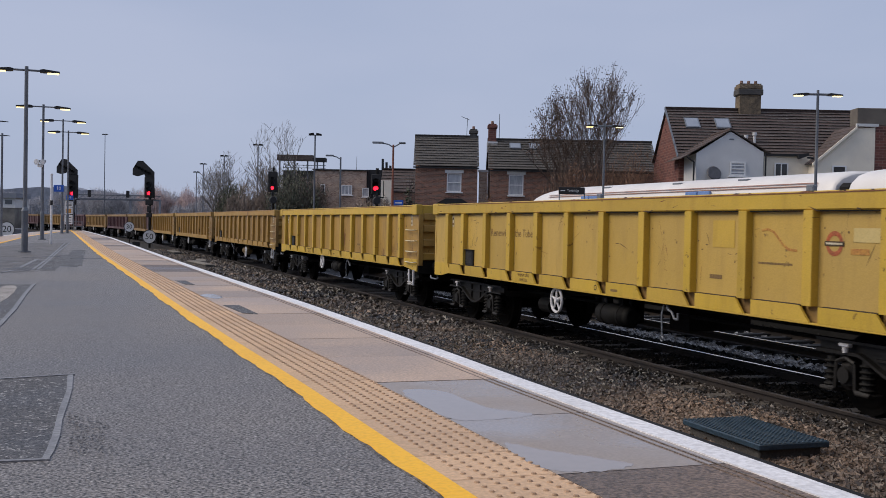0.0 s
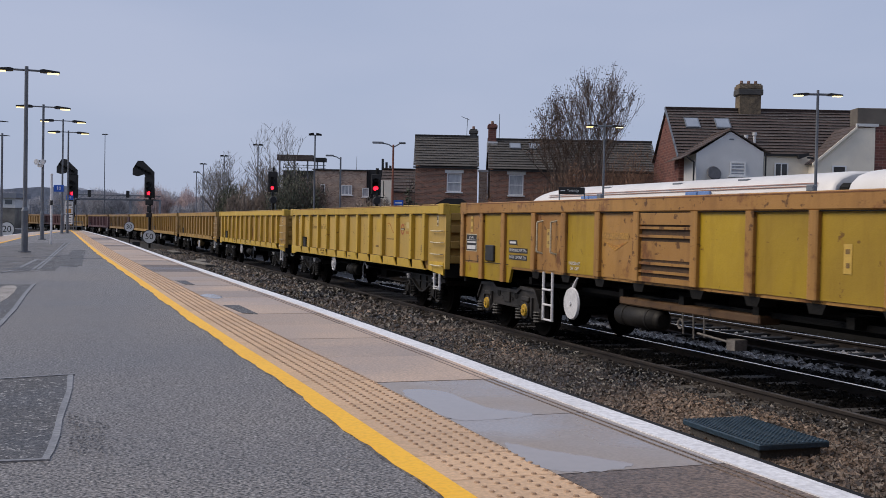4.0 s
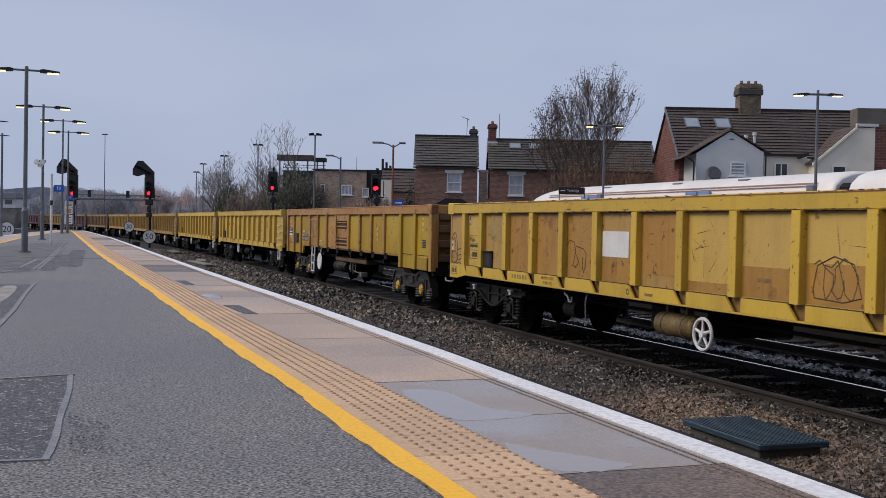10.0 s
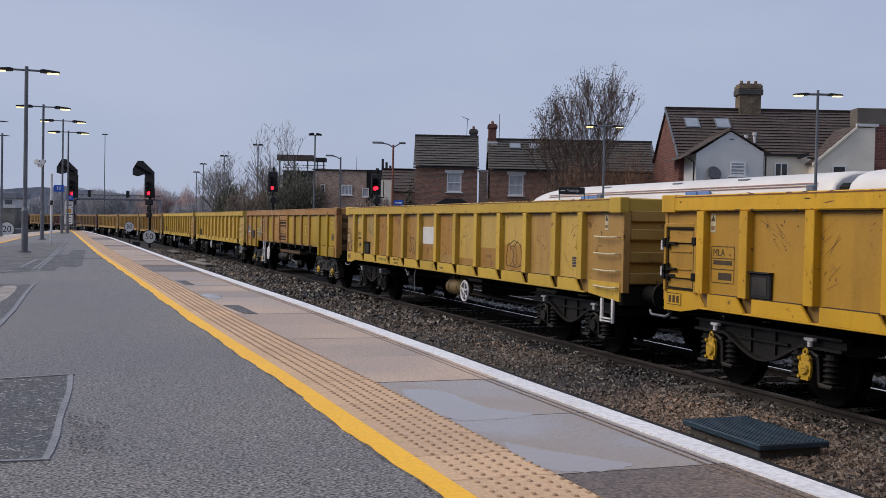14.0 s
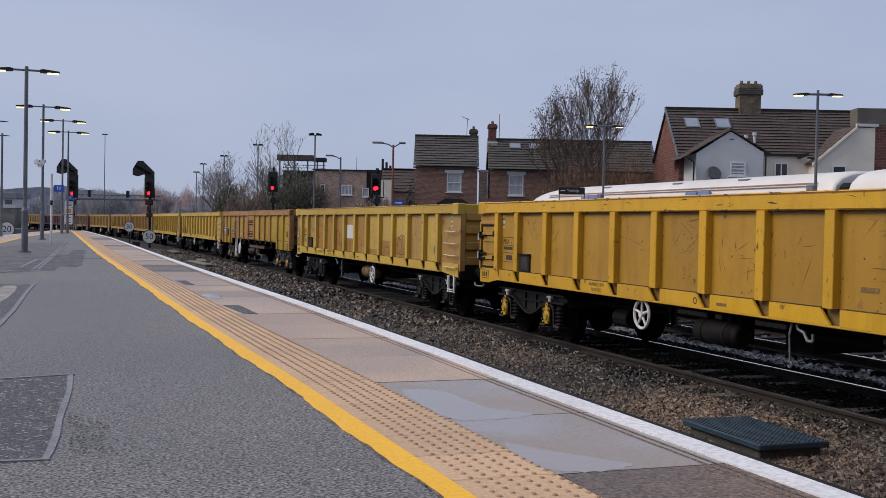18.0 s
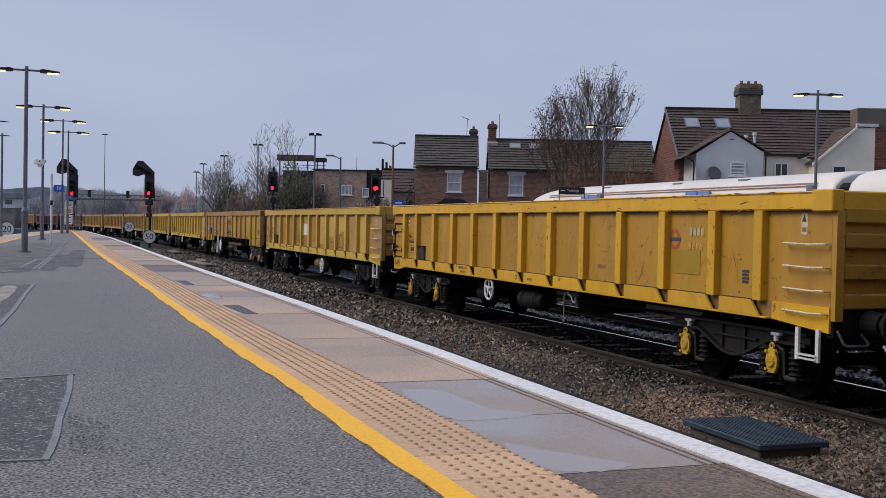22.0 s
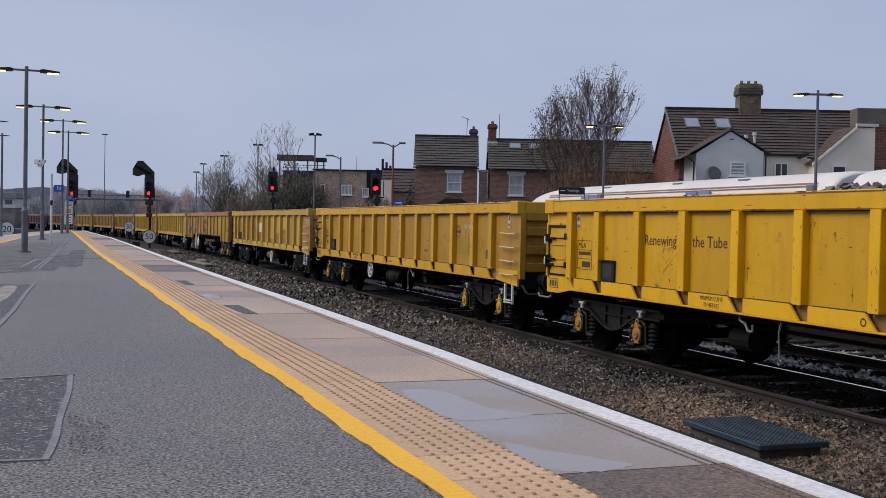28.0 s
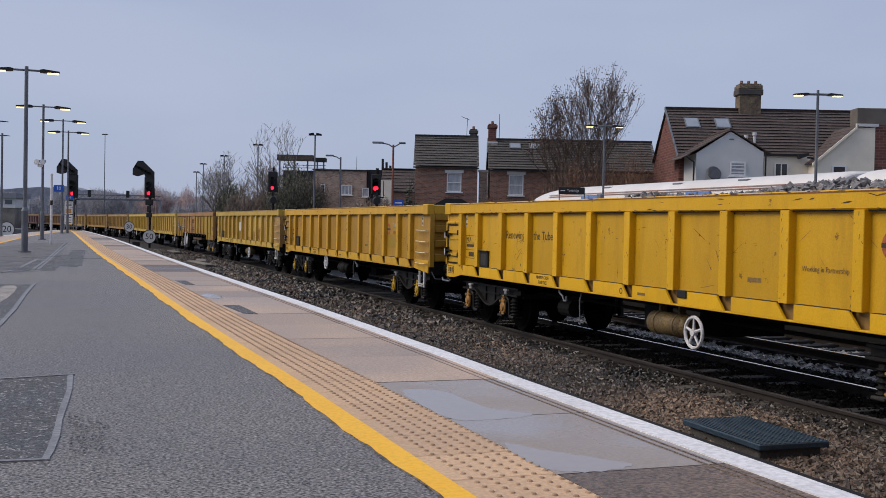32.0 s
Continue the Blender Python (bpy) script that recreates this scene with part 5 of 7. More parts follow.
    for txt, y, z, wd in (("JNA", -0.485, 1.68, 0.24), ("MINIMUM CURVE 70 m", -2.695, 1.49, 0.72), ("BOGIE CENTRES 12m", -2.69, 1.37, 0.70), ("HANDBRAKE", -4.84, 1.355, 0.36), ("ON  OFF", -4.84, 1.275, 0.3)):
        if txt != "ON  OFF" and txt != "HANDBRAKE":
            pl = mark(w, "data_plate", boxm(-0.003, 0.0, -wd / 2 - 0.03, wd / 2 + 0.03, -0.043, 0.043), PLATE, y, z, x=-HALF + 0.044)
        mark(w, "lettering", words(txt, 0.07, wd), SIGN_WHITE, y, z, x=-HALF + 0.038, text=True)
    mark(w, "plate_border", boxm(-0.0015, 0.0, -0.275, 0.275, -0.165, 0.165), OLD_WHITE, -0.485, 1.58, x=-HALF + 0.044)
    mark(w, "data_plate", boxm(-0.003, 0.0, -0.26, 0.26, -0.15, 0.15), PLATE, -0.485, 1.58, x=-HALF + 0.043)
    for z_, h_ in ((1.605, 0.03), (1.53, 0.075), (1.635, 0.008)):
        mark(w, "data_line", bars(1, 0.44 if h_ < 0.1 else 0.3, h_, 0.0), SIGN_WHITE, -0.485, z_, x=-HALF + 0.039)
    mark(w, "data_plate", boxm(-0.003, 0.0, -0.17, 0.17, -0.04, 0.04), PLATE, -2.475, 1.625, x=-HALF + 0.044)
    mark(w, "data_line", bars(1, 0.26, 0.035, 0.05), SIGN_WHITE, -2.475, 1.642, x=-HALF + 0.039)
    for y, z in ((-0.50, 1.93), (-3.90, 1.72), (-10.83, 1.64), (-14.30, 1.91)):
        mark(w, "warning_sign", boxm(-0.003, 0, -0.06, 0.06, -0.15, 0.15), PAINT["pale"], y, z, x=-HALF + 0.042)
        mark(w, "warning_mark", bars(2, 0.06, 0.05, 0.09), FADED_INK, y, z + 0.1, x=-HALF + 0.037)
    mark(w, "faded_name", bars(1, 0.78, 0.09, 0.02), mat("faded_blue_grey_mark", (0.34, 0.19, 0.06), (0.42, 0.23, 0.05), 5, 0.7), -6.09, 1.84, x=-HALF + 0.042)
    bm = prism(bmesh.new(), ((-0.36, 0.0), (0.0, -0.14), (0.36, 0.0), (0.0, -0.06)), 0, 0.003, "x")
    mark(w, "faded_chevron", bm, OLD_RED, -6.09, 1.72, x=-HALF + 0.040)
    for k in range(5):
        mark(w, "plate_row", boxm(-0.001, 0.0015, -0.135, 0.135 - 0.05 * (k % 2), -0.014, 0.014), PLATE, -14.375, 1.56 - 0.037 * k, x=-HALF + 0.042)
    return w


PITCH = 16.21
TRAVEL = ((0, -0.125), (1, 3.665), (2, 7.395), (3, 10.950), (4, 14.360), (5, 17.580), (6, 20.620), (7, 23.480), (8, 26.190), (9, 28.700), (10, 31.055), (11, 33.270), (12, 35.360), (13, 37.330), (14, 39.180), (15, 40.930), (16, 42.580), (17, 44.130), (18, 45.620), (19, 47.050), (20, 48.420), (21, 49.750), (22, 51.060), (23, 52.350), (24, 53.650), (25, 54.950), (26, 56.290), (27, 57.620), (28, 58.930), (29, 60.180), (30, 61.390), (31, 62.540), (32, 63.660))


def on_track(s, L):
    """The pose of a wagon whose front stands at s."""
    x, y, h = along(s - L / 2, TRACK)
    return pose(x, y, 0, 0, 0, -math.degrees(h)) @ pose(0, L / 2, 0)


MOVING = []
w0 = box_wagon("faded lemon bogie ballast wagon with half-lost lettering", "pale", "lemon", "lemon", 5.88, spin=True)
MOVING.append((w0, 21.185, LONG))
mark(w0, "lettering", words("Renewin", 0.19, 0.80), FADED_INK, -3.46, 1.78, text=True)
mark(w0, "lettering", words("the Tube", 0.19, 0.72), FADED_INK, -4.52, 1.78, text=True)
bm = bmesh.new()
pipe(bm, [(0, 0.31, 0.10), (0, 0.20, 0.115), (0, 0.10, 0.085), (0, 0.02, 0.02), (0, -0.06, -0.05), (0, -0.16, -0.10), (0, -0.30, -0.11)], 0.016, 6)
for v in bm.verts:
    v.co.x *= 0.15
mark(w0, "faded_swoosh", bm, OLD_RED, -11.36, 1.81)
mark(w0, "faded_words", bars(1, 0.60, 0.022, 0.02), FADED_INK, -11.29, 1.56)
mark(w0, "faded_words", bars(1, 0.26, 0.06, 0.02), OLD_RED, -12.61, 1.745)
mark(w0, "faded_ring", ring_mark(0.105, 0.024), RED_INK, -12.24, 1.79)
mark(w0, "faded_ring_bar", boxm(-0.004, 0, -0.145, 0.145, -0.024, 0.024), INK, -12.24, 1.79)
mark(w0, "pale_bar", boxm(-0.005, 0, -0.12, 0.12, -0.010, 0.010), OLD_WHITE, -12.24, 1.79, x=-HALF + 0.0515)
mark(w0, "paint_patch", boxm(-0.002, 0, -0.20, 0.20, -0.07, 0.07), PAINT["bleached"], -12.72, 1.88, "chalky bleached patch")
mark(w0, "paint_patch", boxm(-0.002, 0, -0.22, 0.22, -0.16, 0.16), PAINT["lemon"], -10.32, 1.86, "fresh lemon touch-up patch")
jna = orange_wagon("rust-orange and acid-yellow bogie box wagon, the odd one in the train")
MOVING.append((jna, 5.075, OL))
w2 = box_wagon("ochre bogie ballast wagon, stained, scraped and scrawled on", "brown", "lemon", "lemon", 9.02, cab="MLA", spin=True, bays=("brown", "pale", "brown", "patchy", "patchy", "patchy", "brown", "brown", "pale", "pale", "pale", "brown", "pale", "brown"))
MOVING.append((w2, -10.93, LONG))
mark(w2, "blank_panel", boxm(-0.003, 0, -0.38, 0.38, -0.18, 0.185), SIGN_WHITE, -6.775, 1.675, "pale grey painted-out rectangle")
def scrawl(w, y, z, size, seed, turns):
    """A looping hand-drawn scribble, no letters."""
    r = random.Random(seed)
    pts, a = [], 0.0
    for i in range(turns * 9):
        a += 0.7
        k = i / (turns * 9)
        pts.append((0.0, (0.5 - k) * size * 1.6 + size * 0.42 * math.cos(a) * r.uniform(0.6, 1.2), size * 0.55 * math.sin(a) * r.uniform(0.6, 1.25)))
    bm = bmesh.new()
    for p, q in zip(pts, pts[1:]):
        tube(bm, p, q, 0.007, seg=4)
    for v in bm.verts:
        v.co.x *= 0.2
    tagged(mark(w, "scribble", bm, SCRAPE, y, z, "brown sprayed scribble"), kind="stuff")


SPRAY = mat("purple_brown_spray_paint", (0.105, 0.045, 0.040), (0.060, 0.030, 0.030), 9, 0.7)
bm = bmesh.new()
for line_ in (((-0.06, 1.52), (-0.09, 1.64), (-0.15, 1.73), (-0.24, 1.76), (-0.32, 1.70), (-0.37, 1.56), (-0.39, 1.40), (-0.42, 1.22)), ((-0.08, 1.22), (-0.09, 1.33), (-0.16, 1.39), (-0.28, 1.39), (-0.36, 1.32), (-0.38, 1.22), (-0.30, 1.16), (-0.16, 1.16), (-0.08, 1.22)),
              ((-0.13, 1.54), (-0.16, 1.63), (-0.23, 1.66), (-0.28, 1.58), (-0.30, 1.40)), ((-0.41, 1.42), (-0.56, 1.45), (-0.70, 1.47)), ((-0.41, 1.29), (-0.50, 1.33), (-0.60, 1.33), (-0.62, 1.26), (-0.43, 1.22)), ((-0.08, 1.18), (-0.16, 1.15), (-0.26, 1.18), (-0.37, 1.15), (-0.48, 1.18), (-0.60, 1.15), (-0.70, 1.18))):
    pipe(bm, [(0, y, z) for y, z in line_], 0.011, 5)
for v in bm.verts:
    v.co.x *= 0.2
tagged(mark(w2, "scribble", bm, SPRAY, 0.0, 0.0, "purple-brown sprayed loops"), kind="stuff")
mark(w2, "orange_fill", prism(bmesh.new(), [(-0.23 + 0.135 * math.cos(a * 0.524), 1.275 + 0.11 * math.sin(a * 0.524)) for a in range(12)], -0.001, 0.001, "x"), PAINT["patchy"], 0.0, 0.0)
mark(w2, "warning_sign", boxm(-0.002, 0.0, -0.05, 0.05, -0.10, 0.10), OLD_WHITE, -0.12, 1.50)
mark(w2, "warning_mark", bars(2, 0.05, 0.045, 0.08), INK, -0.12, 1.535, x=-HALF + 0.048)
WASHED = paint("grey_green_washed_paint", (0.375, 0.275, 0.095), (0.345, 0.235, 0.080), (0.40, 0.225, 0.06), 0.54, 0.35, 0.58)
part("washed_patch", prism(bmesh.new(), [(-2.34 + 0.34 * math.cos(a * 0.2618) * (1 + 0.16 * math.sin(a * 2.3)), 1.82 + 0.22 * math.sin(a * 0.2618) * (1 + 0.2 * math.sin(a * 1.7))) for a in range(24)], -0.002, 0.0, "x"), WASHED, w2, "grey-green washed-out patch of paint", at=pose(-HALF + 0.0545, 0, 0))
scrawl(w2, -5.64, 1.46, 0.38, 5, 2)
scrawl(w2, -11.36, 1.42, 0.34, 8, 3)
tagged(mark(w2, "scribble", pipe(bmesh.new(), [(0, 0.36, -0.10), (0, 0.30, 0.14), (0, 0.05, 0.24), (0, -0.24, 0.17), (0, -0.36, -0.16), (0, -0.10, -0.22), (0, 0.34, -0.20), (0, 0.36, -0.10)], 0.007, 4), SCRAPE, -11.36, 1.42, "brown sprayed loop"), kind="stuff")
for y0_, y1_, z0_, z1_ in ((-7.33, -6.38, 1.15, 1.49), (-10.71, -9.77, 1.15, 1.50), (-11.84, -10.89, 1.15, 1.58), (-9.59, -8.64, 1.15, 1.27), (-8.46, -7.51, 1.30, 2.10)):
    part("repaint_patch", boxm(-0.002, 0.0, y0_, y1_, z0_, z1_), PAINT["patchy"], w2, "orange-brown overpainted patch", at=pose(-HALF + 0.0545, 0, 0))


def scrapes(w, seed, n, front=-0.9, rear=-14.3):
    """Bare scratches and chips on a wagon's side: on the panels, on the rim and on the faces of the ribs."""
    r = random.Random(seed)
    for name, material, share in (("scraped_paint", SCRAPE, 1.0), ("chipped_rust", RUST, 0.7)):
        verts, faces = [], []
        def chip(x, y, z, half, thin, ang):
            k = len(verts)
            c, s = math.cos(ang), math.sin(ang)
            ring = [(-half, 0), (-half * r.uniform(0.2, 0.6), thin * r.uniform(0.4, 1)), (half * r.uniform(0.1, 0.5), thin * r.uniform(0.5, 1)), (half, 0), (half * r.uniform(0.2, 0.6), -thin * r.uniform(0.3, 1)), (-half * 0.4, -thin * r.uniform(0.4, 1))]
            for a, b in ring:
                verts.append((x, y + a * c - b * s, z + a * s + b * c))
            faces.append(tuple(range(k, k + 6)))
        for i in range(int(n * share)):
            cy, cz = r.uniform(rear, front), r.uniform(1.18, 2.0)
            lean = r.choice((0.6, -0.7, 1.4, 2.6, 0.1))
            for j in range(r.choice((1, 1, 2, 4, 6))):
                if r.random() < 0.45:
                    chip(-HALF + 0.0535, cy + r.gauss(0, 0.10), cz + r.gauss(0, 0.09), r.uniform(0.05, 0.20), r.uniform(0.002, 0.005), lean + r.gauss(0, 0.35))
                else:
                    chip(-HALF + 0.0535, cy + r.gauss(0, 0.12), cz + r.gauss(0, 0.10), r.uniform(0.008, 0.032), r.uniform(0.004, 0.014), r.uniform(0, 3.1))
        for i in range(int(n * 2.0 * share)):
            z = r.choice((TOP - 0.005, TOP - 0.012, TOP - 0.195, TOP - 0.188, r.uniform(TOP - 0.19, TOP)))
            chip(-HALF - 0.0112, r.uniform(rear - 0.4, front + 0.5), z, r.uniform(0.012, 0.10), r.uniform(0.003, 0.011), r.gauss(0, 0.12))
        for y in RIBS:
            for i in range(r.choice((0, 1, 2, 3, 5)) if share == 1 else 2):
                chip(-HALF - 0.0382, -y + r.choice((-0.055, 0.05, 0.0)) + r.gauss(0, 0.012), r.uniform(1.12, TOP - 0.22), r.uniform(0.008, 0.035), r.uniform(0.003, 0.009), 1.57 + r.gauss(0, 0.3))
        me = bpy.data.meshes.new(name)
        me.from_pydata(verts, [], faces)
        me.materials.append(None)
        tagged(part(name, me, material, w), kind="stuff")


scrapes(w2, 41, 60)
scrapes(w0, 44, 22)
w3 = box_wagon("golden yellow bogie ballast wagon with yellow axlebox covers", "gold", "amber", "amber", 5.92, door=True, tags=TAG_YELLOW, cab="MLA", spin=True)
MOVING.append((w3, -27.14, LONG))
mark(w3, "faded_ring", ring_mark(0.11, 0.028), RED_INK, -12.11, 1.78)
mark(w3, "faded_ring_bar", boxm(-0.004, 0, -0.145, 0.145, -0.022, 0.022), mat("faded_navy_bar", (0.05, 0.048, 0.075), (0.10, 0.09, 0.10), 6, 0.6), -12.11, 1.78)
def blocks(n, wide, tall, gap):
    bm = bmesh.new()
    for i in range(n):
        box(bm, -0.004, 0, (i - n / 2) * (wide + gap), (i - n / 2) * (wide + gap) + wide, -tall / 2, tall / 2)
    return bm


mark(w2, "green_tag", blocks(6, 0.06, 0.07, 0.05), mat("faded_green_spray", (0.20, 0.20, 0.06), (0.34, 0.26, 0.07), 30, 0.8), -3.60, 1.055, x=-HALF - 0.036)
mark(w3, "faded_letters", blocks(4, 0.055, 0.10, 0.028), mat("pale_blue_grey_mark", (0.42, 0.40, 0.26), (0.45, 0.36, 0.15), 6, 0.7), -12.60, 1.88)
mark(w3, "faded_letters", blocks(4, 0.05, 0.085, 0.035), mat("pale_red_mark", (0.50, 0.22, 0.04), (0.5, 0.3, 0.04), 6, 0.7), -12.58, 1.70)
mark(w3, "paint_patch", boxm(-0.003, 0, -0.31, 0.31, -0.15, 0.15), PAINT["olive"], -12.39, 1.50)
scrapes(w3, 42, 34)
w4 = box_wagon("bright yellow bogie ballast wagon heaped with grey stone", "bright", "vivid", "vivid", 9.01, door=True, tags=PAINT["orange"], cab="MLA", load=True, spin=True)
MOVING.append((w4, -43.35, LONG))
mark(w4, "lettering", words("Renewing", 0.20, 0.78), INK, -3.41, 1.75, text=True)
mark(w4, "lettering", words("the Tube", 0.20, 0.74), INK, -4.545, 1.75, text=True)
mark(w4, "lettering", words("Working in Partnership", 0.085, 0.72), FADED_INK, -11.36, 1.515, text=True)
mark(w4, "faded_ring", ring_mark(0.12, 0.03), RED_INK, -12.30, 1.79)
mark(w4, "faded_ring_bar", boxm(-0.004, 0, -0.15, 0.15, -0.024, 0.024), INK, -12.30, 1.79)
part("door_catch", boxm(-0.02, 0, -0.10, 0.10, -0.05, 0.05, 0.008), BLACK, w4, "small black catch on the sill", at=pose(-HALF - 0.034, -8.85, 1.10))
scrapes(w4, 43, 30)
for w_ in (w2, w3, w4):
    mark(w_, "number_panel", kit("numframe", lambda: boxm(-0.002, 0, -0.165, 0.165, -0.075, 0.075)), INK, -0.27, 1.02, x=-HALF + 0.0345)
    mark(w_, "number_field", kit("numfield", lambda: boxm(-0.002, 0, -0.155, 0.155, -0.066, 0.066)), PAINT["pale" if w_ is w2 else "amber"], -0.27, 1.02, x=-HALF + 0.0315)
    for k in range(3):
        mark(w_, "number_bar", kit("numbar", lambda: boxm(-0.002, 0, -0.028, 0.028, -0.045, 0.045)), INK, -0.18 - 0.09 * k, 1.02, x=-HALF + 0.0285)
AHEAD = (("ochre", "lemon", "lemon", "faded yellow bogie ballast wagon, shade of its panels in the paint"), ("dull", "ochre", "ochre", "dull ochre bogie ballast wagon, grimy"), ("dull", "ochre", "ochre", "mustard bogie ballast wagon, streaked with grime"),
         ("dull", "ochre", "ochre", "dusty mustard bogie ballast wagon"), ("maroon", "dull", "dull", "brown-ochre and maroon bogie ballast wagon, rusty"), ("maroon", "dull", "maroon", "faded maroon bogie ballast wagon"),
         ("dull", "dull", "dull", "dark ochre bogie ballast wagon, far ahead"), ("maroon", "maroon", "maroon", "dark maroon bogie ballast wagon, far ahead"), ("dull", "dull", "dull", "dark ochre bogie ballast wagon, far ahead"),
         ("maroon", "dull", "maroon", "dark maroon bogie ballast wagon, far ahead"), ("dull", "dull", "dull", "dark ochre bogie ballast wagon, far ahead"))
for i, (a, b, c, label) in enumerate(AHEAD):
    MOVING.append((box_wagon(label, a, b, c, (6.2, 9.0)[i % 2], detail=i < 2), 21.185 + PITCH * (i + 1), LONG))


# unseen plain wall added past the platform's near end to block sky light
tagged(part("wall_south", boxm(-34, 46, -12.0, -11.4, -0.42, 9.5), STOCK_BRICK), "added unseen brick wall that blocks sky light from behind", "wall", kind="structure")


# ---- platform furniture ----


def platform_lamp(label, right, ahead, base, top, arm=0.85, turn=19.62, lit=(1, 1), pole=GREY_POLE, thick=0.058):
    t = thing("platform_lamp", label, "lamp post", site(right, ahead, turn, base), group="platform lamps")
    h = top - base
    part("base_column", tube(tube(bmesh.new(), (0, 0, 0), (0, 0, min(1.1, h * 0.3)), thick * 1.45, thick * 1.4, seg=16), (0, 0, 0), (0, 0, 0.03), thick * 2.8, seg=16), GREY_POLE, t)
    part("collar", tube(bmesh.new(), (0, 0, min(1.1, h * 0.3)), (0, 0, min(1.1, h * 0.3) + 0.1), thick * 1.55, thick * 1.1, seg=16), GALV, t, "pale steel collar band")
    part("pole", tube(bmesh.new(), (0, 0, 0.5), (0, 0, h + 0.1), thick, thick * 0.8, seg=12), pole, t)
    bm = bmesh.new()
    tube(bm, (-arm * 0.45, 0, h), (arm * 0.45, 0, h), 0.028, seg=8)
    part("cross_arm", bm, pole, t)
    for s, on in zip((-1, 1), lit):
        head = bmesh.new()
        prism(head, ((s * arm * 0.4, h - 0.045 * arm), (s * arm * 0.5, h - 0.055 * arm), (s * arm, h - 0.05 * arm), (s * arm, h + 0.0), (s * arm * 0.5, h + 0.05 * arm), (s * arm * 0.4, h + 0.03 * arm)), -0.14 * arm, 0.14 * arm, "y")
        hd = part("lamp_head", head, BLACK, t, "dark flat lamp head")
        if on:
            part("lens", boxm(min(s * arm * 0.62, s * arm * 0.98), max(s * arm * 0.62, s * arm * 0.98), -0.11 * arm, 0.11 * arm, h - 0.085 * arm, h - 0.055 * arm, 0.005), LAMP_GLOW, hd, "glowing warm lamp lens")
    return t


l1 = platform_lamp("tall grey platform lamp post with two lit heads", -11.12, 28.3, DECK, 5.78, 0.83)
platform_lamp("tall grey platform lamp post with two lit heads", -16.95, 45.0, DECK, 6.55, 1.08)
platform_lamp("grey platform lamp post with two lit heads, far along", -22.92, 64.0, DECK, 7.70, 1.30)
platform_lamp("grey platform lamp post with two lit heads, far along", -23.12, 65.5, DECK, 7.15, 1.2)
platform_lamp("grey lamp post with dark unlit heads", -16.75, 40.0, -0.3, 5.46, 0.35, lit=(0, 0))
platform_lamp("grey lamp post with dark unlit heads", -20.75, 50.0, -0.3, 5.69, 0.35, lit=(0, 0))
platform_lamp("grey lamp post on the far platform with lit heads", 8.92, 25.64, 0.6, 5.22, 0.58, turn=0, thick=0.040)
platform_lamp("grey lamp post on the far platform, one head lit", 5.32, 35.7, 0.6, 5.33, 0.62, turn=0, thick=0.040)

cam_box = thing("speaker_cluster", "white round loudspeakers clamped to a lamp post", "loudspeaker", site(-17.0, 44.85, 0, 4.1))
for x in (-0.09, 0.11):
    part("horn", tube(bmesh.new(), (x, 0.05, 0.10), (x * 1.3, -0.14, 0.11), 0.04, 0.12, seg=14), SIGN_WHITE, cam_box)
part("bracket", boxm(-0.2, 0.2, -0.05, 0.1, 0.1, 0.2), GALV, cam_box)
part("junction_box", boxm(-0.09, 0.09, -0.1, 0.08, -0.10, 0.04, 0.02), SIGN_WHITE, cam_box)

post = thing("marker_post", "white and black banded post on the platform", "post", site(-13.99, 38.0, 0, DECK))
part("pole", tube(bmesh.new(), (0, 0, 0), (0, 0, 2.5), 0.042, seg=10), WHITE_METAL, post)
for z in (1.38,):
    part("band", tube(bmesh.new(), (0, 0, z), (0, 0, z + 0.17), 0.047, seg=10), BLACK, post)


def blue_board(label, right, ahead, z, w, h, text, turn=0.0, size=0.3):
    t = thing("platform_sign", label, "sign", site(right, ahead, turn, z))
    part("board", boxm(-w / 2, w / 2, 0, 0.04, 0, h, 0.008), SIGN_BLUE, t)
    part("numeral", words(text, size), SIGN_WHITE, t, at=pose(0, -0.003, h / 2))
    return t


blue_board("blue platform number sign on a lamp post", -23.07, 63.8, 3.45, 0.60, 0.40, "10")
blue_board("small blue sign below the signal", -27.95, 79.6, 3.24, 0.54, 0.34, "10", size=0.22)
for z0, z1, mt in ((2.72, 3.12, SIGN_WHITE), (2.18, 2.68, SIGN_WHITE), (1.45, 2.12, SIGN_WHITE)):
    t = thing("warning_notice", "notice board on the platform-end barrier", "notice", site(-28.02, 79.6, 0, z0), group="platform-end notices")
    part("board", boxm(-0.3, 0.3, 0, 0.04, 0, z1 - z0, 0.006), mt, t)
    bm = bmesh.new()
    for i in range(3):
        box(bm, -0.22, 0.22, -0.004, 0.0, 0.08 + i * (z1 - z0 - 0.12) / 3, 0.13 + i * (z1 - z0 - 0.12) / 3)
    part("printed_text", bm, INK, t)
    if 2.0 < z0 < 2.5:
        part("warning_panel", boxm(-0.2, 0.2, -0.008, -0.005, 0.10, 0.40), SIGN_ORANGE, t, "orange warning panel")
t = thing("notice_frame", "white steel frame that carries the platform-end notices", "frame", site(-28.02, 79.75, 0, DECK))
for x in (-0.33, 0.33):
    part("upright", tube(bmesh.new(), (x, 0, 0), (x, 0, 2.4), 0.03), GALV, t)
part("foot", boxm(-0.45, 0.45, -0.1, 0.1, 0, 0.08), CONCRETE, t)
t = thing("platform_end_gate", "low pale barrier gate at the platform end", "gate", site(-27.9, 80.2, 0, DECK))
for x in (-0.7, -0.25, 0.25, 0.7):
    part("upright", tube(bmesh.new(), (x, 0, 0), (x, 0, 0.7), 0.03), GALV, t)
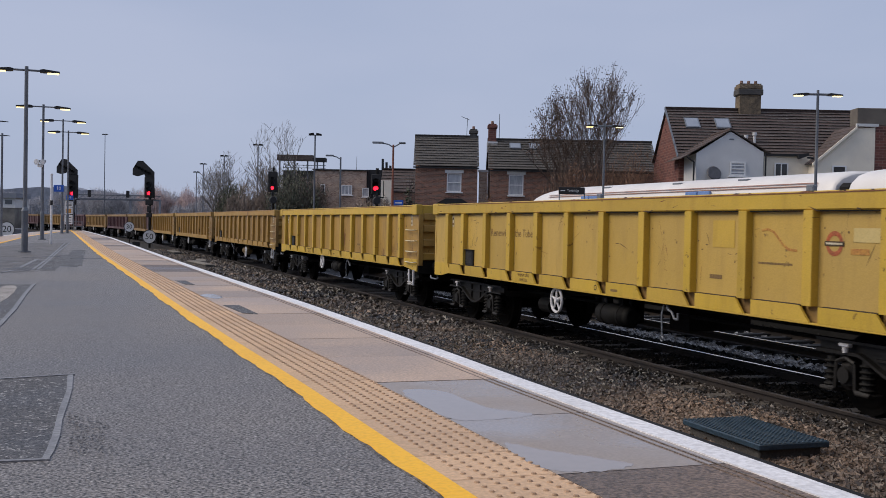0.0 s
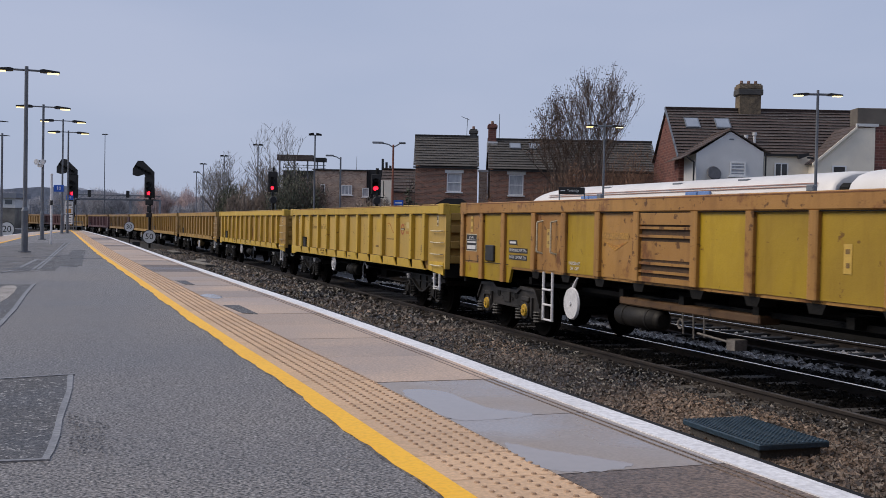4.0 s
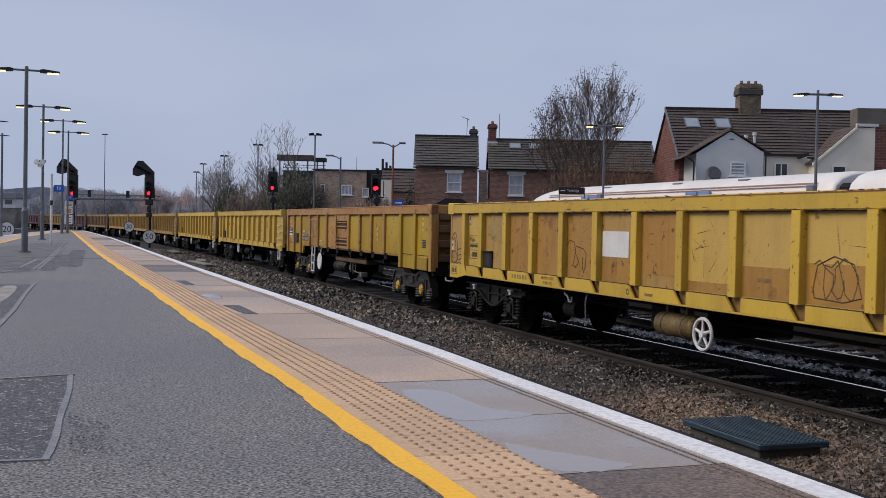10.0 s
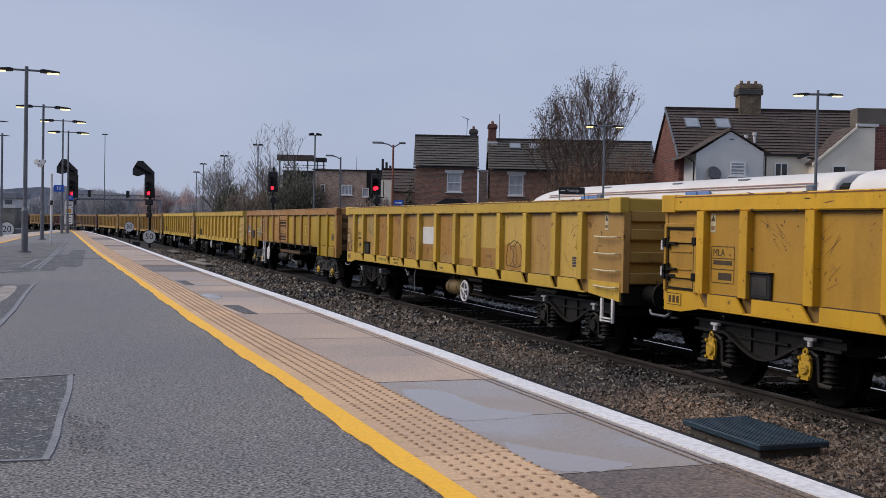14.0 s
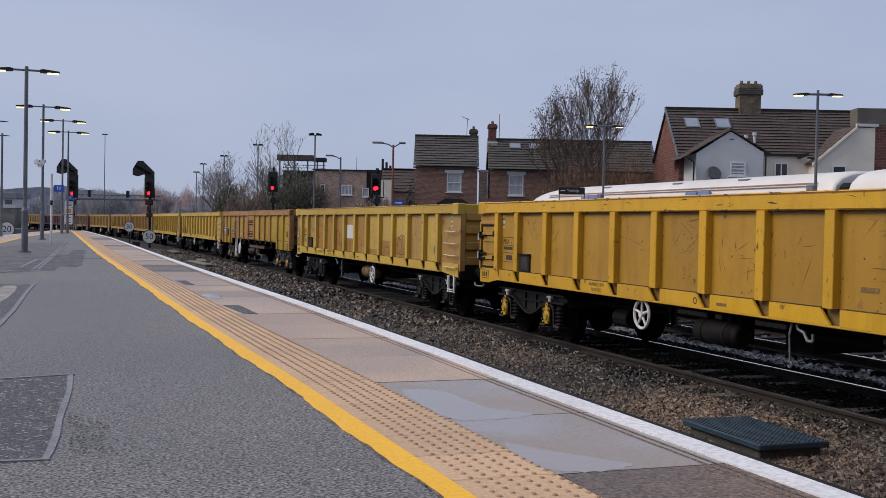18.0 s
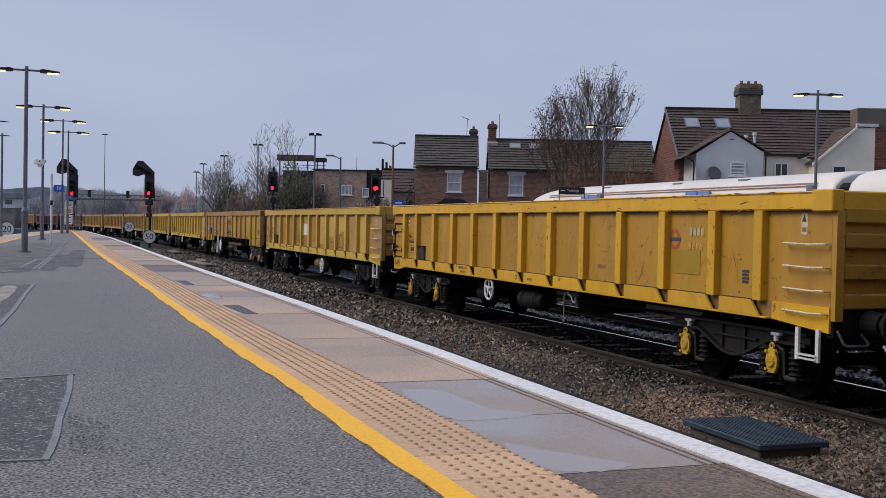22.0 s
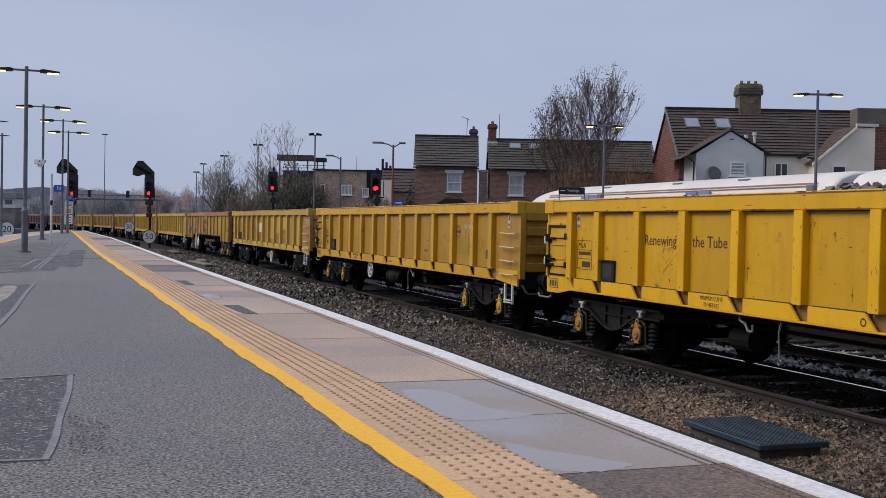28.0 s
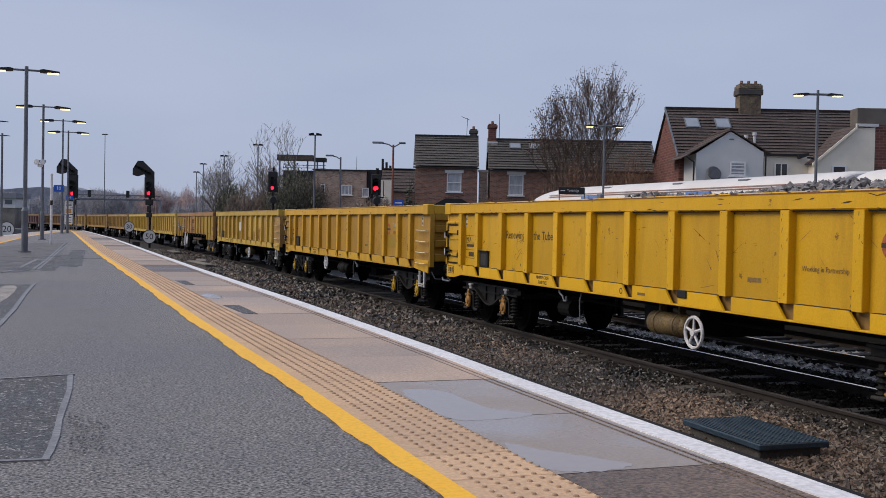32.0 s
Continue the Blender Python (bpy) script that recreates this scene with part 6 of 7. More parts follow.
for z in (0.3, 0.66):
    part("rail", tube(bmesh.new(), (-0.7, 0, z), (0.7, 0, z), 0.025), GALV, t)


def colour_signal(label, right, ahead, foot, red_z, feather=0, w=0.62, h=1.55, scale=1.0):
    """A colour-light signal: post, backboard with hooded lenses, and above it, where it has one, a slanting route indicator."""
    t = thing("railway_signal", label, "signal", site(right, ahead, 0, 0), group="railway signals")
    part("post", tube(bmesh.new(), (0.05, 0.12, foot), (0.05, 0.12, red_z + h), 0.08, seg=12), DARK, t)
    head = part("backboard", boxm(-w / 2, w / 2, 0.0, 0.10, red_z - 0.32, red_z + h - 0.32, 0.03), BLACK, t)
    n = 3
    for i in range(n):
        z = red_z + i * (h - 0.5) / n
        part("hood", tube(bmesh.new(), (0, 0.02, z), (0, -0.28, z), 0.15, 0.15, seg=14, caps=False), BLACK, head)
        part("red_lens" if i == 0 else "dark_lens", tube(bmesh.new(), (0, -0.02, z), (0, -0.05, z), 0.125, seg=14), RED_GLOW if i == 0 else BLACK, head, "lit red lens" if i == 0 else "")
    if feather:
        for z0_, z1_, w_ in ((red_z - 0.85, red_z - 0.45, 0.55), (red_z - 1.35, red_z - 0.92, 0.32), (red_z - 1.75, red_z - 1.40, 0.42)):
            part("lower_unit", boxm(-w_ / 2, w_ / 2, -0.02, 0.1, z0_, z1_, 0.04), BLACK, t)
    part("platform_cage", tube(boxm(-0.4, 0.4, 0.0, 0.5, red_z - 0.48, red_z - 0.44), (0.4, 0.0, red_z - 0.4), (0.4, 0.0, red_z + 0.4), 0.02), DARK, t)
    part("ladder", pipe(pipe(bmesh.new(), [(0.22, 0.3, foot), (0.22, 0.3, red_z + 0.5)], 0.02), [(-0.12, 0.3, foot), (-0.12, 0.3, red_z + 0.5)], 0.02), GALV, t)
    if feather:
        k = red_z + h - 0.32
        bm = bmesh.new()
        prism(bm, ((-0.30, k), (0.34, k), (0.34, k + 0.35), (-0.50, k + 1.15), (-0.86, k + 1.15), (-1.22, k + 0.55), (-1.22, k + 0.1), (-0.85, k + 0.02), (-0.38, k + 0.18)), 0.0, 0.12, "y")
        fe = part("route_indicator", bm, BLACK, t, "black slanting route indicator, unlit")
        for i in range(5):
            f = i / 4
            part("indicator_hood", tube(bmesh.new(), (-0.95 + 0.95 * f, 0.02, k + 0.75 - 0.5 * f), (-0.95 + 0.95 * f, -0.16, k + 0.75 - 0.5 * f), 0.09, seg=10, caps=False), BLACK, fe)
    return t


colour_signal("tall signal showing red, with a slanted route indicator", -28.06, 80.5, DECK, 3.74, 1, 0.82, 1.75)
colour_signal("signal beside the line showing red, with a slanted route indicator", -21.44, 77.5, -0.3, 3.80, 1, 0.72, 1.52)
colour_signal("signal showing red beyond the wagons", -13.3, 82.6, -0.3, 4.53, 0, 0.72, 1.6)
colour_signal("signal showing red beyond the wagons", -3.55, 55.4, -0.3, 3.75, 0, 0.50, 1.05)
for r_, a_, z_, sc in ((-13.2, 82.3, 3.6, 0.30), (-3.5, 55.2, 3.12, 0.22)):
    t = thing("lamp_housing", "round black lamp housing under a signal", "lamp housing", site(r_, a_, 0, z_), group="lamp housings")
    part("housing", tube(bmesh.new(), (0, 0.15, 0), (0.05, -0.15, 0.0), sc, sc * 0.8, seg=16), BLACK, t)
    part("bracket", boxm(-0.05, 0.05, 0, 0.2, 0, sc * 2.5), BLACK, t)


def speed_sign(text, right, ahead, z, r, foot=-0.3):
    t = thing("speed_sign", "round white speed board with black figures and grey rim", "speed sign", site(right, ahead, 0, z), group="speed boards")
    part("disc", tube(bmesh.new(), (0, 0.03, 0), (0, 0, 0), r, seg=28), SIGN_WHITE, t)
    part("rim", torus(bmesh.new(), (0, 0, 0), (0, 1, 0), r, 0.05 * r, 28, 6), BLACK, t)
    part("numeral", words(text, r * 1.25), BLACK, t, at=pose(0, -0.006, 0))
    part("stand", tube(bmesh.new(), (0, 0.06, foot - z), (0, 0.06, r * 0.6), 0.035, seg=8), DARK, t)
    return t


speed_sign("50", -21.25, 77.0, 0.65, 0.48)
speed_sign("30", -23.15, 78.5, 1.33, 0.37)
speed_sign("20", -24.58, 60.0, 1.18, 0.42)

# low things between the platform end and the far line
for r_, a_, w_, h_, mt in ((-21.9, 76.0, 0.5, 0.5, BLACK), (-25.0, 63.0, 0.8, 0.6, SIGN_WHITE), (-22.6, 77.8, 0.9, 0.35, GALV)):
    t = thing("equipment_box", "small lineside equipment box", "equipment box", site(r_, a_, 10, -0.3), group="lineside boxes")
    part("case", boxm(-w_ / 2, w_ / 2, -0.2, 0.2, 0.1, 0.1 + h_, 0.02), mt, t)
    part("plinth", boxm(-w_ / 2 + 0.05, w_ / 2 - 0.05, -0.15, 0.15, 0, 0.1), CONCRETE, t)

# ---- the far platform, its signs, and the white electric train ----
far = thing("far_platform", "far platform behind the wagons, grey asphalt", "platform", kind="structure")
part("asphalt_deck", boxm(14.6, 19.0, -20, 62, 0.48, 0.6), ASPHALT, far)
part("platform_wall", boxm(14.66, 18.94, -20, 61.9, -0.4, 0.479), DARK, far, "black platform wall with its shade put into the colour")
for x in (14.6, 18.9):
    part("white_line", boxm(x + 0.02, x + 0.1, -20, 62, 0.59, 0.606), WHITE_LINE, far)

board = thing("station_sign", "black station name board with a white line of lettering", "sign", site(4.53, 38.0, -4, 3.10))
part("board", boxm(-0.45, 0.45, 0, 0.05, 0, 0.25, 0.01), BLACK, board)
part("lettering", words("Tonbridge", 0.12, 0.42), SIGN_WHITE, board, at=pose(0.06, -0.004, 0.13))
part("small_bar", boxm(-0.38, -0.22, -0.006, 0, 0.11, 0.14), SIGN_WHITE, board)
for x in (-0.42, 0.47):
    part("post", tube(bmesh.new(), (x, 0.06, -2.5), (x, 0.06, 0.25), 0.02), GALV, board)
for y_, z_ in ((31.85, 2.95), (21.15, 2.95)):
    t = thing("equipment_case", "small grey box fixed to a lamp post", "equipment box", pose(16.9, y_, z_), group="lamp post boxes")
    part("case", boxm(-0.07, 0.07, -0.13, 0.13, -0.06, 0.10, 0.02), GALV, t)
t = thing("direction_sign", "small blue sign with white lettering on the far platform", "sign", site(-2.30, 53.9, 0, 2.86))
part("board", boxm(-0.24, 0.24, 0, 0.04, 0, 0.27, 0.006), SIGN_BLUE, t)
part("lettering_bar", boxm(-0.17, 0.17, -0.004, 0, 0.10, 0.17), SIGN_WHITE, t)
part("post", tube(bmesh.new(), (0, 0.05, -2.26), (0, 0.05, 0.1), 0.03), GALV, t)


def carriage(label, y0, length, nose):
    """A white electric carriage on its siding; the nose end is rounded off. y0 is its far end."""
    t = thing("train_carriage", label, "train", pose(21.9, y0, -0.03), group="white electric train")
    half = [(1.38, 1.0), (1.40, 1.9), (1.38, 2.7), (1.35, 3.1), (1.25, 3.36), (1.03, 3.56), (0.68, 3.69), (0.3, 3.745)]
    prof = [(-x, z) for x, z in half] + [(0.0, 3.755)] + half[::-1]
    ys = [(0.0, 0.80, 0.66), (-0.12, 0.87, 0.745), (-0.45, 0.93, 0.83), (-1.0, 0.965, 0.90), (-1.8, 0.99, 0.955), (-3.0, 1.0, 0.99), (-4.2, 1.0, 1.0)] if nose else [(0.0, 0.95, 0.97), (-0.12, 0.99, 0.994), (-0.3, 1.0, 1.0)]
    ys += [(-length * f, 1.0, 1.0) for f in (0.3, 0.6, 0.9)] + [(-length + 0.5, 1.0, 1.0), (-length + 0.12, 0.99, 0.994), (-length, 0.95, 0.97)]
    bm = bmesh.new()
    rings = [[bm.verts.new((x * sx, y, 1.0 + (z - 1.0) * sz)) for x, z in prof] for y, sx, sz in ys]
    for r, q in zip(rings, rings[1:]):
        for i in range(len(r) - 1):
            bm.faces.new((r[i], r[i + 1], q[i + 1], q[i]))
        bm.faces.new((r[-1], r[0], q[0], q[-1]))
    bm.faces.new(rings[0][::-1])
    bm.faces.new(rings[-1])
    bmesh.ops.recalc_face_normals(bm, faces=bm.faces)
    for f in bm.faces:
        f.smooth = len(f.verts) == 4
    part("body", bm, EMU_WHITE, t)
    for z, x in ((3.37, -1.275), (3.29, -1.305), (2.98, -1.368)):
        part("roof_seam", boxm(x - 0.012, x + 0.02, -length + 0.7, -3.0, z, z + 0.025), EMU_LINE, t)
    part("underframe", boxm(-1.2, 1.2, -length + 0.6, -0.8, 0.45, 1.0, 0.03), DARK, t)
    for c in (-3.2, -length + 3.2):
        b = part("bogie", boxm(-1.15, 1.15, c - 1.7, c + 1.7, 0.30, 0.62, 0.05), BOGIE, t)
        for d in (-1.3, 1.3):
            part("wheelset", kit("wheelset", wheelset_shape), TYRE, b, at=pose(0, c + d, 0.45))
    for y in [-(2.6 + 2.35 * i) for i in range(8)]:
        w = part("window", boxm(-1.415, -1.36, y - 1.0, y - 0.05, 1.75, 2.62, 0.02), GLASS, t)
    for y in (-6.3, -14.3):
        for k in (0, 1):
            part("door", boxm(-1.42, -1.33, y - 0.75 - 0.78 * k, y - 0.06 - 0.78 * k, 1.1, 3.27, 0.02), EMU_BLUE, t, "blue sliding door leaf")
    for y in (-4.8, -7.6, -12.9, -16.9):
        part("roof_vent", boxm(-0.98, -0.60, y - 0.45, y + 0.1, 3.56, 3.645, 0.02), GALV, t)
    return t


carriage("white electric train carriage with a rounded cab end", 46.7, 21.85, True)
carriage("white electric train carriage behind the leading one", 24.28, 20.0, False)
part("gangway_bellows", boxm(-1.18, 1.18, -22.45, -21.84, 1.2, 3.36, 0.12), DARK, bpy.data.objects["train_carriage"], "dark corridor bellows")


# ---- houses ----
def roof_slope(parent, x0, x1, y0, z0, y1, z1, courses, material, sx0=0.0, sx1=0.0):
    """One pitched face, laid in overlapping courses from the eaves (y0, z0) to the ridge (y1, z1). sx: how far the ends draw in at the top."""
    for i in range(courses):
        a, b = i / courses, (i + 1.25) / courses
        ya, za, yb, zb = y0 + (y1 - y0) * a, z0 + (z1 - z0) * a, y0 + (y1 - y0) * b, z0 + (z1 - z0) * b
        bm = bmesh.new()
        xa0, xa1, xb0, xb1 = x0 + sx0 * a, x1 - sx1 * a, x0 + sx0 * min(1, b), x1 - sx1 * min(1, b)
        lo = [(xa0, ya, za + 0.105), (xa1, ya, za + 0.105), (xb1, yb, zb + 0.012), (xb0, yb, zb + 0.012)]
        v = [bm.verts.new(p) for p in lo] + [bm.verts.new((p[0], p[1], p[2] - 0.035)) for p in lo]
        for q in ((0, 1, 2, 3), (7, 6, 5, 4), (0, 4, 5, 1), (1, 5, 6, 2), (2, 6, 7, 3), (3, 7, 4, 0)):
            bm.faces.new([v[k] for k in q])
        part("tile_course", bm, material, parent)
        if i:
            edge_ = bmesh.new()
            d = -0.012 if y1 > y0 else 0.012
            v = [edge_.verts.new(p) for p in ((xa0, ya + d, za + 0.106), (xa1, ya + d, za + 0.106), (xa1, ya + d, za + 0.082), (xa0, ya + d, za + 0.082), (xa0, ya - 2 * d, za + 0.109), (xa1, ya - 2 * d, za + 0.109))]
            edge_.faces.new((v[3], v[2], v[1], v[0]))
            edge_.faces.new((v[0], v[1], v[5], v[4]))
            part("course_edge", edge_, ROOF_EDGE, parent)


def window(parent, x0, x1, z0, z1, y, bars_=1, blind=True, lintel=True, upright=0, proud=False):
    """A framed window: glass set back in its opening, or, proud, a shallow frame fixed to the wall's face."""
    f, k = 0.07, -0.05 if proud else 0.06
    w = part("window", boxm(x0, x1, y + k + 0.01, y + k + 0.04, z0, z1), CURTAINED if blind else GLASS, parent)
    for a, b, c, d in ((x0, x0 + f, z0, z1), (x1 - f, x1, z0, z1), (x0 + f, x1 - f, z0, z0 + f), (x0 + f, x1 - f, z1 - f, z1)):
        part("frame_bar", boxm(a, b, y + k - 0.045, y + k + 0.01, c, d), FRAME_WHITE, w)
    for i in range(bars_):
        z = z0 + (z1 - z0) * (i + 1) / (bars_ + 1)
        part("glazing_bar", boxm(x0 + f, x1 - f, y + k - 0.03, y + k + 0.008, z - 0.03, z + 0.03), FRAME_WHITE, w)
    for i in range(upright):
        x = x0 + (x1 - x0) * (i + 1) / (upright + 1)
        part("glazing_bar", boxm(x - 0.03, x + 0.03, y + k - 0.032, y + k + 0.008, z0 + f, z1 - f), FRAME_WHITE, w)
    part("sill", boxm(x0 - 0.1, x1 + 0.1, y - 0.14, y - 0.002, z0 - 0.10, z0 - 0.01, 0.01), FRAME_WHITE, w)
    if lintel:
        part("lintel", boxm(x0 - 0.14, x1 + 0.14, y - 0.06, y - 0.002, z1 + 0.01, z1 + 0.24, 0.01), FRAME_WHITE, w)
    return w


def chimney(parent, x0, x1, y0, y1, z0, z1, material, pots=2):
    c = part("chimney", boxm(x0, x1, y0, y1, z0, z1), material, parent)
    part("chimney_cap", boxm(x0 - 0.07, x1 + 0.07, y0 - 0.07, y1 + 0.07, z1 - 0.32, z1 - 0.10, 0.02), material, c)
    for i in range(pots):
        x = x0 + (x1 - x0) * (i + 0.5) / pots
        part("chimney_pot", tube(bmesh.new(), (x, (y0 + y1) / 2, z1), (x, (y0 + y1) / 2, z1 + 0.22), 0.11, 0.09, seg=12), BRICK, c)
    return c


def gabled(t, x0, x1, depth, eave, ridge, wall, base=-0.4, holes=()):
    """Walls of a house whose ridge runs across: front, back and two gable ends."""
    bm, x = bmesh.new(), x0
    for a, b, c, d in sorted(holes):
        box(bm, x, a, 0, 0.25, base, eave)
        box(bm, a, b, 0, 0.25, base, c)
        box(bm, a, b, 0, 0.25, d, eave)
        x = b
    part("front_wall", box(bm, x, x1, 0, 0.25, base, eave), wall, t)
    part("back_wall", boxm(x0, x1, depth - 0.25, depth, base, eave), wall, t)
    for x in (x0, x1 - 0.25):
        part("gable_wall", prism(bmesh.new(), ((0.251, base), (depth - 0.251, base), (depth - 0.251, eave), (depth / 2, ridge - 0.05), (0.251, eave)), x, x + 0.25, "x"), wall, t)


# small brick house
h1 = thing("brick_house", "small dark-brick terraced house with a grey-brown tiled roof", "house", site(0, 75), group="houses behind the station")
gabled(h1, -2.05, 2.32, 5.6, 6.0, 8.33, BRICK, holes=((0.17, 1.20, 4.28, 5.58),))
roof_slope(h1, -2.2, 2.42, -0.2, 6.0, 2.8, 8.36, 12, ROOF)
roof_slope(h1, -2.2, 2.42, 5.8, 6.0, 2.8, 8.36, 5, ROOF)
part("gutter", boxm(-2.2, 2.42, -0.30, -0.2, 5.90, 6.0), BLACK, h1)
part("ridge_tiles", tube(bmesh.new(), (-2.2, 2.8, 8.4), (2.42, 2.8, 8.4), 0.1, seg=8), ROOF, h1)
window(h1, 0.17, 1.20, 4.28, 5.58, 0, 1)
chimney(h1, 1.80, 2.32, 2.6, 3.2, 7.8, 8.95, DARK_CONCRETE, 1)
part("aerial", pipe(pipe(bmesh.new(), [(1.55, 2.7, 8.3), (1.6, 2.7, 9.75)], 0.02), [(1.15, 2.7, 9.85), (1.75, 2.7, 9.6)], 0.02), BLACK, h1)
part("back_porch", prism(bmesh.new(), ((-0.9, -0.4), (2.0, -0.4), (2.0, 3.25), (1.2, 3.75), (0.1, 3.75), (-0.9, 3.2)), -2.2, -0.02, "y"), BLACK, h1, "dark lean-to roof")

# longer house
h2 = thing("brick_house", "dark-brick terraced house with skylights and a tiled roof", "house", site(0, 75, -0.6), group="houses behind the station")
gabled(h2, 3.2, 14.9, 5.6, 5.85, 8.15, BRICK, holes=((4.52, 5.56, 4.12, 5.56), (9.0, 10.0, 4.2, 5.5)))
roof_slope(h2, 3.05, 15.0, -0.2, 5.88, 2.8, 8.2, 12, ROOF)
roof_slope(h2, 3.05, 15.0, 5.8, 5.88, 2.8, 8.2, 5, ROOF)
part("gutter", boxm(3.05, 15.0, -0.30, -0.2, 5.78, 5.88), BLACK, h2)
part("ridge_tiles", tube(bmesh.new(), (3.05, 2.8, 8.24), (15.0, 2.8, 8.24), 0.1, seg=8), ROOF, h2)
window(h2, 4.52, 5.56, 4.12, 5.56, 0, 1)
window(h2, 9.0, 10.0, 4.2, 5.5, 0, 1)
ch = chimney(h2, 3.1, 3.68, 2.5, 3.2, 8.05, 9.35, BRICK_RED, 1)
part("chimney_base", boxm(3.02, 3.78, 2.3, 3.3, 7.3, 8.05), RENDER, ch)
part("aerial", pipe(bmesh.new(), [(3.9, 2.8, 8.1), (3.9, 2.8, 10.1)], 0.02), BLACK, h2)


def skylight(parent, x0, x1, slope, f0, f1):
    """A skylight lying on a roof face; slope is (y0, z0, y1, z1)."""
    y0, z0, y1, z1 = slope
    n = Vector((0, -(z1 - z0), (y1 - y0))).normalized()
    def at(x, f, up):
        return Vector((x, y0 + (y1 - y0) * f, z0 + (z1 - z0) * f)) + n * up
    for nm, grow, lo, hi, mt in (("skylight_frame", 0.0, 0.0, 0.13, GALV), ("skylight_pane", 0.07, 0.10, 0.14, SKYLIGHT)):
        gf = grow / math.hypot(y1 - y0, z1 - z0)
        bm = bmesh.new()
        q = [(x0 + grow, f0 + gf), (x1 - grow, f0 + gf), (x1 - grow, f1 - gf), (x0 + grow, f1 - gf)]
        v = [bm.verts.new(at(x, f, u)) for u in (lo, hi) for x, f in q]
        for k in ((3, 2, 1, 0), (4, 5, 6, 7), (0, 1, 5, 4), (1, 2, 6, 5), (2, 3, 7, 6), (3, 0, 4, 7)):
            bm.faces.new([v[i] for i in k])
        part(nm, bm, mt, parent)


S2 = (-0.2, 5.88, 2.8, 8.2)
skylight(h2, 4.62, 5.45, S2, 0.68, 0.86)
skylight(h2, 6.02, 6.82, S2, 0.68, 0.86)

link = thing("garden_wall", "low brick link wall between two houses", "wall", site(2.75, 75.6))
part("wall", boxm(-0.3, 0.3, 0, 0.3, -0.4, 5.75), STOCK_BRICK, link)
part("coping", boxm(-0.36, 0.36, -0.05, 0.35, 5.75, 5.9), RENDER, link)

# large house with pale cross gables
h3 = thing("rendered_house", "large house with pale rendered gables and a red-brown tiled roof", "house", site(0, 62), group="houses behind the station")
gabled(h3, 13.6, 29.0, 7.4, 6.2, 9.30, BRICK_RED)
roof_slope(h3, 13.5, 25.2, -0.25, 6.15, 3.7, 9.32, 16, ROOF_WARM)
roof_slope(h3, 13.5, 29.0, 7.65, 6.15, 3.7, 9.32, 6, ROOF_WARM)
part("ridge_tiles", tube(bmesh.new(), (13.5, 3.7, 9.38), (25.6, 3.7, 9.38), 0.11, seg=8), ROOF_WARM, h3)
bm = bmesh.new()
for y0_, y1_ in ((-0.25, 3.7),):
    prism(bm, ((y0_, 6.05), (y0_, 6.22), (y1_, 9.45), (y1_, 9.28)), 13.44, 13.52, "x")
part("verge", bm, GALV, h3, "pale mortared verge")
ch = chimney(h3, 17.95, 19.25, 3.3, 4.3, 8.6, 10.95, mat("sooty_yellow_brick", (0.20, 0.15, 0.095), (0.10, 0.078, 0.055), 2.5, 0.85, 0.5, 0, 14, grain=0.45), 3)
part("sooty_corbel", boxm(17.84, 19.36, 3.2, 4.4, 10.25, 10.62, 0.04), DARK_CONCRETE, ch)
for x_, z_ in ((17.75, 7.55), (18.25, 7.7)):
    part("vent_pipe", tube(tube(bmesh.new(), (x_, 1.0, z_ - 0.6), (x_, 1.0, z_), 0.09, seg=10), (x_, 1.0, z_ - 0.12), (x_, 1.0, z_ + 0.05), 0.13, seg=10), RENDER, h3, "white roof vent")
S3 = (-0.25, 6.15, 3.7, 9.34)
skylight(h3, 14.42, 15.30, S3, 0.58, 0.78)
skylight(h3, 16.25, 17.15, S3, 0.58, 0.78)
g1 = part("cross_wing", prism(bmesh.new(), ((13.9, -0.4), (17.62, -0.4), (17.62, 6.30), (15.76, 7.42), (13.9, 6.18)), -3.0, 0.3, "y"), RENDER, h3, "pale grey rendered gable")
for xa, za, xb, zb in ((13.05, 5.86, 15.76, 7.50), (18.0, 6.22, 15.76, 7.50)):
    for i in range(6):
        a, b = i / 6, (i + 1.2) / 6
        bm = bmesh.new()
        p = [(xa + (xb - xa) * a, za + (zb - za) * a + 0.05), (xa + (xb - xa) * b, za + (zb - za) * b + 0.01), (xa + (xb - xa) * b, za + (zb - za) * b - 0.04), (xa + (xb - xa) * a, za + (zb - za) * a)]
        prism(bm, p, -3.12, 1.2, "y")
        part("tile_course", bm, ROOF_WARM, h3)
part("ridge_tiles", tube(bmesh.new(), (15.76, -3.1, 7.55), (15.76, 1.2, 7.55), 0.08, seg=8), ROOF_WARM, h3)
window(h3, 15.77, 16.62, 4.98, 5.72, -3.0, 3, True, False, proud=True)
part("air_brick", boxm(15.7, 15.95, -3.02, -3.0, 6.95, 7.02), GALV, h3)
part("downpipe", pipe(bmesh.new(), [(13.35, -3.1, 5.95), (13.75, -3.1, 5.7), (13.75, -3.1, -0.4)], 0.05), BLACK, h3)
part("downpipe", pipe(bmesh.new(), [(17.72, -3.05, 6.25), (17.72, -3.05, -0.4)], 0.05), BLACK, h3)
dish = part("satellite_dish", tube(tube(bmesh.new(), (14.85, -3.25, 5.08), (14.86, -3.3, 5.1), 0.42, 0.38, seg=20), (14.85, -3.0, 4.9), (14.85, -3.25, 5.05), 0.03, seg=6), mat("dark_grey_dish", (0.10, 0.10, 0.11), (0.07, 0.07, 0.08), 4, 0.6), h3, "dark grey satellite dish")
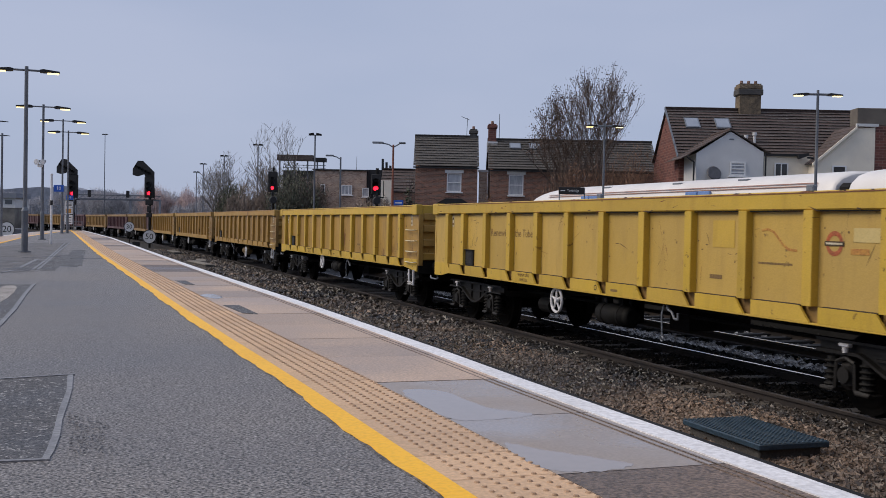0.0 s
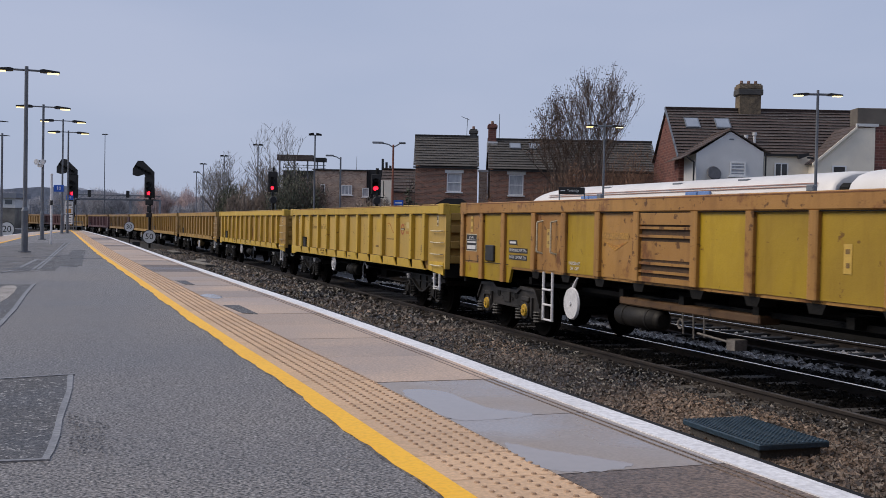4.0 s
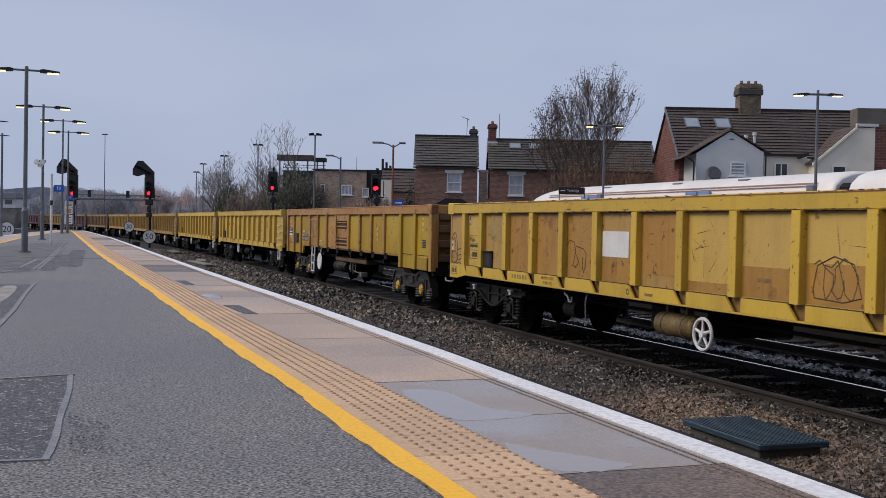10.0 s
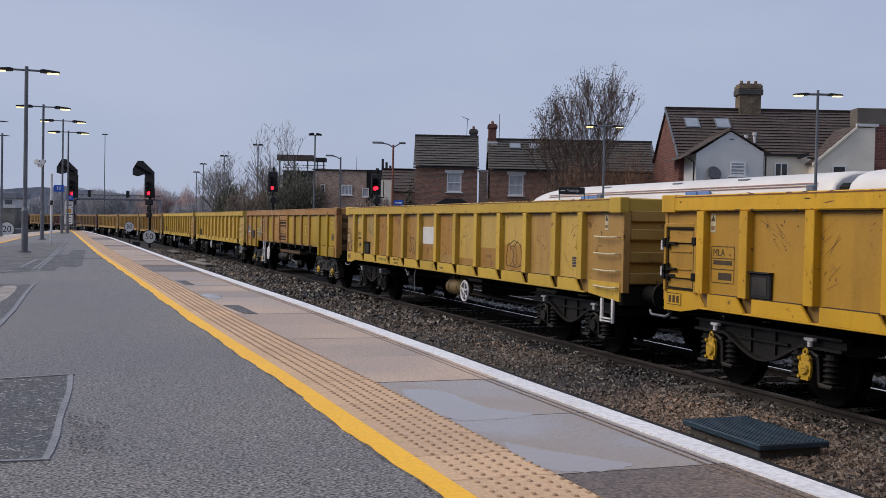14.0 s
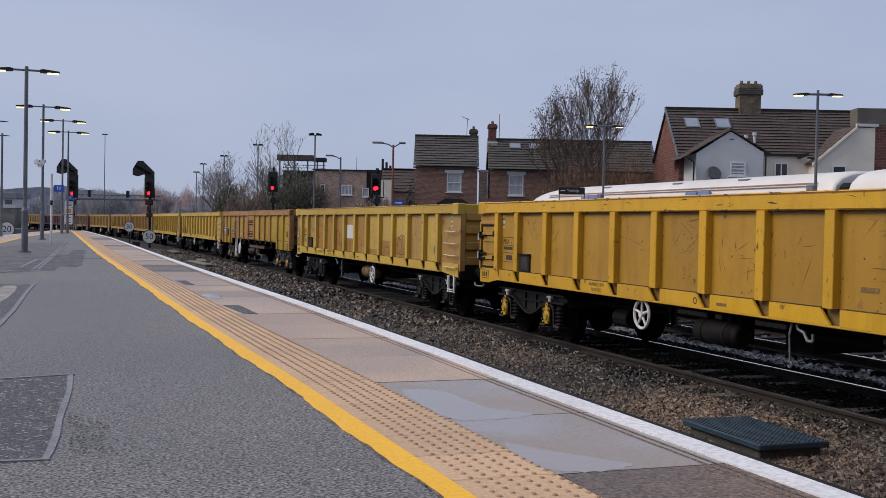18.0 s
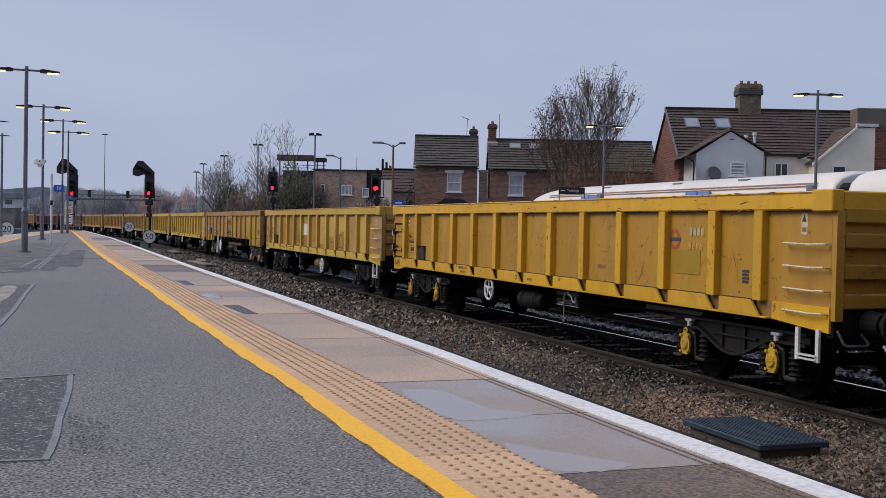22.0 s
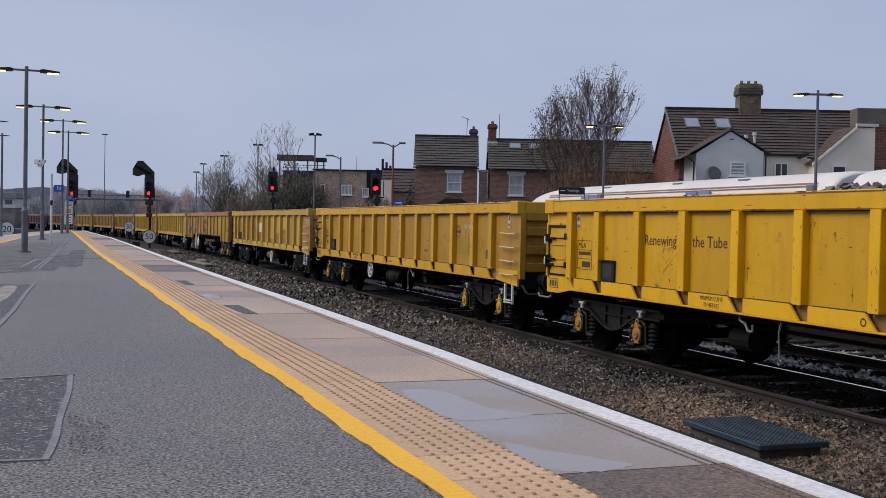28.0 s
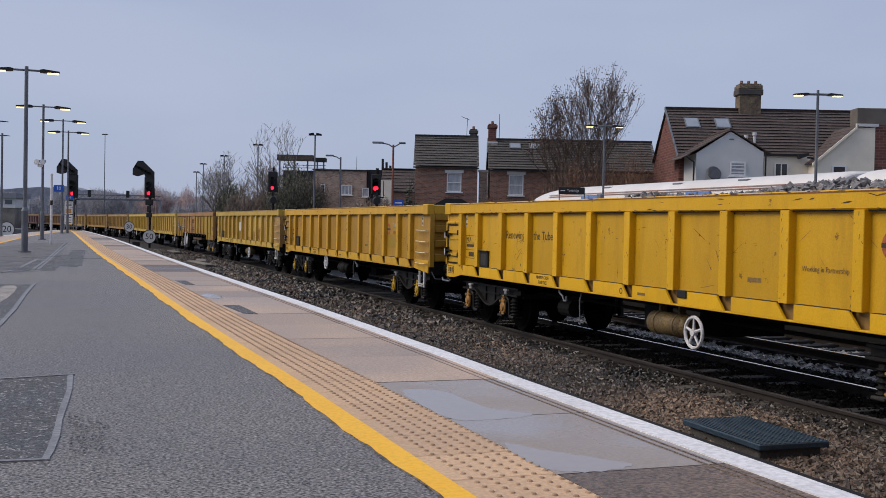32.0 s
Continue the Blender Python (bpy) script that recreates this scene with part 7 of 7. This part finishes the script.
part("rendered_wall", boxm(17.62, 21.2, -0.45, -0.02, -0.4, 6.3), RENDER_CREAM, h3)
part("gutter", boxm(17.7, 20.6, -0.62, -0.45, 6.28, 6.42), BLACK, h3)
window(h3, 19.0, 19.8, 5.02, 5.90, -0.45, 0, False, False, 1, proud=True)
part("downpipe", pipe(bmesh.new(), [(18.3, -0.6, 6.3), (18.3, -0.6, -0.4)], 0.055), BLACK, h3)
part("hopper", prism(bmesh.new(), ((20.2, 6.1), (20.75, 6.3), (20.7, 6.45), (20.1, 6.35)), -1.3, -0.9, "y"), BLACK, h3)
part("downpipe", pipe(bmesh.new(), [(20.7, -1.0, 6.2), (21.25, -1.0, 6.15), (21.3, -1.0, 5.9), (21.3, -1.0, -0.4)], 0.055), BLACK, h3)
part("cross_wing", prism(bmesh.new(), ((20.95, -0.4), (24.35, -0.4), (24.35, 7.95), (23.2, 7.85), (20.95, 5.90)), -1.5, 0.3, "y"), RENDER_CREAM, h3, "cream rendered wing")
for i in range(9):
    a, b = i / 9, (i + 1.2) / 9
    xa, za, xb, zb = 20.75, 5.80, 23.3, 8.0
    p = [(xa + (xb - xa) * a, za + (zb - za) * a + 0.06), (xa + (xb - xa) * b, za + (zb - za) * b + 0.02), (xa + (xb - xa) * b, za + (zb - za) * b - 0.04), (xa + (xb - xa) * a, za + (zb - za) * a)]
    part("tile_course", prism(bmesh.new(), p, -1.6, 3.2, "y"), ROOF_WARM, h3)
part("barge_board", prism(bmesh.new(), ((20.8, 5.70), (23.25, 7.82), (23.25, 7.98), (20.8, 5.86)), -1.72, -1.61, "y"), RENDER_CREAM, h3, "pale barge board")
window(h3, 21.95, 22.75, 5.16, 5.74, -1.5, 0, False, False, proud=True)
part("flat_dormer", boxm(23.35, 29.0, -1.4, -0.3, 8.05, 9.05, 0.03), PARAPET, h3, "square brown parapet block")
part("brick_wing", boxm(24.36, 29.0, -1.5, 0.0, -0.4, 8.04), BRICK_RED, h3)
part("coping", boxm(23.25, 24.5, -1.6, -1.45, 7.98, 8.14), RENDER, h3)

# flat-roofed brick block
h4 = thing("flat_roofed_building", "flat-roofed pale mixed-brick building with white windows", "building", site(0, 95))
part("wall", boxm(-11.6, -6.95, 0, 6, -0.4, 6.58), STOCK_BRICK, h4)
part("parapet", boxm(-11.75, -6.8, -0.15, 6.1, 6.58, 6.70), BLACK, h4)
part("side_wing", boxm(-6.95, -4.9, 0.5, 6, -0.4, 6.75), BLACK, h4, "dark clad wing")
window(h4, -11.05, -10.6, 4.5, 5.35, 0, 0, False, False, proud=True)
window(h4, -9.15, -8.2, 4.45, 5.3, 0, 0, True, False, 2, proud=True)
window(h4, -7.3, -6.7, 4.3, 5.1, -0.1, 0, True, False, proud=True)
for i in range(3):
    part("chimney", boxm(-5.8 + i * 0.35, -5.6 + i * 0.35, 3, 3.4, 6.7, 7.9 - i * 0.3), BLACK, h4)
part("railing", pipe(bmesh.new(), [(-8.0, 2, 6.7), (-8.0, 2, 8.0)], 0.02), GALV, h4)
part("downpipe", pipe(bmesh.new(), [(-9.3, -0.06, 6.5), (-9.3, -0.06, -0.4)], 0.06), BLACK, h4)
h5 = thing("dark_building", "dark building with an overhanging flat roof on posts", "building", site(0, 100))
part("wall", boxm(-15.2, -12.0, 0.5, 8, -0.4, 6.8), mat("dark_cladding", (0.085, 0.078, 0.072), (0.06, 0.056, 0.052), 1, 0.8), h5)
part("roof_slab", boxm(-15.64, -12.29, -0.6, 0.6, 7.68, 8.2), mat("brown_roof_fascia", (0.10, 0.075, 0.066), (0.07, 0.055, 0.05), 2, 0.8), h5)
part("roof_slab", boxm(-12.28, -11.1, -0.6, 0.6, 7.62, 7.98), BLACK, h5)
part("railing", pipe(pipe(bmesh.new(), [(-15.2, 0.4, 7.3), (-11.2, 0.4, 7.3)], 0.03), [(-15.2, 0.4, 7.05), (-11.2, 0.4, 7.05)], 0.03), GALV, h5)
for x in (-15.4, -14.0, -12.8, -11.9, -11.3):
    part("post", boxm(x - 0.06, x + 0.06, -0.4, -0.28, 5.0, 7.75), GREY_POLE, h5)
h7 = thing("brick_house", "low brick house with a brown roof behind the signal", "house", site(-3.2, 90), group="houses behind the station")
gabled(h7, -2.0, 3.0, 6, 4.6, 6.6, BRICK)
roof_slope(h7, -2.2, 3.2, -0.2, 4.6, 3.0, 6.65, 7, ROOF_WARM)
roof_slope(h7, -2.2, 3.2, 6.2, 4.6, 3.0, 6.65, 4, ROOF_WARM)
part("end_wall", boxm(-2.2, -1.2, -0.4, -0.05, -0.4, 5.6), RENDER_CREAM, h7)

# street and yard masts beyond the line
def mast(label, right, ahead, top, kind_):
    t = thing("yard_mast", label, "mast", site(right, ahead, 0, -0.3), group="yard masts")
    h = top + 0.3
    pole = RUST_POLE if kind_ == "rust" else GREY_POLE
    part("pole", tube(bmesh.new(), (0, 0, 0), (0, 0, h), 0.085, 0.055, seg=10), pole, t)
    if kind_ == "flood":
        part("cross_bar", boxm(-0.5, 0.5, -0.04, 0.04, h, h + 0.06), pole, t)
        for s in (-1, 1):
            part("floodlight", prism(bmesh.new(), ((s * 0.08, h + 0.05), (s * 0.42, h + 0.0), (s * 0.48, h + 0.12), (s * 0.12, h + 0.20)), -0.25, 0.25, "y"), DARK, t, "unlit floodlight")
    else:
        for s, l in ((-1, 0.95), (1, 0.55)) if kind_ == "rust" else ((-1, 0.8),):
            part("arm", pipe(bmesh.new(), [(0, 0, h - 0.15), (s * 0.3, 0, h + 0.02), (s * l * 0.7, 0, h + 0.08)], 0.04), GREY_POLE, t)
            part("lamp_head", boxm(min(s * l * 0.6, s * l * 1.3), max(s * l * 0.6, s * l * 1.3), -0.15, 0.15, h + 0.05, h + 0.16, 0.03), GALV, t)
    return t


for px_, f_, top_ in ((-9.92, 81.4, 8.55), (-18.44, 105.3, 9.4), (-26.36, 127.6, 9.6), (-33.15, 146.6, 9.6), (-35.8, 154.0, 8.8)):
    mast("grey yard mast with a pair of unlit floodlights", px_, f_, top_, "flood")
mast("rust-red street lamp column with two arms", -3.02, 62.3, 6.55, "rust")
mast("grey single-armed street lamp", -7.25, 74.3, 6.5, "arm")
mast("thin tall lattice mast far off", -57.36, 180, 16.0, "flood")

# ---- plants ----
def bare_tree(name, label, m, height, spread, seed, levels=6, twig=0.016, trunk=0.22, material=BARK, leaves=0, leaf_mat=BROWN_LEAF, lean=0.0, fan=0.55, fork=3, stools=1, splay=0.5, env=None, tilt=0.0):
    """A leafless tree: a tapered trunk that forks again and again into fine upright twigs."""
    rng = random.Random(seed)
    verts, faces, tips = [], [], []

    def limb(a, b, r0, r1, n):
        q = (b - a).to_track_quat("Z", "Y")
        k = len(verts)
        for p, r in ((a, r0), (b, r1)):
            for i in range(n):
                t = 2 * math.pi * i / n
                verts.append(tuple(p + q @ Vector((math.cos(t) * r, math.sin(t) * r, 0))))
        for i in range(n):
            faces.append((k + i, k + (i + 1) % n, k + n + (i + 1) % n, k + n + i))

    def grow(p, d, ln, r, lv):
        q = p
        for s in range(2):
            d = (d + Vector((rng.gauss(0, 0.09), rng.gauss(0, 0.09), 0.06))).normalized()
            e = q + d * ln / 2
            limb(q, e, r * (1 - 0.15 * s), max(twig * 0.6, r * (0.85 - 0.15 * s)), 7 if lv > levels - 2 else (4 if lv > 2 else 3))
            q = e
            if env and ((q.x - env[0] - tilt * (q.z - env[1])) / env[2]) ** 2 + (q.y / env[2]) ** 2 + ((q.z - env[1]) / env[3]) ** 2 > rng.uniform(0.86, 1.12) and q.z > env[1] * 0.5:
                tips.append(q)
                return
            if lv < levels and lv > 1 and rng.random() < 0.55:
                side = Vector((rng.gauss(0, 1), rng.gauss(0, 1), 0.5)).normalized()
                grow(q, (d * 0.6 + side * 0.7).normalized(), ln * 0.6, r * 0.5, lv - 2 if lv > 2 else 0)
        if lv <= 0:
            tips.append(q)
            return
        for i in range(fork if lv > 2 else 2):
            a = rng.uniform(0, 6.283)
            out = Vector((math.cos(a), math.sin(a), 0)) * fan * rng.uniform(0.5, 1.2) * spread
            grow(q, (d + out + Vector((0, 0, 0.12))).normalized(), ln * rng.uniform(0.72, 0.9), max(twig, r * 0.62), lv - 1)

    for i in range(stools):
        a = i - (stools - 1) / 2
        grow(Vector((a * 0.15, 0.1 * (i % 2), 0)), Vector((lean + (a * splay if stools > 1 else 0), rng.uniform(-0.2, 0.2) if stools > 1 else 0, 1)).normalized(), height * 0.24, trunk, levels)
    top = max(v[2] for v in verts)
    k = 1.0 if env else height / top
    me = bpy.data.meshes.new("branches")
    me.from_pydata([(x * k, y * k, z * k) for x, y, z in verts], [], faces)
    me.materials.append(None)
    t = thing(name, label, "tree", m)
    part("crown", me, material, t)
    if leaves:
        tips = [p * k for p in tips]
        part("dead_leaves", leaf_cloud([tuple(rng.choice(tips)) for _ in range(leaves)], 0.045, 0.13, seed), leaf_mat, t, "few clinging brown leaves")
    return t


def leaf_cloud(points, size, jitter, seed):
    rng = np.random.default_rng(seed)
    c = np.array(points, float)
    n = len(c)
    c = c + rng.normal(0, jitter, c.shape)
    a, b = rng.normal(0, 1, (n, 3)), rng.normal(0, 1, (n, 3))
    a /= np.linalg.norm(a, axis=1)[:, None]
    b = np.cross(a, b)
    b /= np.linalg.norm(b, axis=1)[:, None]
    s = size * (0.5 + rng.random((n, 1)))
    q = np.stack([c - a * s, c + b * s * 0.6, c + a * s, c - b * s * 0.6], 1)
    me = bpy.data.meshes.new("leaves")
    me.from_pydata(q.reshape(-1, 3).tolist(), [], np.arange(4 * n).reshape(n, 4).tolist())
    me.materials.append(None)
    return me


def thicket(name, label, m, w, d, h, n, material, size, seed, stems=200, stem_mat=BARK, kind_=""):
    """A shrub: many thin stems and many small leaves inside an uneven outline."""
    rng = np.random.default_rng(seed)
    u = rng.random((n, 3))
    x, y = (u[:, 0] - 0.5) * w, (u[:, 1] - 0.5) * d
    top = h * (0.55 + 0.25 * np.sin(x * 2.1 + seed) + 0.2 * np.sin(x * 4.7 + seed * 2.3 + y)) * np.sqrt(np.clip(1.02 - (2 * x / w) ** 2, 0.02, 1))
    z = np.abs(top) * u[:, 2] ** 0.6
    t = thing(name, label, "shrub", m, kind=kind_)
    part("leaves", leaf_cloud(np.stack([x, y, z], 1), size, size * 0.8, seed), material, t)
    bm = bmesh.new()
    r = random.Random(seed)
    for i in range(stems):
        sx, sy = r.uniform(-w / 2, w / 2), r.uniform(-d / 2, d / 2)
        hh = h * r.uniform(0.5, 1.0) * math.sqrt(max(0.05, 1 - (2 * sx / w) ** 2))
        tube(bm, (sx, sy, 0), (sx + r.gauss(0, 0.25), sy + r.gauss(0, 0.25), hh), 0.02, 0.008, seg=3, caps=False)
    tagged(part("stem_tangle", bm, stem_mat, t), kind="stuff")
    return t


def far_wood(label, m, wide, deep, h, crowns, n, material, size, seed, name="far_trees", sort="trees", leafy=False):
    """A far belt of bare trees: many rounded crowns of fine upright twigs over their trunks."""
    rng = np.random.default_rng(seed)
    pts, trunks = [], bmesh.new()
    for i in range(crowns):
        cx, cy = (rng.random() - 0.5) * wide, (rng.random() - 0.5) * deep
        top = h * (0.62 + 0.38 * rng.random()) * (1.0 - 0.25 * abs(2 * cx / wide) ** 3)
        rx, rz = top * rng.uniform(0.20, 0.34), top * rng.uniform(0.32, 0.45)
        k = n // crowns
        d = rng.normal(0, 1, (k, 3))
        d /= np.linalg.norm(d, axis=1)[:, None]
        d *= rng.random((k, 1)) ** 0.45 * (0.85 + 0.25 * rng.random((k, 1)))
        pts.append(d * (rx, rx, rz) + (cx, cy, top - rz))
        tube(trunks, (cx, cy, 0), (cx, cy, top * 0.7), 0.12, 0.05, seg=4, caps=False)
    c = np.concatenate(pts)
    t = thing(name, label, sort, m, kind="stuff")
    q = len(c)
    lean = rng.normal(0, 0.5, (q, 3)) + (0, 0, 0.9)
    side = rng.normal(0, 1, (q, 3))
    side -= lean * ((side * lean).sum(1) / (lean * lean).sum(1))[:, None]
    side /= np.linalg.norm(side, axis=1)[:, None]
    ln = size * (1.5 + 2.5 * rng.random((q, 1))) * (0.4 if leafy else 1.0)
    quad = np.stack([c - lean * ln, c + side * size * (0.5 if leafy else 0.22), c + lean * ln, c - side * size * (0.5 if leafy else 0.22)], 1)
    me = bpy.data.meshes.new("twigs")
    me.from_pydata(quad.reshape(-1, 3).tolist(), [], np.arange(4 * q).reshape(q, 4).tolist())
    me.materials.append(None)
    part("twigs", me, material, t)
    part("trunks", trunks, material, t)


bare_tree("bare_tree", "tall bare tree with upright dark branches and a few dead leaves", site(10.6, 70, 0, -0.4), 11.5, 0.9, 4, 7, 0.014, 0.12, BARK, 9000, fan=0.42, stools=8, splay=0.15, lean=-0.20, fork=2, env=(-1.25, 8.3, 3.8, 5.15), tilt=0.30)
bare_tree("bare_tree", "bare slender tree behind dark buildings", site(-15.0, 96, 0, -0.4), 12.0, 1.1, 13, 7, 0.012, 0.12, BARK_PALE, env=(0.0, 7.0, 2.9, 4.2), fork=2, stools=4, splay=0.3, fan=0.6)
for i, (x, f, h) in enumerate(((-22.4, 112, 10.0), (-19.7, 114, 9.2), (-25.2, 118, 8.6), (-17.9, 112, 8.4), (-27.8, 130, 9.0))):
    bare_tree("bare_tree", "bare grey lineside tree", site(x, f, 0, -0.4), h, 1.3, 20 + i, 7 if i == 0 else 6, 0.013 if i == 0 else 0.017, 0.14, BARK_PALE, fork=3, env=(0.0, h * 0.6, 2.35, h * 0.39))
thicket("bramble_thicket", "tangled reddish-brown bramble thicket below the tree", site(9.2, 68.3, 0, -0.4), 7.5, 2.0, 7.4, 15000, BRAMBLE, 0.06, 3, 1100)
thicket("bramble_thicket", "tangled reddish-brown bramble thicket below the tree", site(11.8, 68.2, 0, -0.4), 4.6, 2.0, 7.0, 9000, BRAMBLE, 0.06, 4, 600)
far_wood("dull green ivy-clad tree before a dark building", site(-12.9, 92, 0, -0.4), 2.6, 1.5, 8.2, 9, 6500, GREEN_LEAF, 0.09, 5, "evergreen_tree", "tree", True)
far_wood("dull green ivy-clad tree by the yard masts", site(-22.0, 109, 0, -0.4), 1.6, 1.5, 7.6, 5, 5000, GREEN_LEAF, 0.10, 55, "evergreen_tree", "tree", True)
far_wood("reddish-brown bramble growth before the bare tree", site(9.4, 67.2, 0, -0.4), 7.5, 1.2, 7.2, 16, 12000, BRAMBLE, 0.05, 61, "bramble_thicket", "shrub")
far_wood("reddish-brown bramble growth before the bare tree", site(11.9, 67.3, 0, -0.4), 2.0, 1.0, 8.6, 6, 6000, BRAMBLE, 0.05, 62, "bramble_thicket", "shrub")
thicket("evergreen_shrub", "dull green shrub behind the signal", site(-11.2, 91, 0, -0.4), 2.6, 2, 6.0, 4500, GREEN_LEAF, 0.12, 6, 60)
thicket("evergreen_shrub", "green shrub by the small house", site(-2.3, 74, 0, -0.4), 1.2, 1.5, 6.4, 1500, GREEN_LEAF, 0.10, 7, 40)
thicket("evergreen_shrub", "dark shrub between two houses", site(2.9, 74, 0, -0.4), 1.6, 1.2, 5.2, 1800, BRAMBLE, 0.08, 8, 60)
far_wood("brown leafless lineside scrub", site(-17.0, 100, 0, -0.4), 5, 3, 6.6, 12, 14000, SCRUB, 0.09, 9, "lineside_scrub", "scrub")
far_wood("brown leafless lineside scrub", site(-20.6, 111, 0, -0.4), 7, 3, 6.0, 14, 16000, SCRUB, 0.10, 10, "lineside_scrub", "scrub")
far_wood("brown leafless scrub before the buildings", site(-12.2, 93.5, 0, -0.4), 4.0, 2, 7.0, 10, 12000, SCRUB, 0.08, 15, "lineside_scrub", "scrub")
far_wood("brown leafless scrub by the far platform", site(-4.6, 84, 0, -0.4), 5, 3, 4.8, 12, 9000, SCRUB, 0.08, 13, "lineside_scrub", "scrub")

# ---- distance ----
def ridge_line(name, label, material, x0, x1, ahead, base, tops, n=90, seed=1, rough=0.12):
    rng = random.Random(seed)
    bm = bmesh.new()
    pts = [(x0 + (x1 - x0) * i / n, table(tops, x0 + (x1 - x0) * i / n) * (1 + rng.uniform(-rough, rough))) for i in range(n + 1)]
    prism(bm, [(x0, base)] + pts + [(x1, base)], 0, 30, "y")
    return tagged(part(name, bm, material, at=site(0, ahead)), label, "hill", kind="structure")


ridge_line("far_hill", "long wooded hill on the horizon, haze in its blue-grey colour", HILL, -700, 700, 900, -5, ((-700, 22), (-375, 24), (-327, 28), (-260, 22), (-100, 19), (700, 22)), 160, 2, 0.05)
far_wood("far russet bare trees, haze put into their colour", site(-66, 250, 0, -0.4), 17, 8, 11.5, 16, 26000, RED_TREE, 0.16, 31)
far_wood("far russet bare trees, haze put into their colour", site(-60, 262, 0, -0.4), 12, 8, 9.5, 9, 14000, RED_TREE, 0.16, 36)
far_wood("far grey bare trees, haze put into their colour", site(-46, 240, 0, -0.4), 30, 8, 9.0, 20, 26000, HAZE_TREE, 0.18, 32)
far_wood("far grey bare trees, haze put into their colour", site(-105, 330, 0, -0.4), 60, 10, 12.5, 30, 40000, HAZE_TREE, 0.22, 33)
far_wood("far grey bare trees, haze put into their colour", site(-160, 330, 0, -0.4), 60, 10, 15.0, 30, 40000, HAZE_TREE, 0.22, 34)
far_wood("far grey bare trees, haze put into their colour", site(-14, 170, 0, -0.4), 44, 8, 8.4, 30, 30000, HAZE_TREE, 0.16, 35)

t = thing("signal_gantry", "long grey lattice signal gantry over the far tracks", "gantry", site(-60.5, 200, 0, -0.4))
for z0_, z1_ in ((5.75, 6.05), (6.62, 6.78)):
    part("beam", boxm(-8.2, 7.4, -0.3, 0.3, z0_, z1_), GREY_POLE, t)
for i in range(14):
    part("brace", pipe(bmesh.new(), [(-8.1 + i * 1.1, 0, 6.0), (-7.0 + i * 1.1, 0, 6.65)], 0.05, 4), FAR_GREY, t)
for x in (1.7, 7.2):
    part("leg", boxm(x - 0.15, x + 0.15, -0.2, 0.2, 0, 5.75), FAR_GREY, t)
for x in (-5.9, 1.3):
    part("signal_head", boxm(x - 0.3, x + 0.3, -0.5, -0.35, 6.3, 7.6), BLACK, t)
t = thing("far_railing", "long grey railing beyond the far tracks", "railing", site(-82, 220, 0, -0.4))
for z in (3.7, 4.3, 4.75):
    part("rail", boxm(-7.0, 7.4, -0.05, 0.05, z, z + 0.12), FAR_GREY, t)
for i in range(13):
    part("post", boxm(-6.9 + i * 1.18, -6.8 + i * 1.18, -0.05, 0.05, 0, 4.75), FAR_GREY, t)
t = thing("signal_box_building", "low white-banded building far along the line", "building", site(-62.4, 150, 0, -0.4))
part("wall", boxm(-4, 2.0, 0, 5, 0, 3.9), CONCRETE, t)
part("upper_wall", boxm(-4, 2.0, 0.1, 5, 3.9, 4.95), RENDER, t)
part("roof_sheet", boxm(-4.2, 2.3, -0.3, 5.1, 4.95, 5.6), FAR_GREY, t)
part("band", boxm(-4.1, 2.1, -0.1, 5.05, 3.55, 3.9), RENDER, t)
for i in range(4):
    part("window", boxm(-3.6 + i * 1.4, -2.6 + i * 1.4, 0.04, 0.1, 4.05, 4.7), GLASS, t)
for x, f, l, c in ((-30.5, 75, 4.2, GALV), (-33.5, 82, 4.4, SIGN_WHITE)):
    t = thing("parked_car", "small parked car beyond the platform, mostly hidden", "car", site(x, f, 80, -0.4), group="parked cars")
    part("body", prism(bmesh.new(), ((-l / 2, 0.3), (l / 2, 0.3), (l / 2, 0.8), (l * 0.3, 0.95), (l * 0.15, 1.4), (-l * 0.3, 1.45), (-l / 2, 0.95)), -0.85, 0.85, "y"), c, t)
    for wx in (-l * 0.3, l * 0.3):
        for s in (-0.86, 0.66):
            part("wheel", tube(bmesh.new(), (wx, s, 0.31), (wx, s + 0.2, 0.31), 0.31, seg=16), BLACK, t)
# line of the next platform on the other side
t = thing("left_platform", "pale edge of the platform across the other tracks", "platform", kind="structure")
part("deck", boxm(-16, -9.5, -10, 60, -0.4, DECK - 0.05), ASPHALT, t)


# ---- movement ----
def travel(t):
    """How far the train has come, smooth between the seconds."""
    n = len(TRAVEL) - 1
    i = min(n - 1, max(0, int(t)))
    a, b = TRAVEL[i][1], TRAVEL[i + 1][1]
    va = (TRAVEL[i + 1][1] - TRAVEL[max(0, i - 1)][1]) / (2 if i else 1)
    vb = (TRAVEL[min(n, i + 2)][1] - TRAVEL[i][1]) / (2 if i + 2 <= n else 1)
    f = t - i
    return a + va * f + (3 * (b - a) - 2 * va - vb) * f * f + (va + vb - 2 * (b - a)) * f ** 3


def motions():
    for w, start, L in MOVING:
        walk(w, [(t * 1.0, on_track(start + travel(t), L)) for t in range(33)])
    times = [0.1 * i for i in range(100)] + [10 + 0.2 * i for i in range(111)]
    for ob, y in WHEELS:
        walk(ob, [(t, pose(0, y, 0.45, -math.degrees(travel(t) / 0.42), 0, 0)) for t in times])


motions()
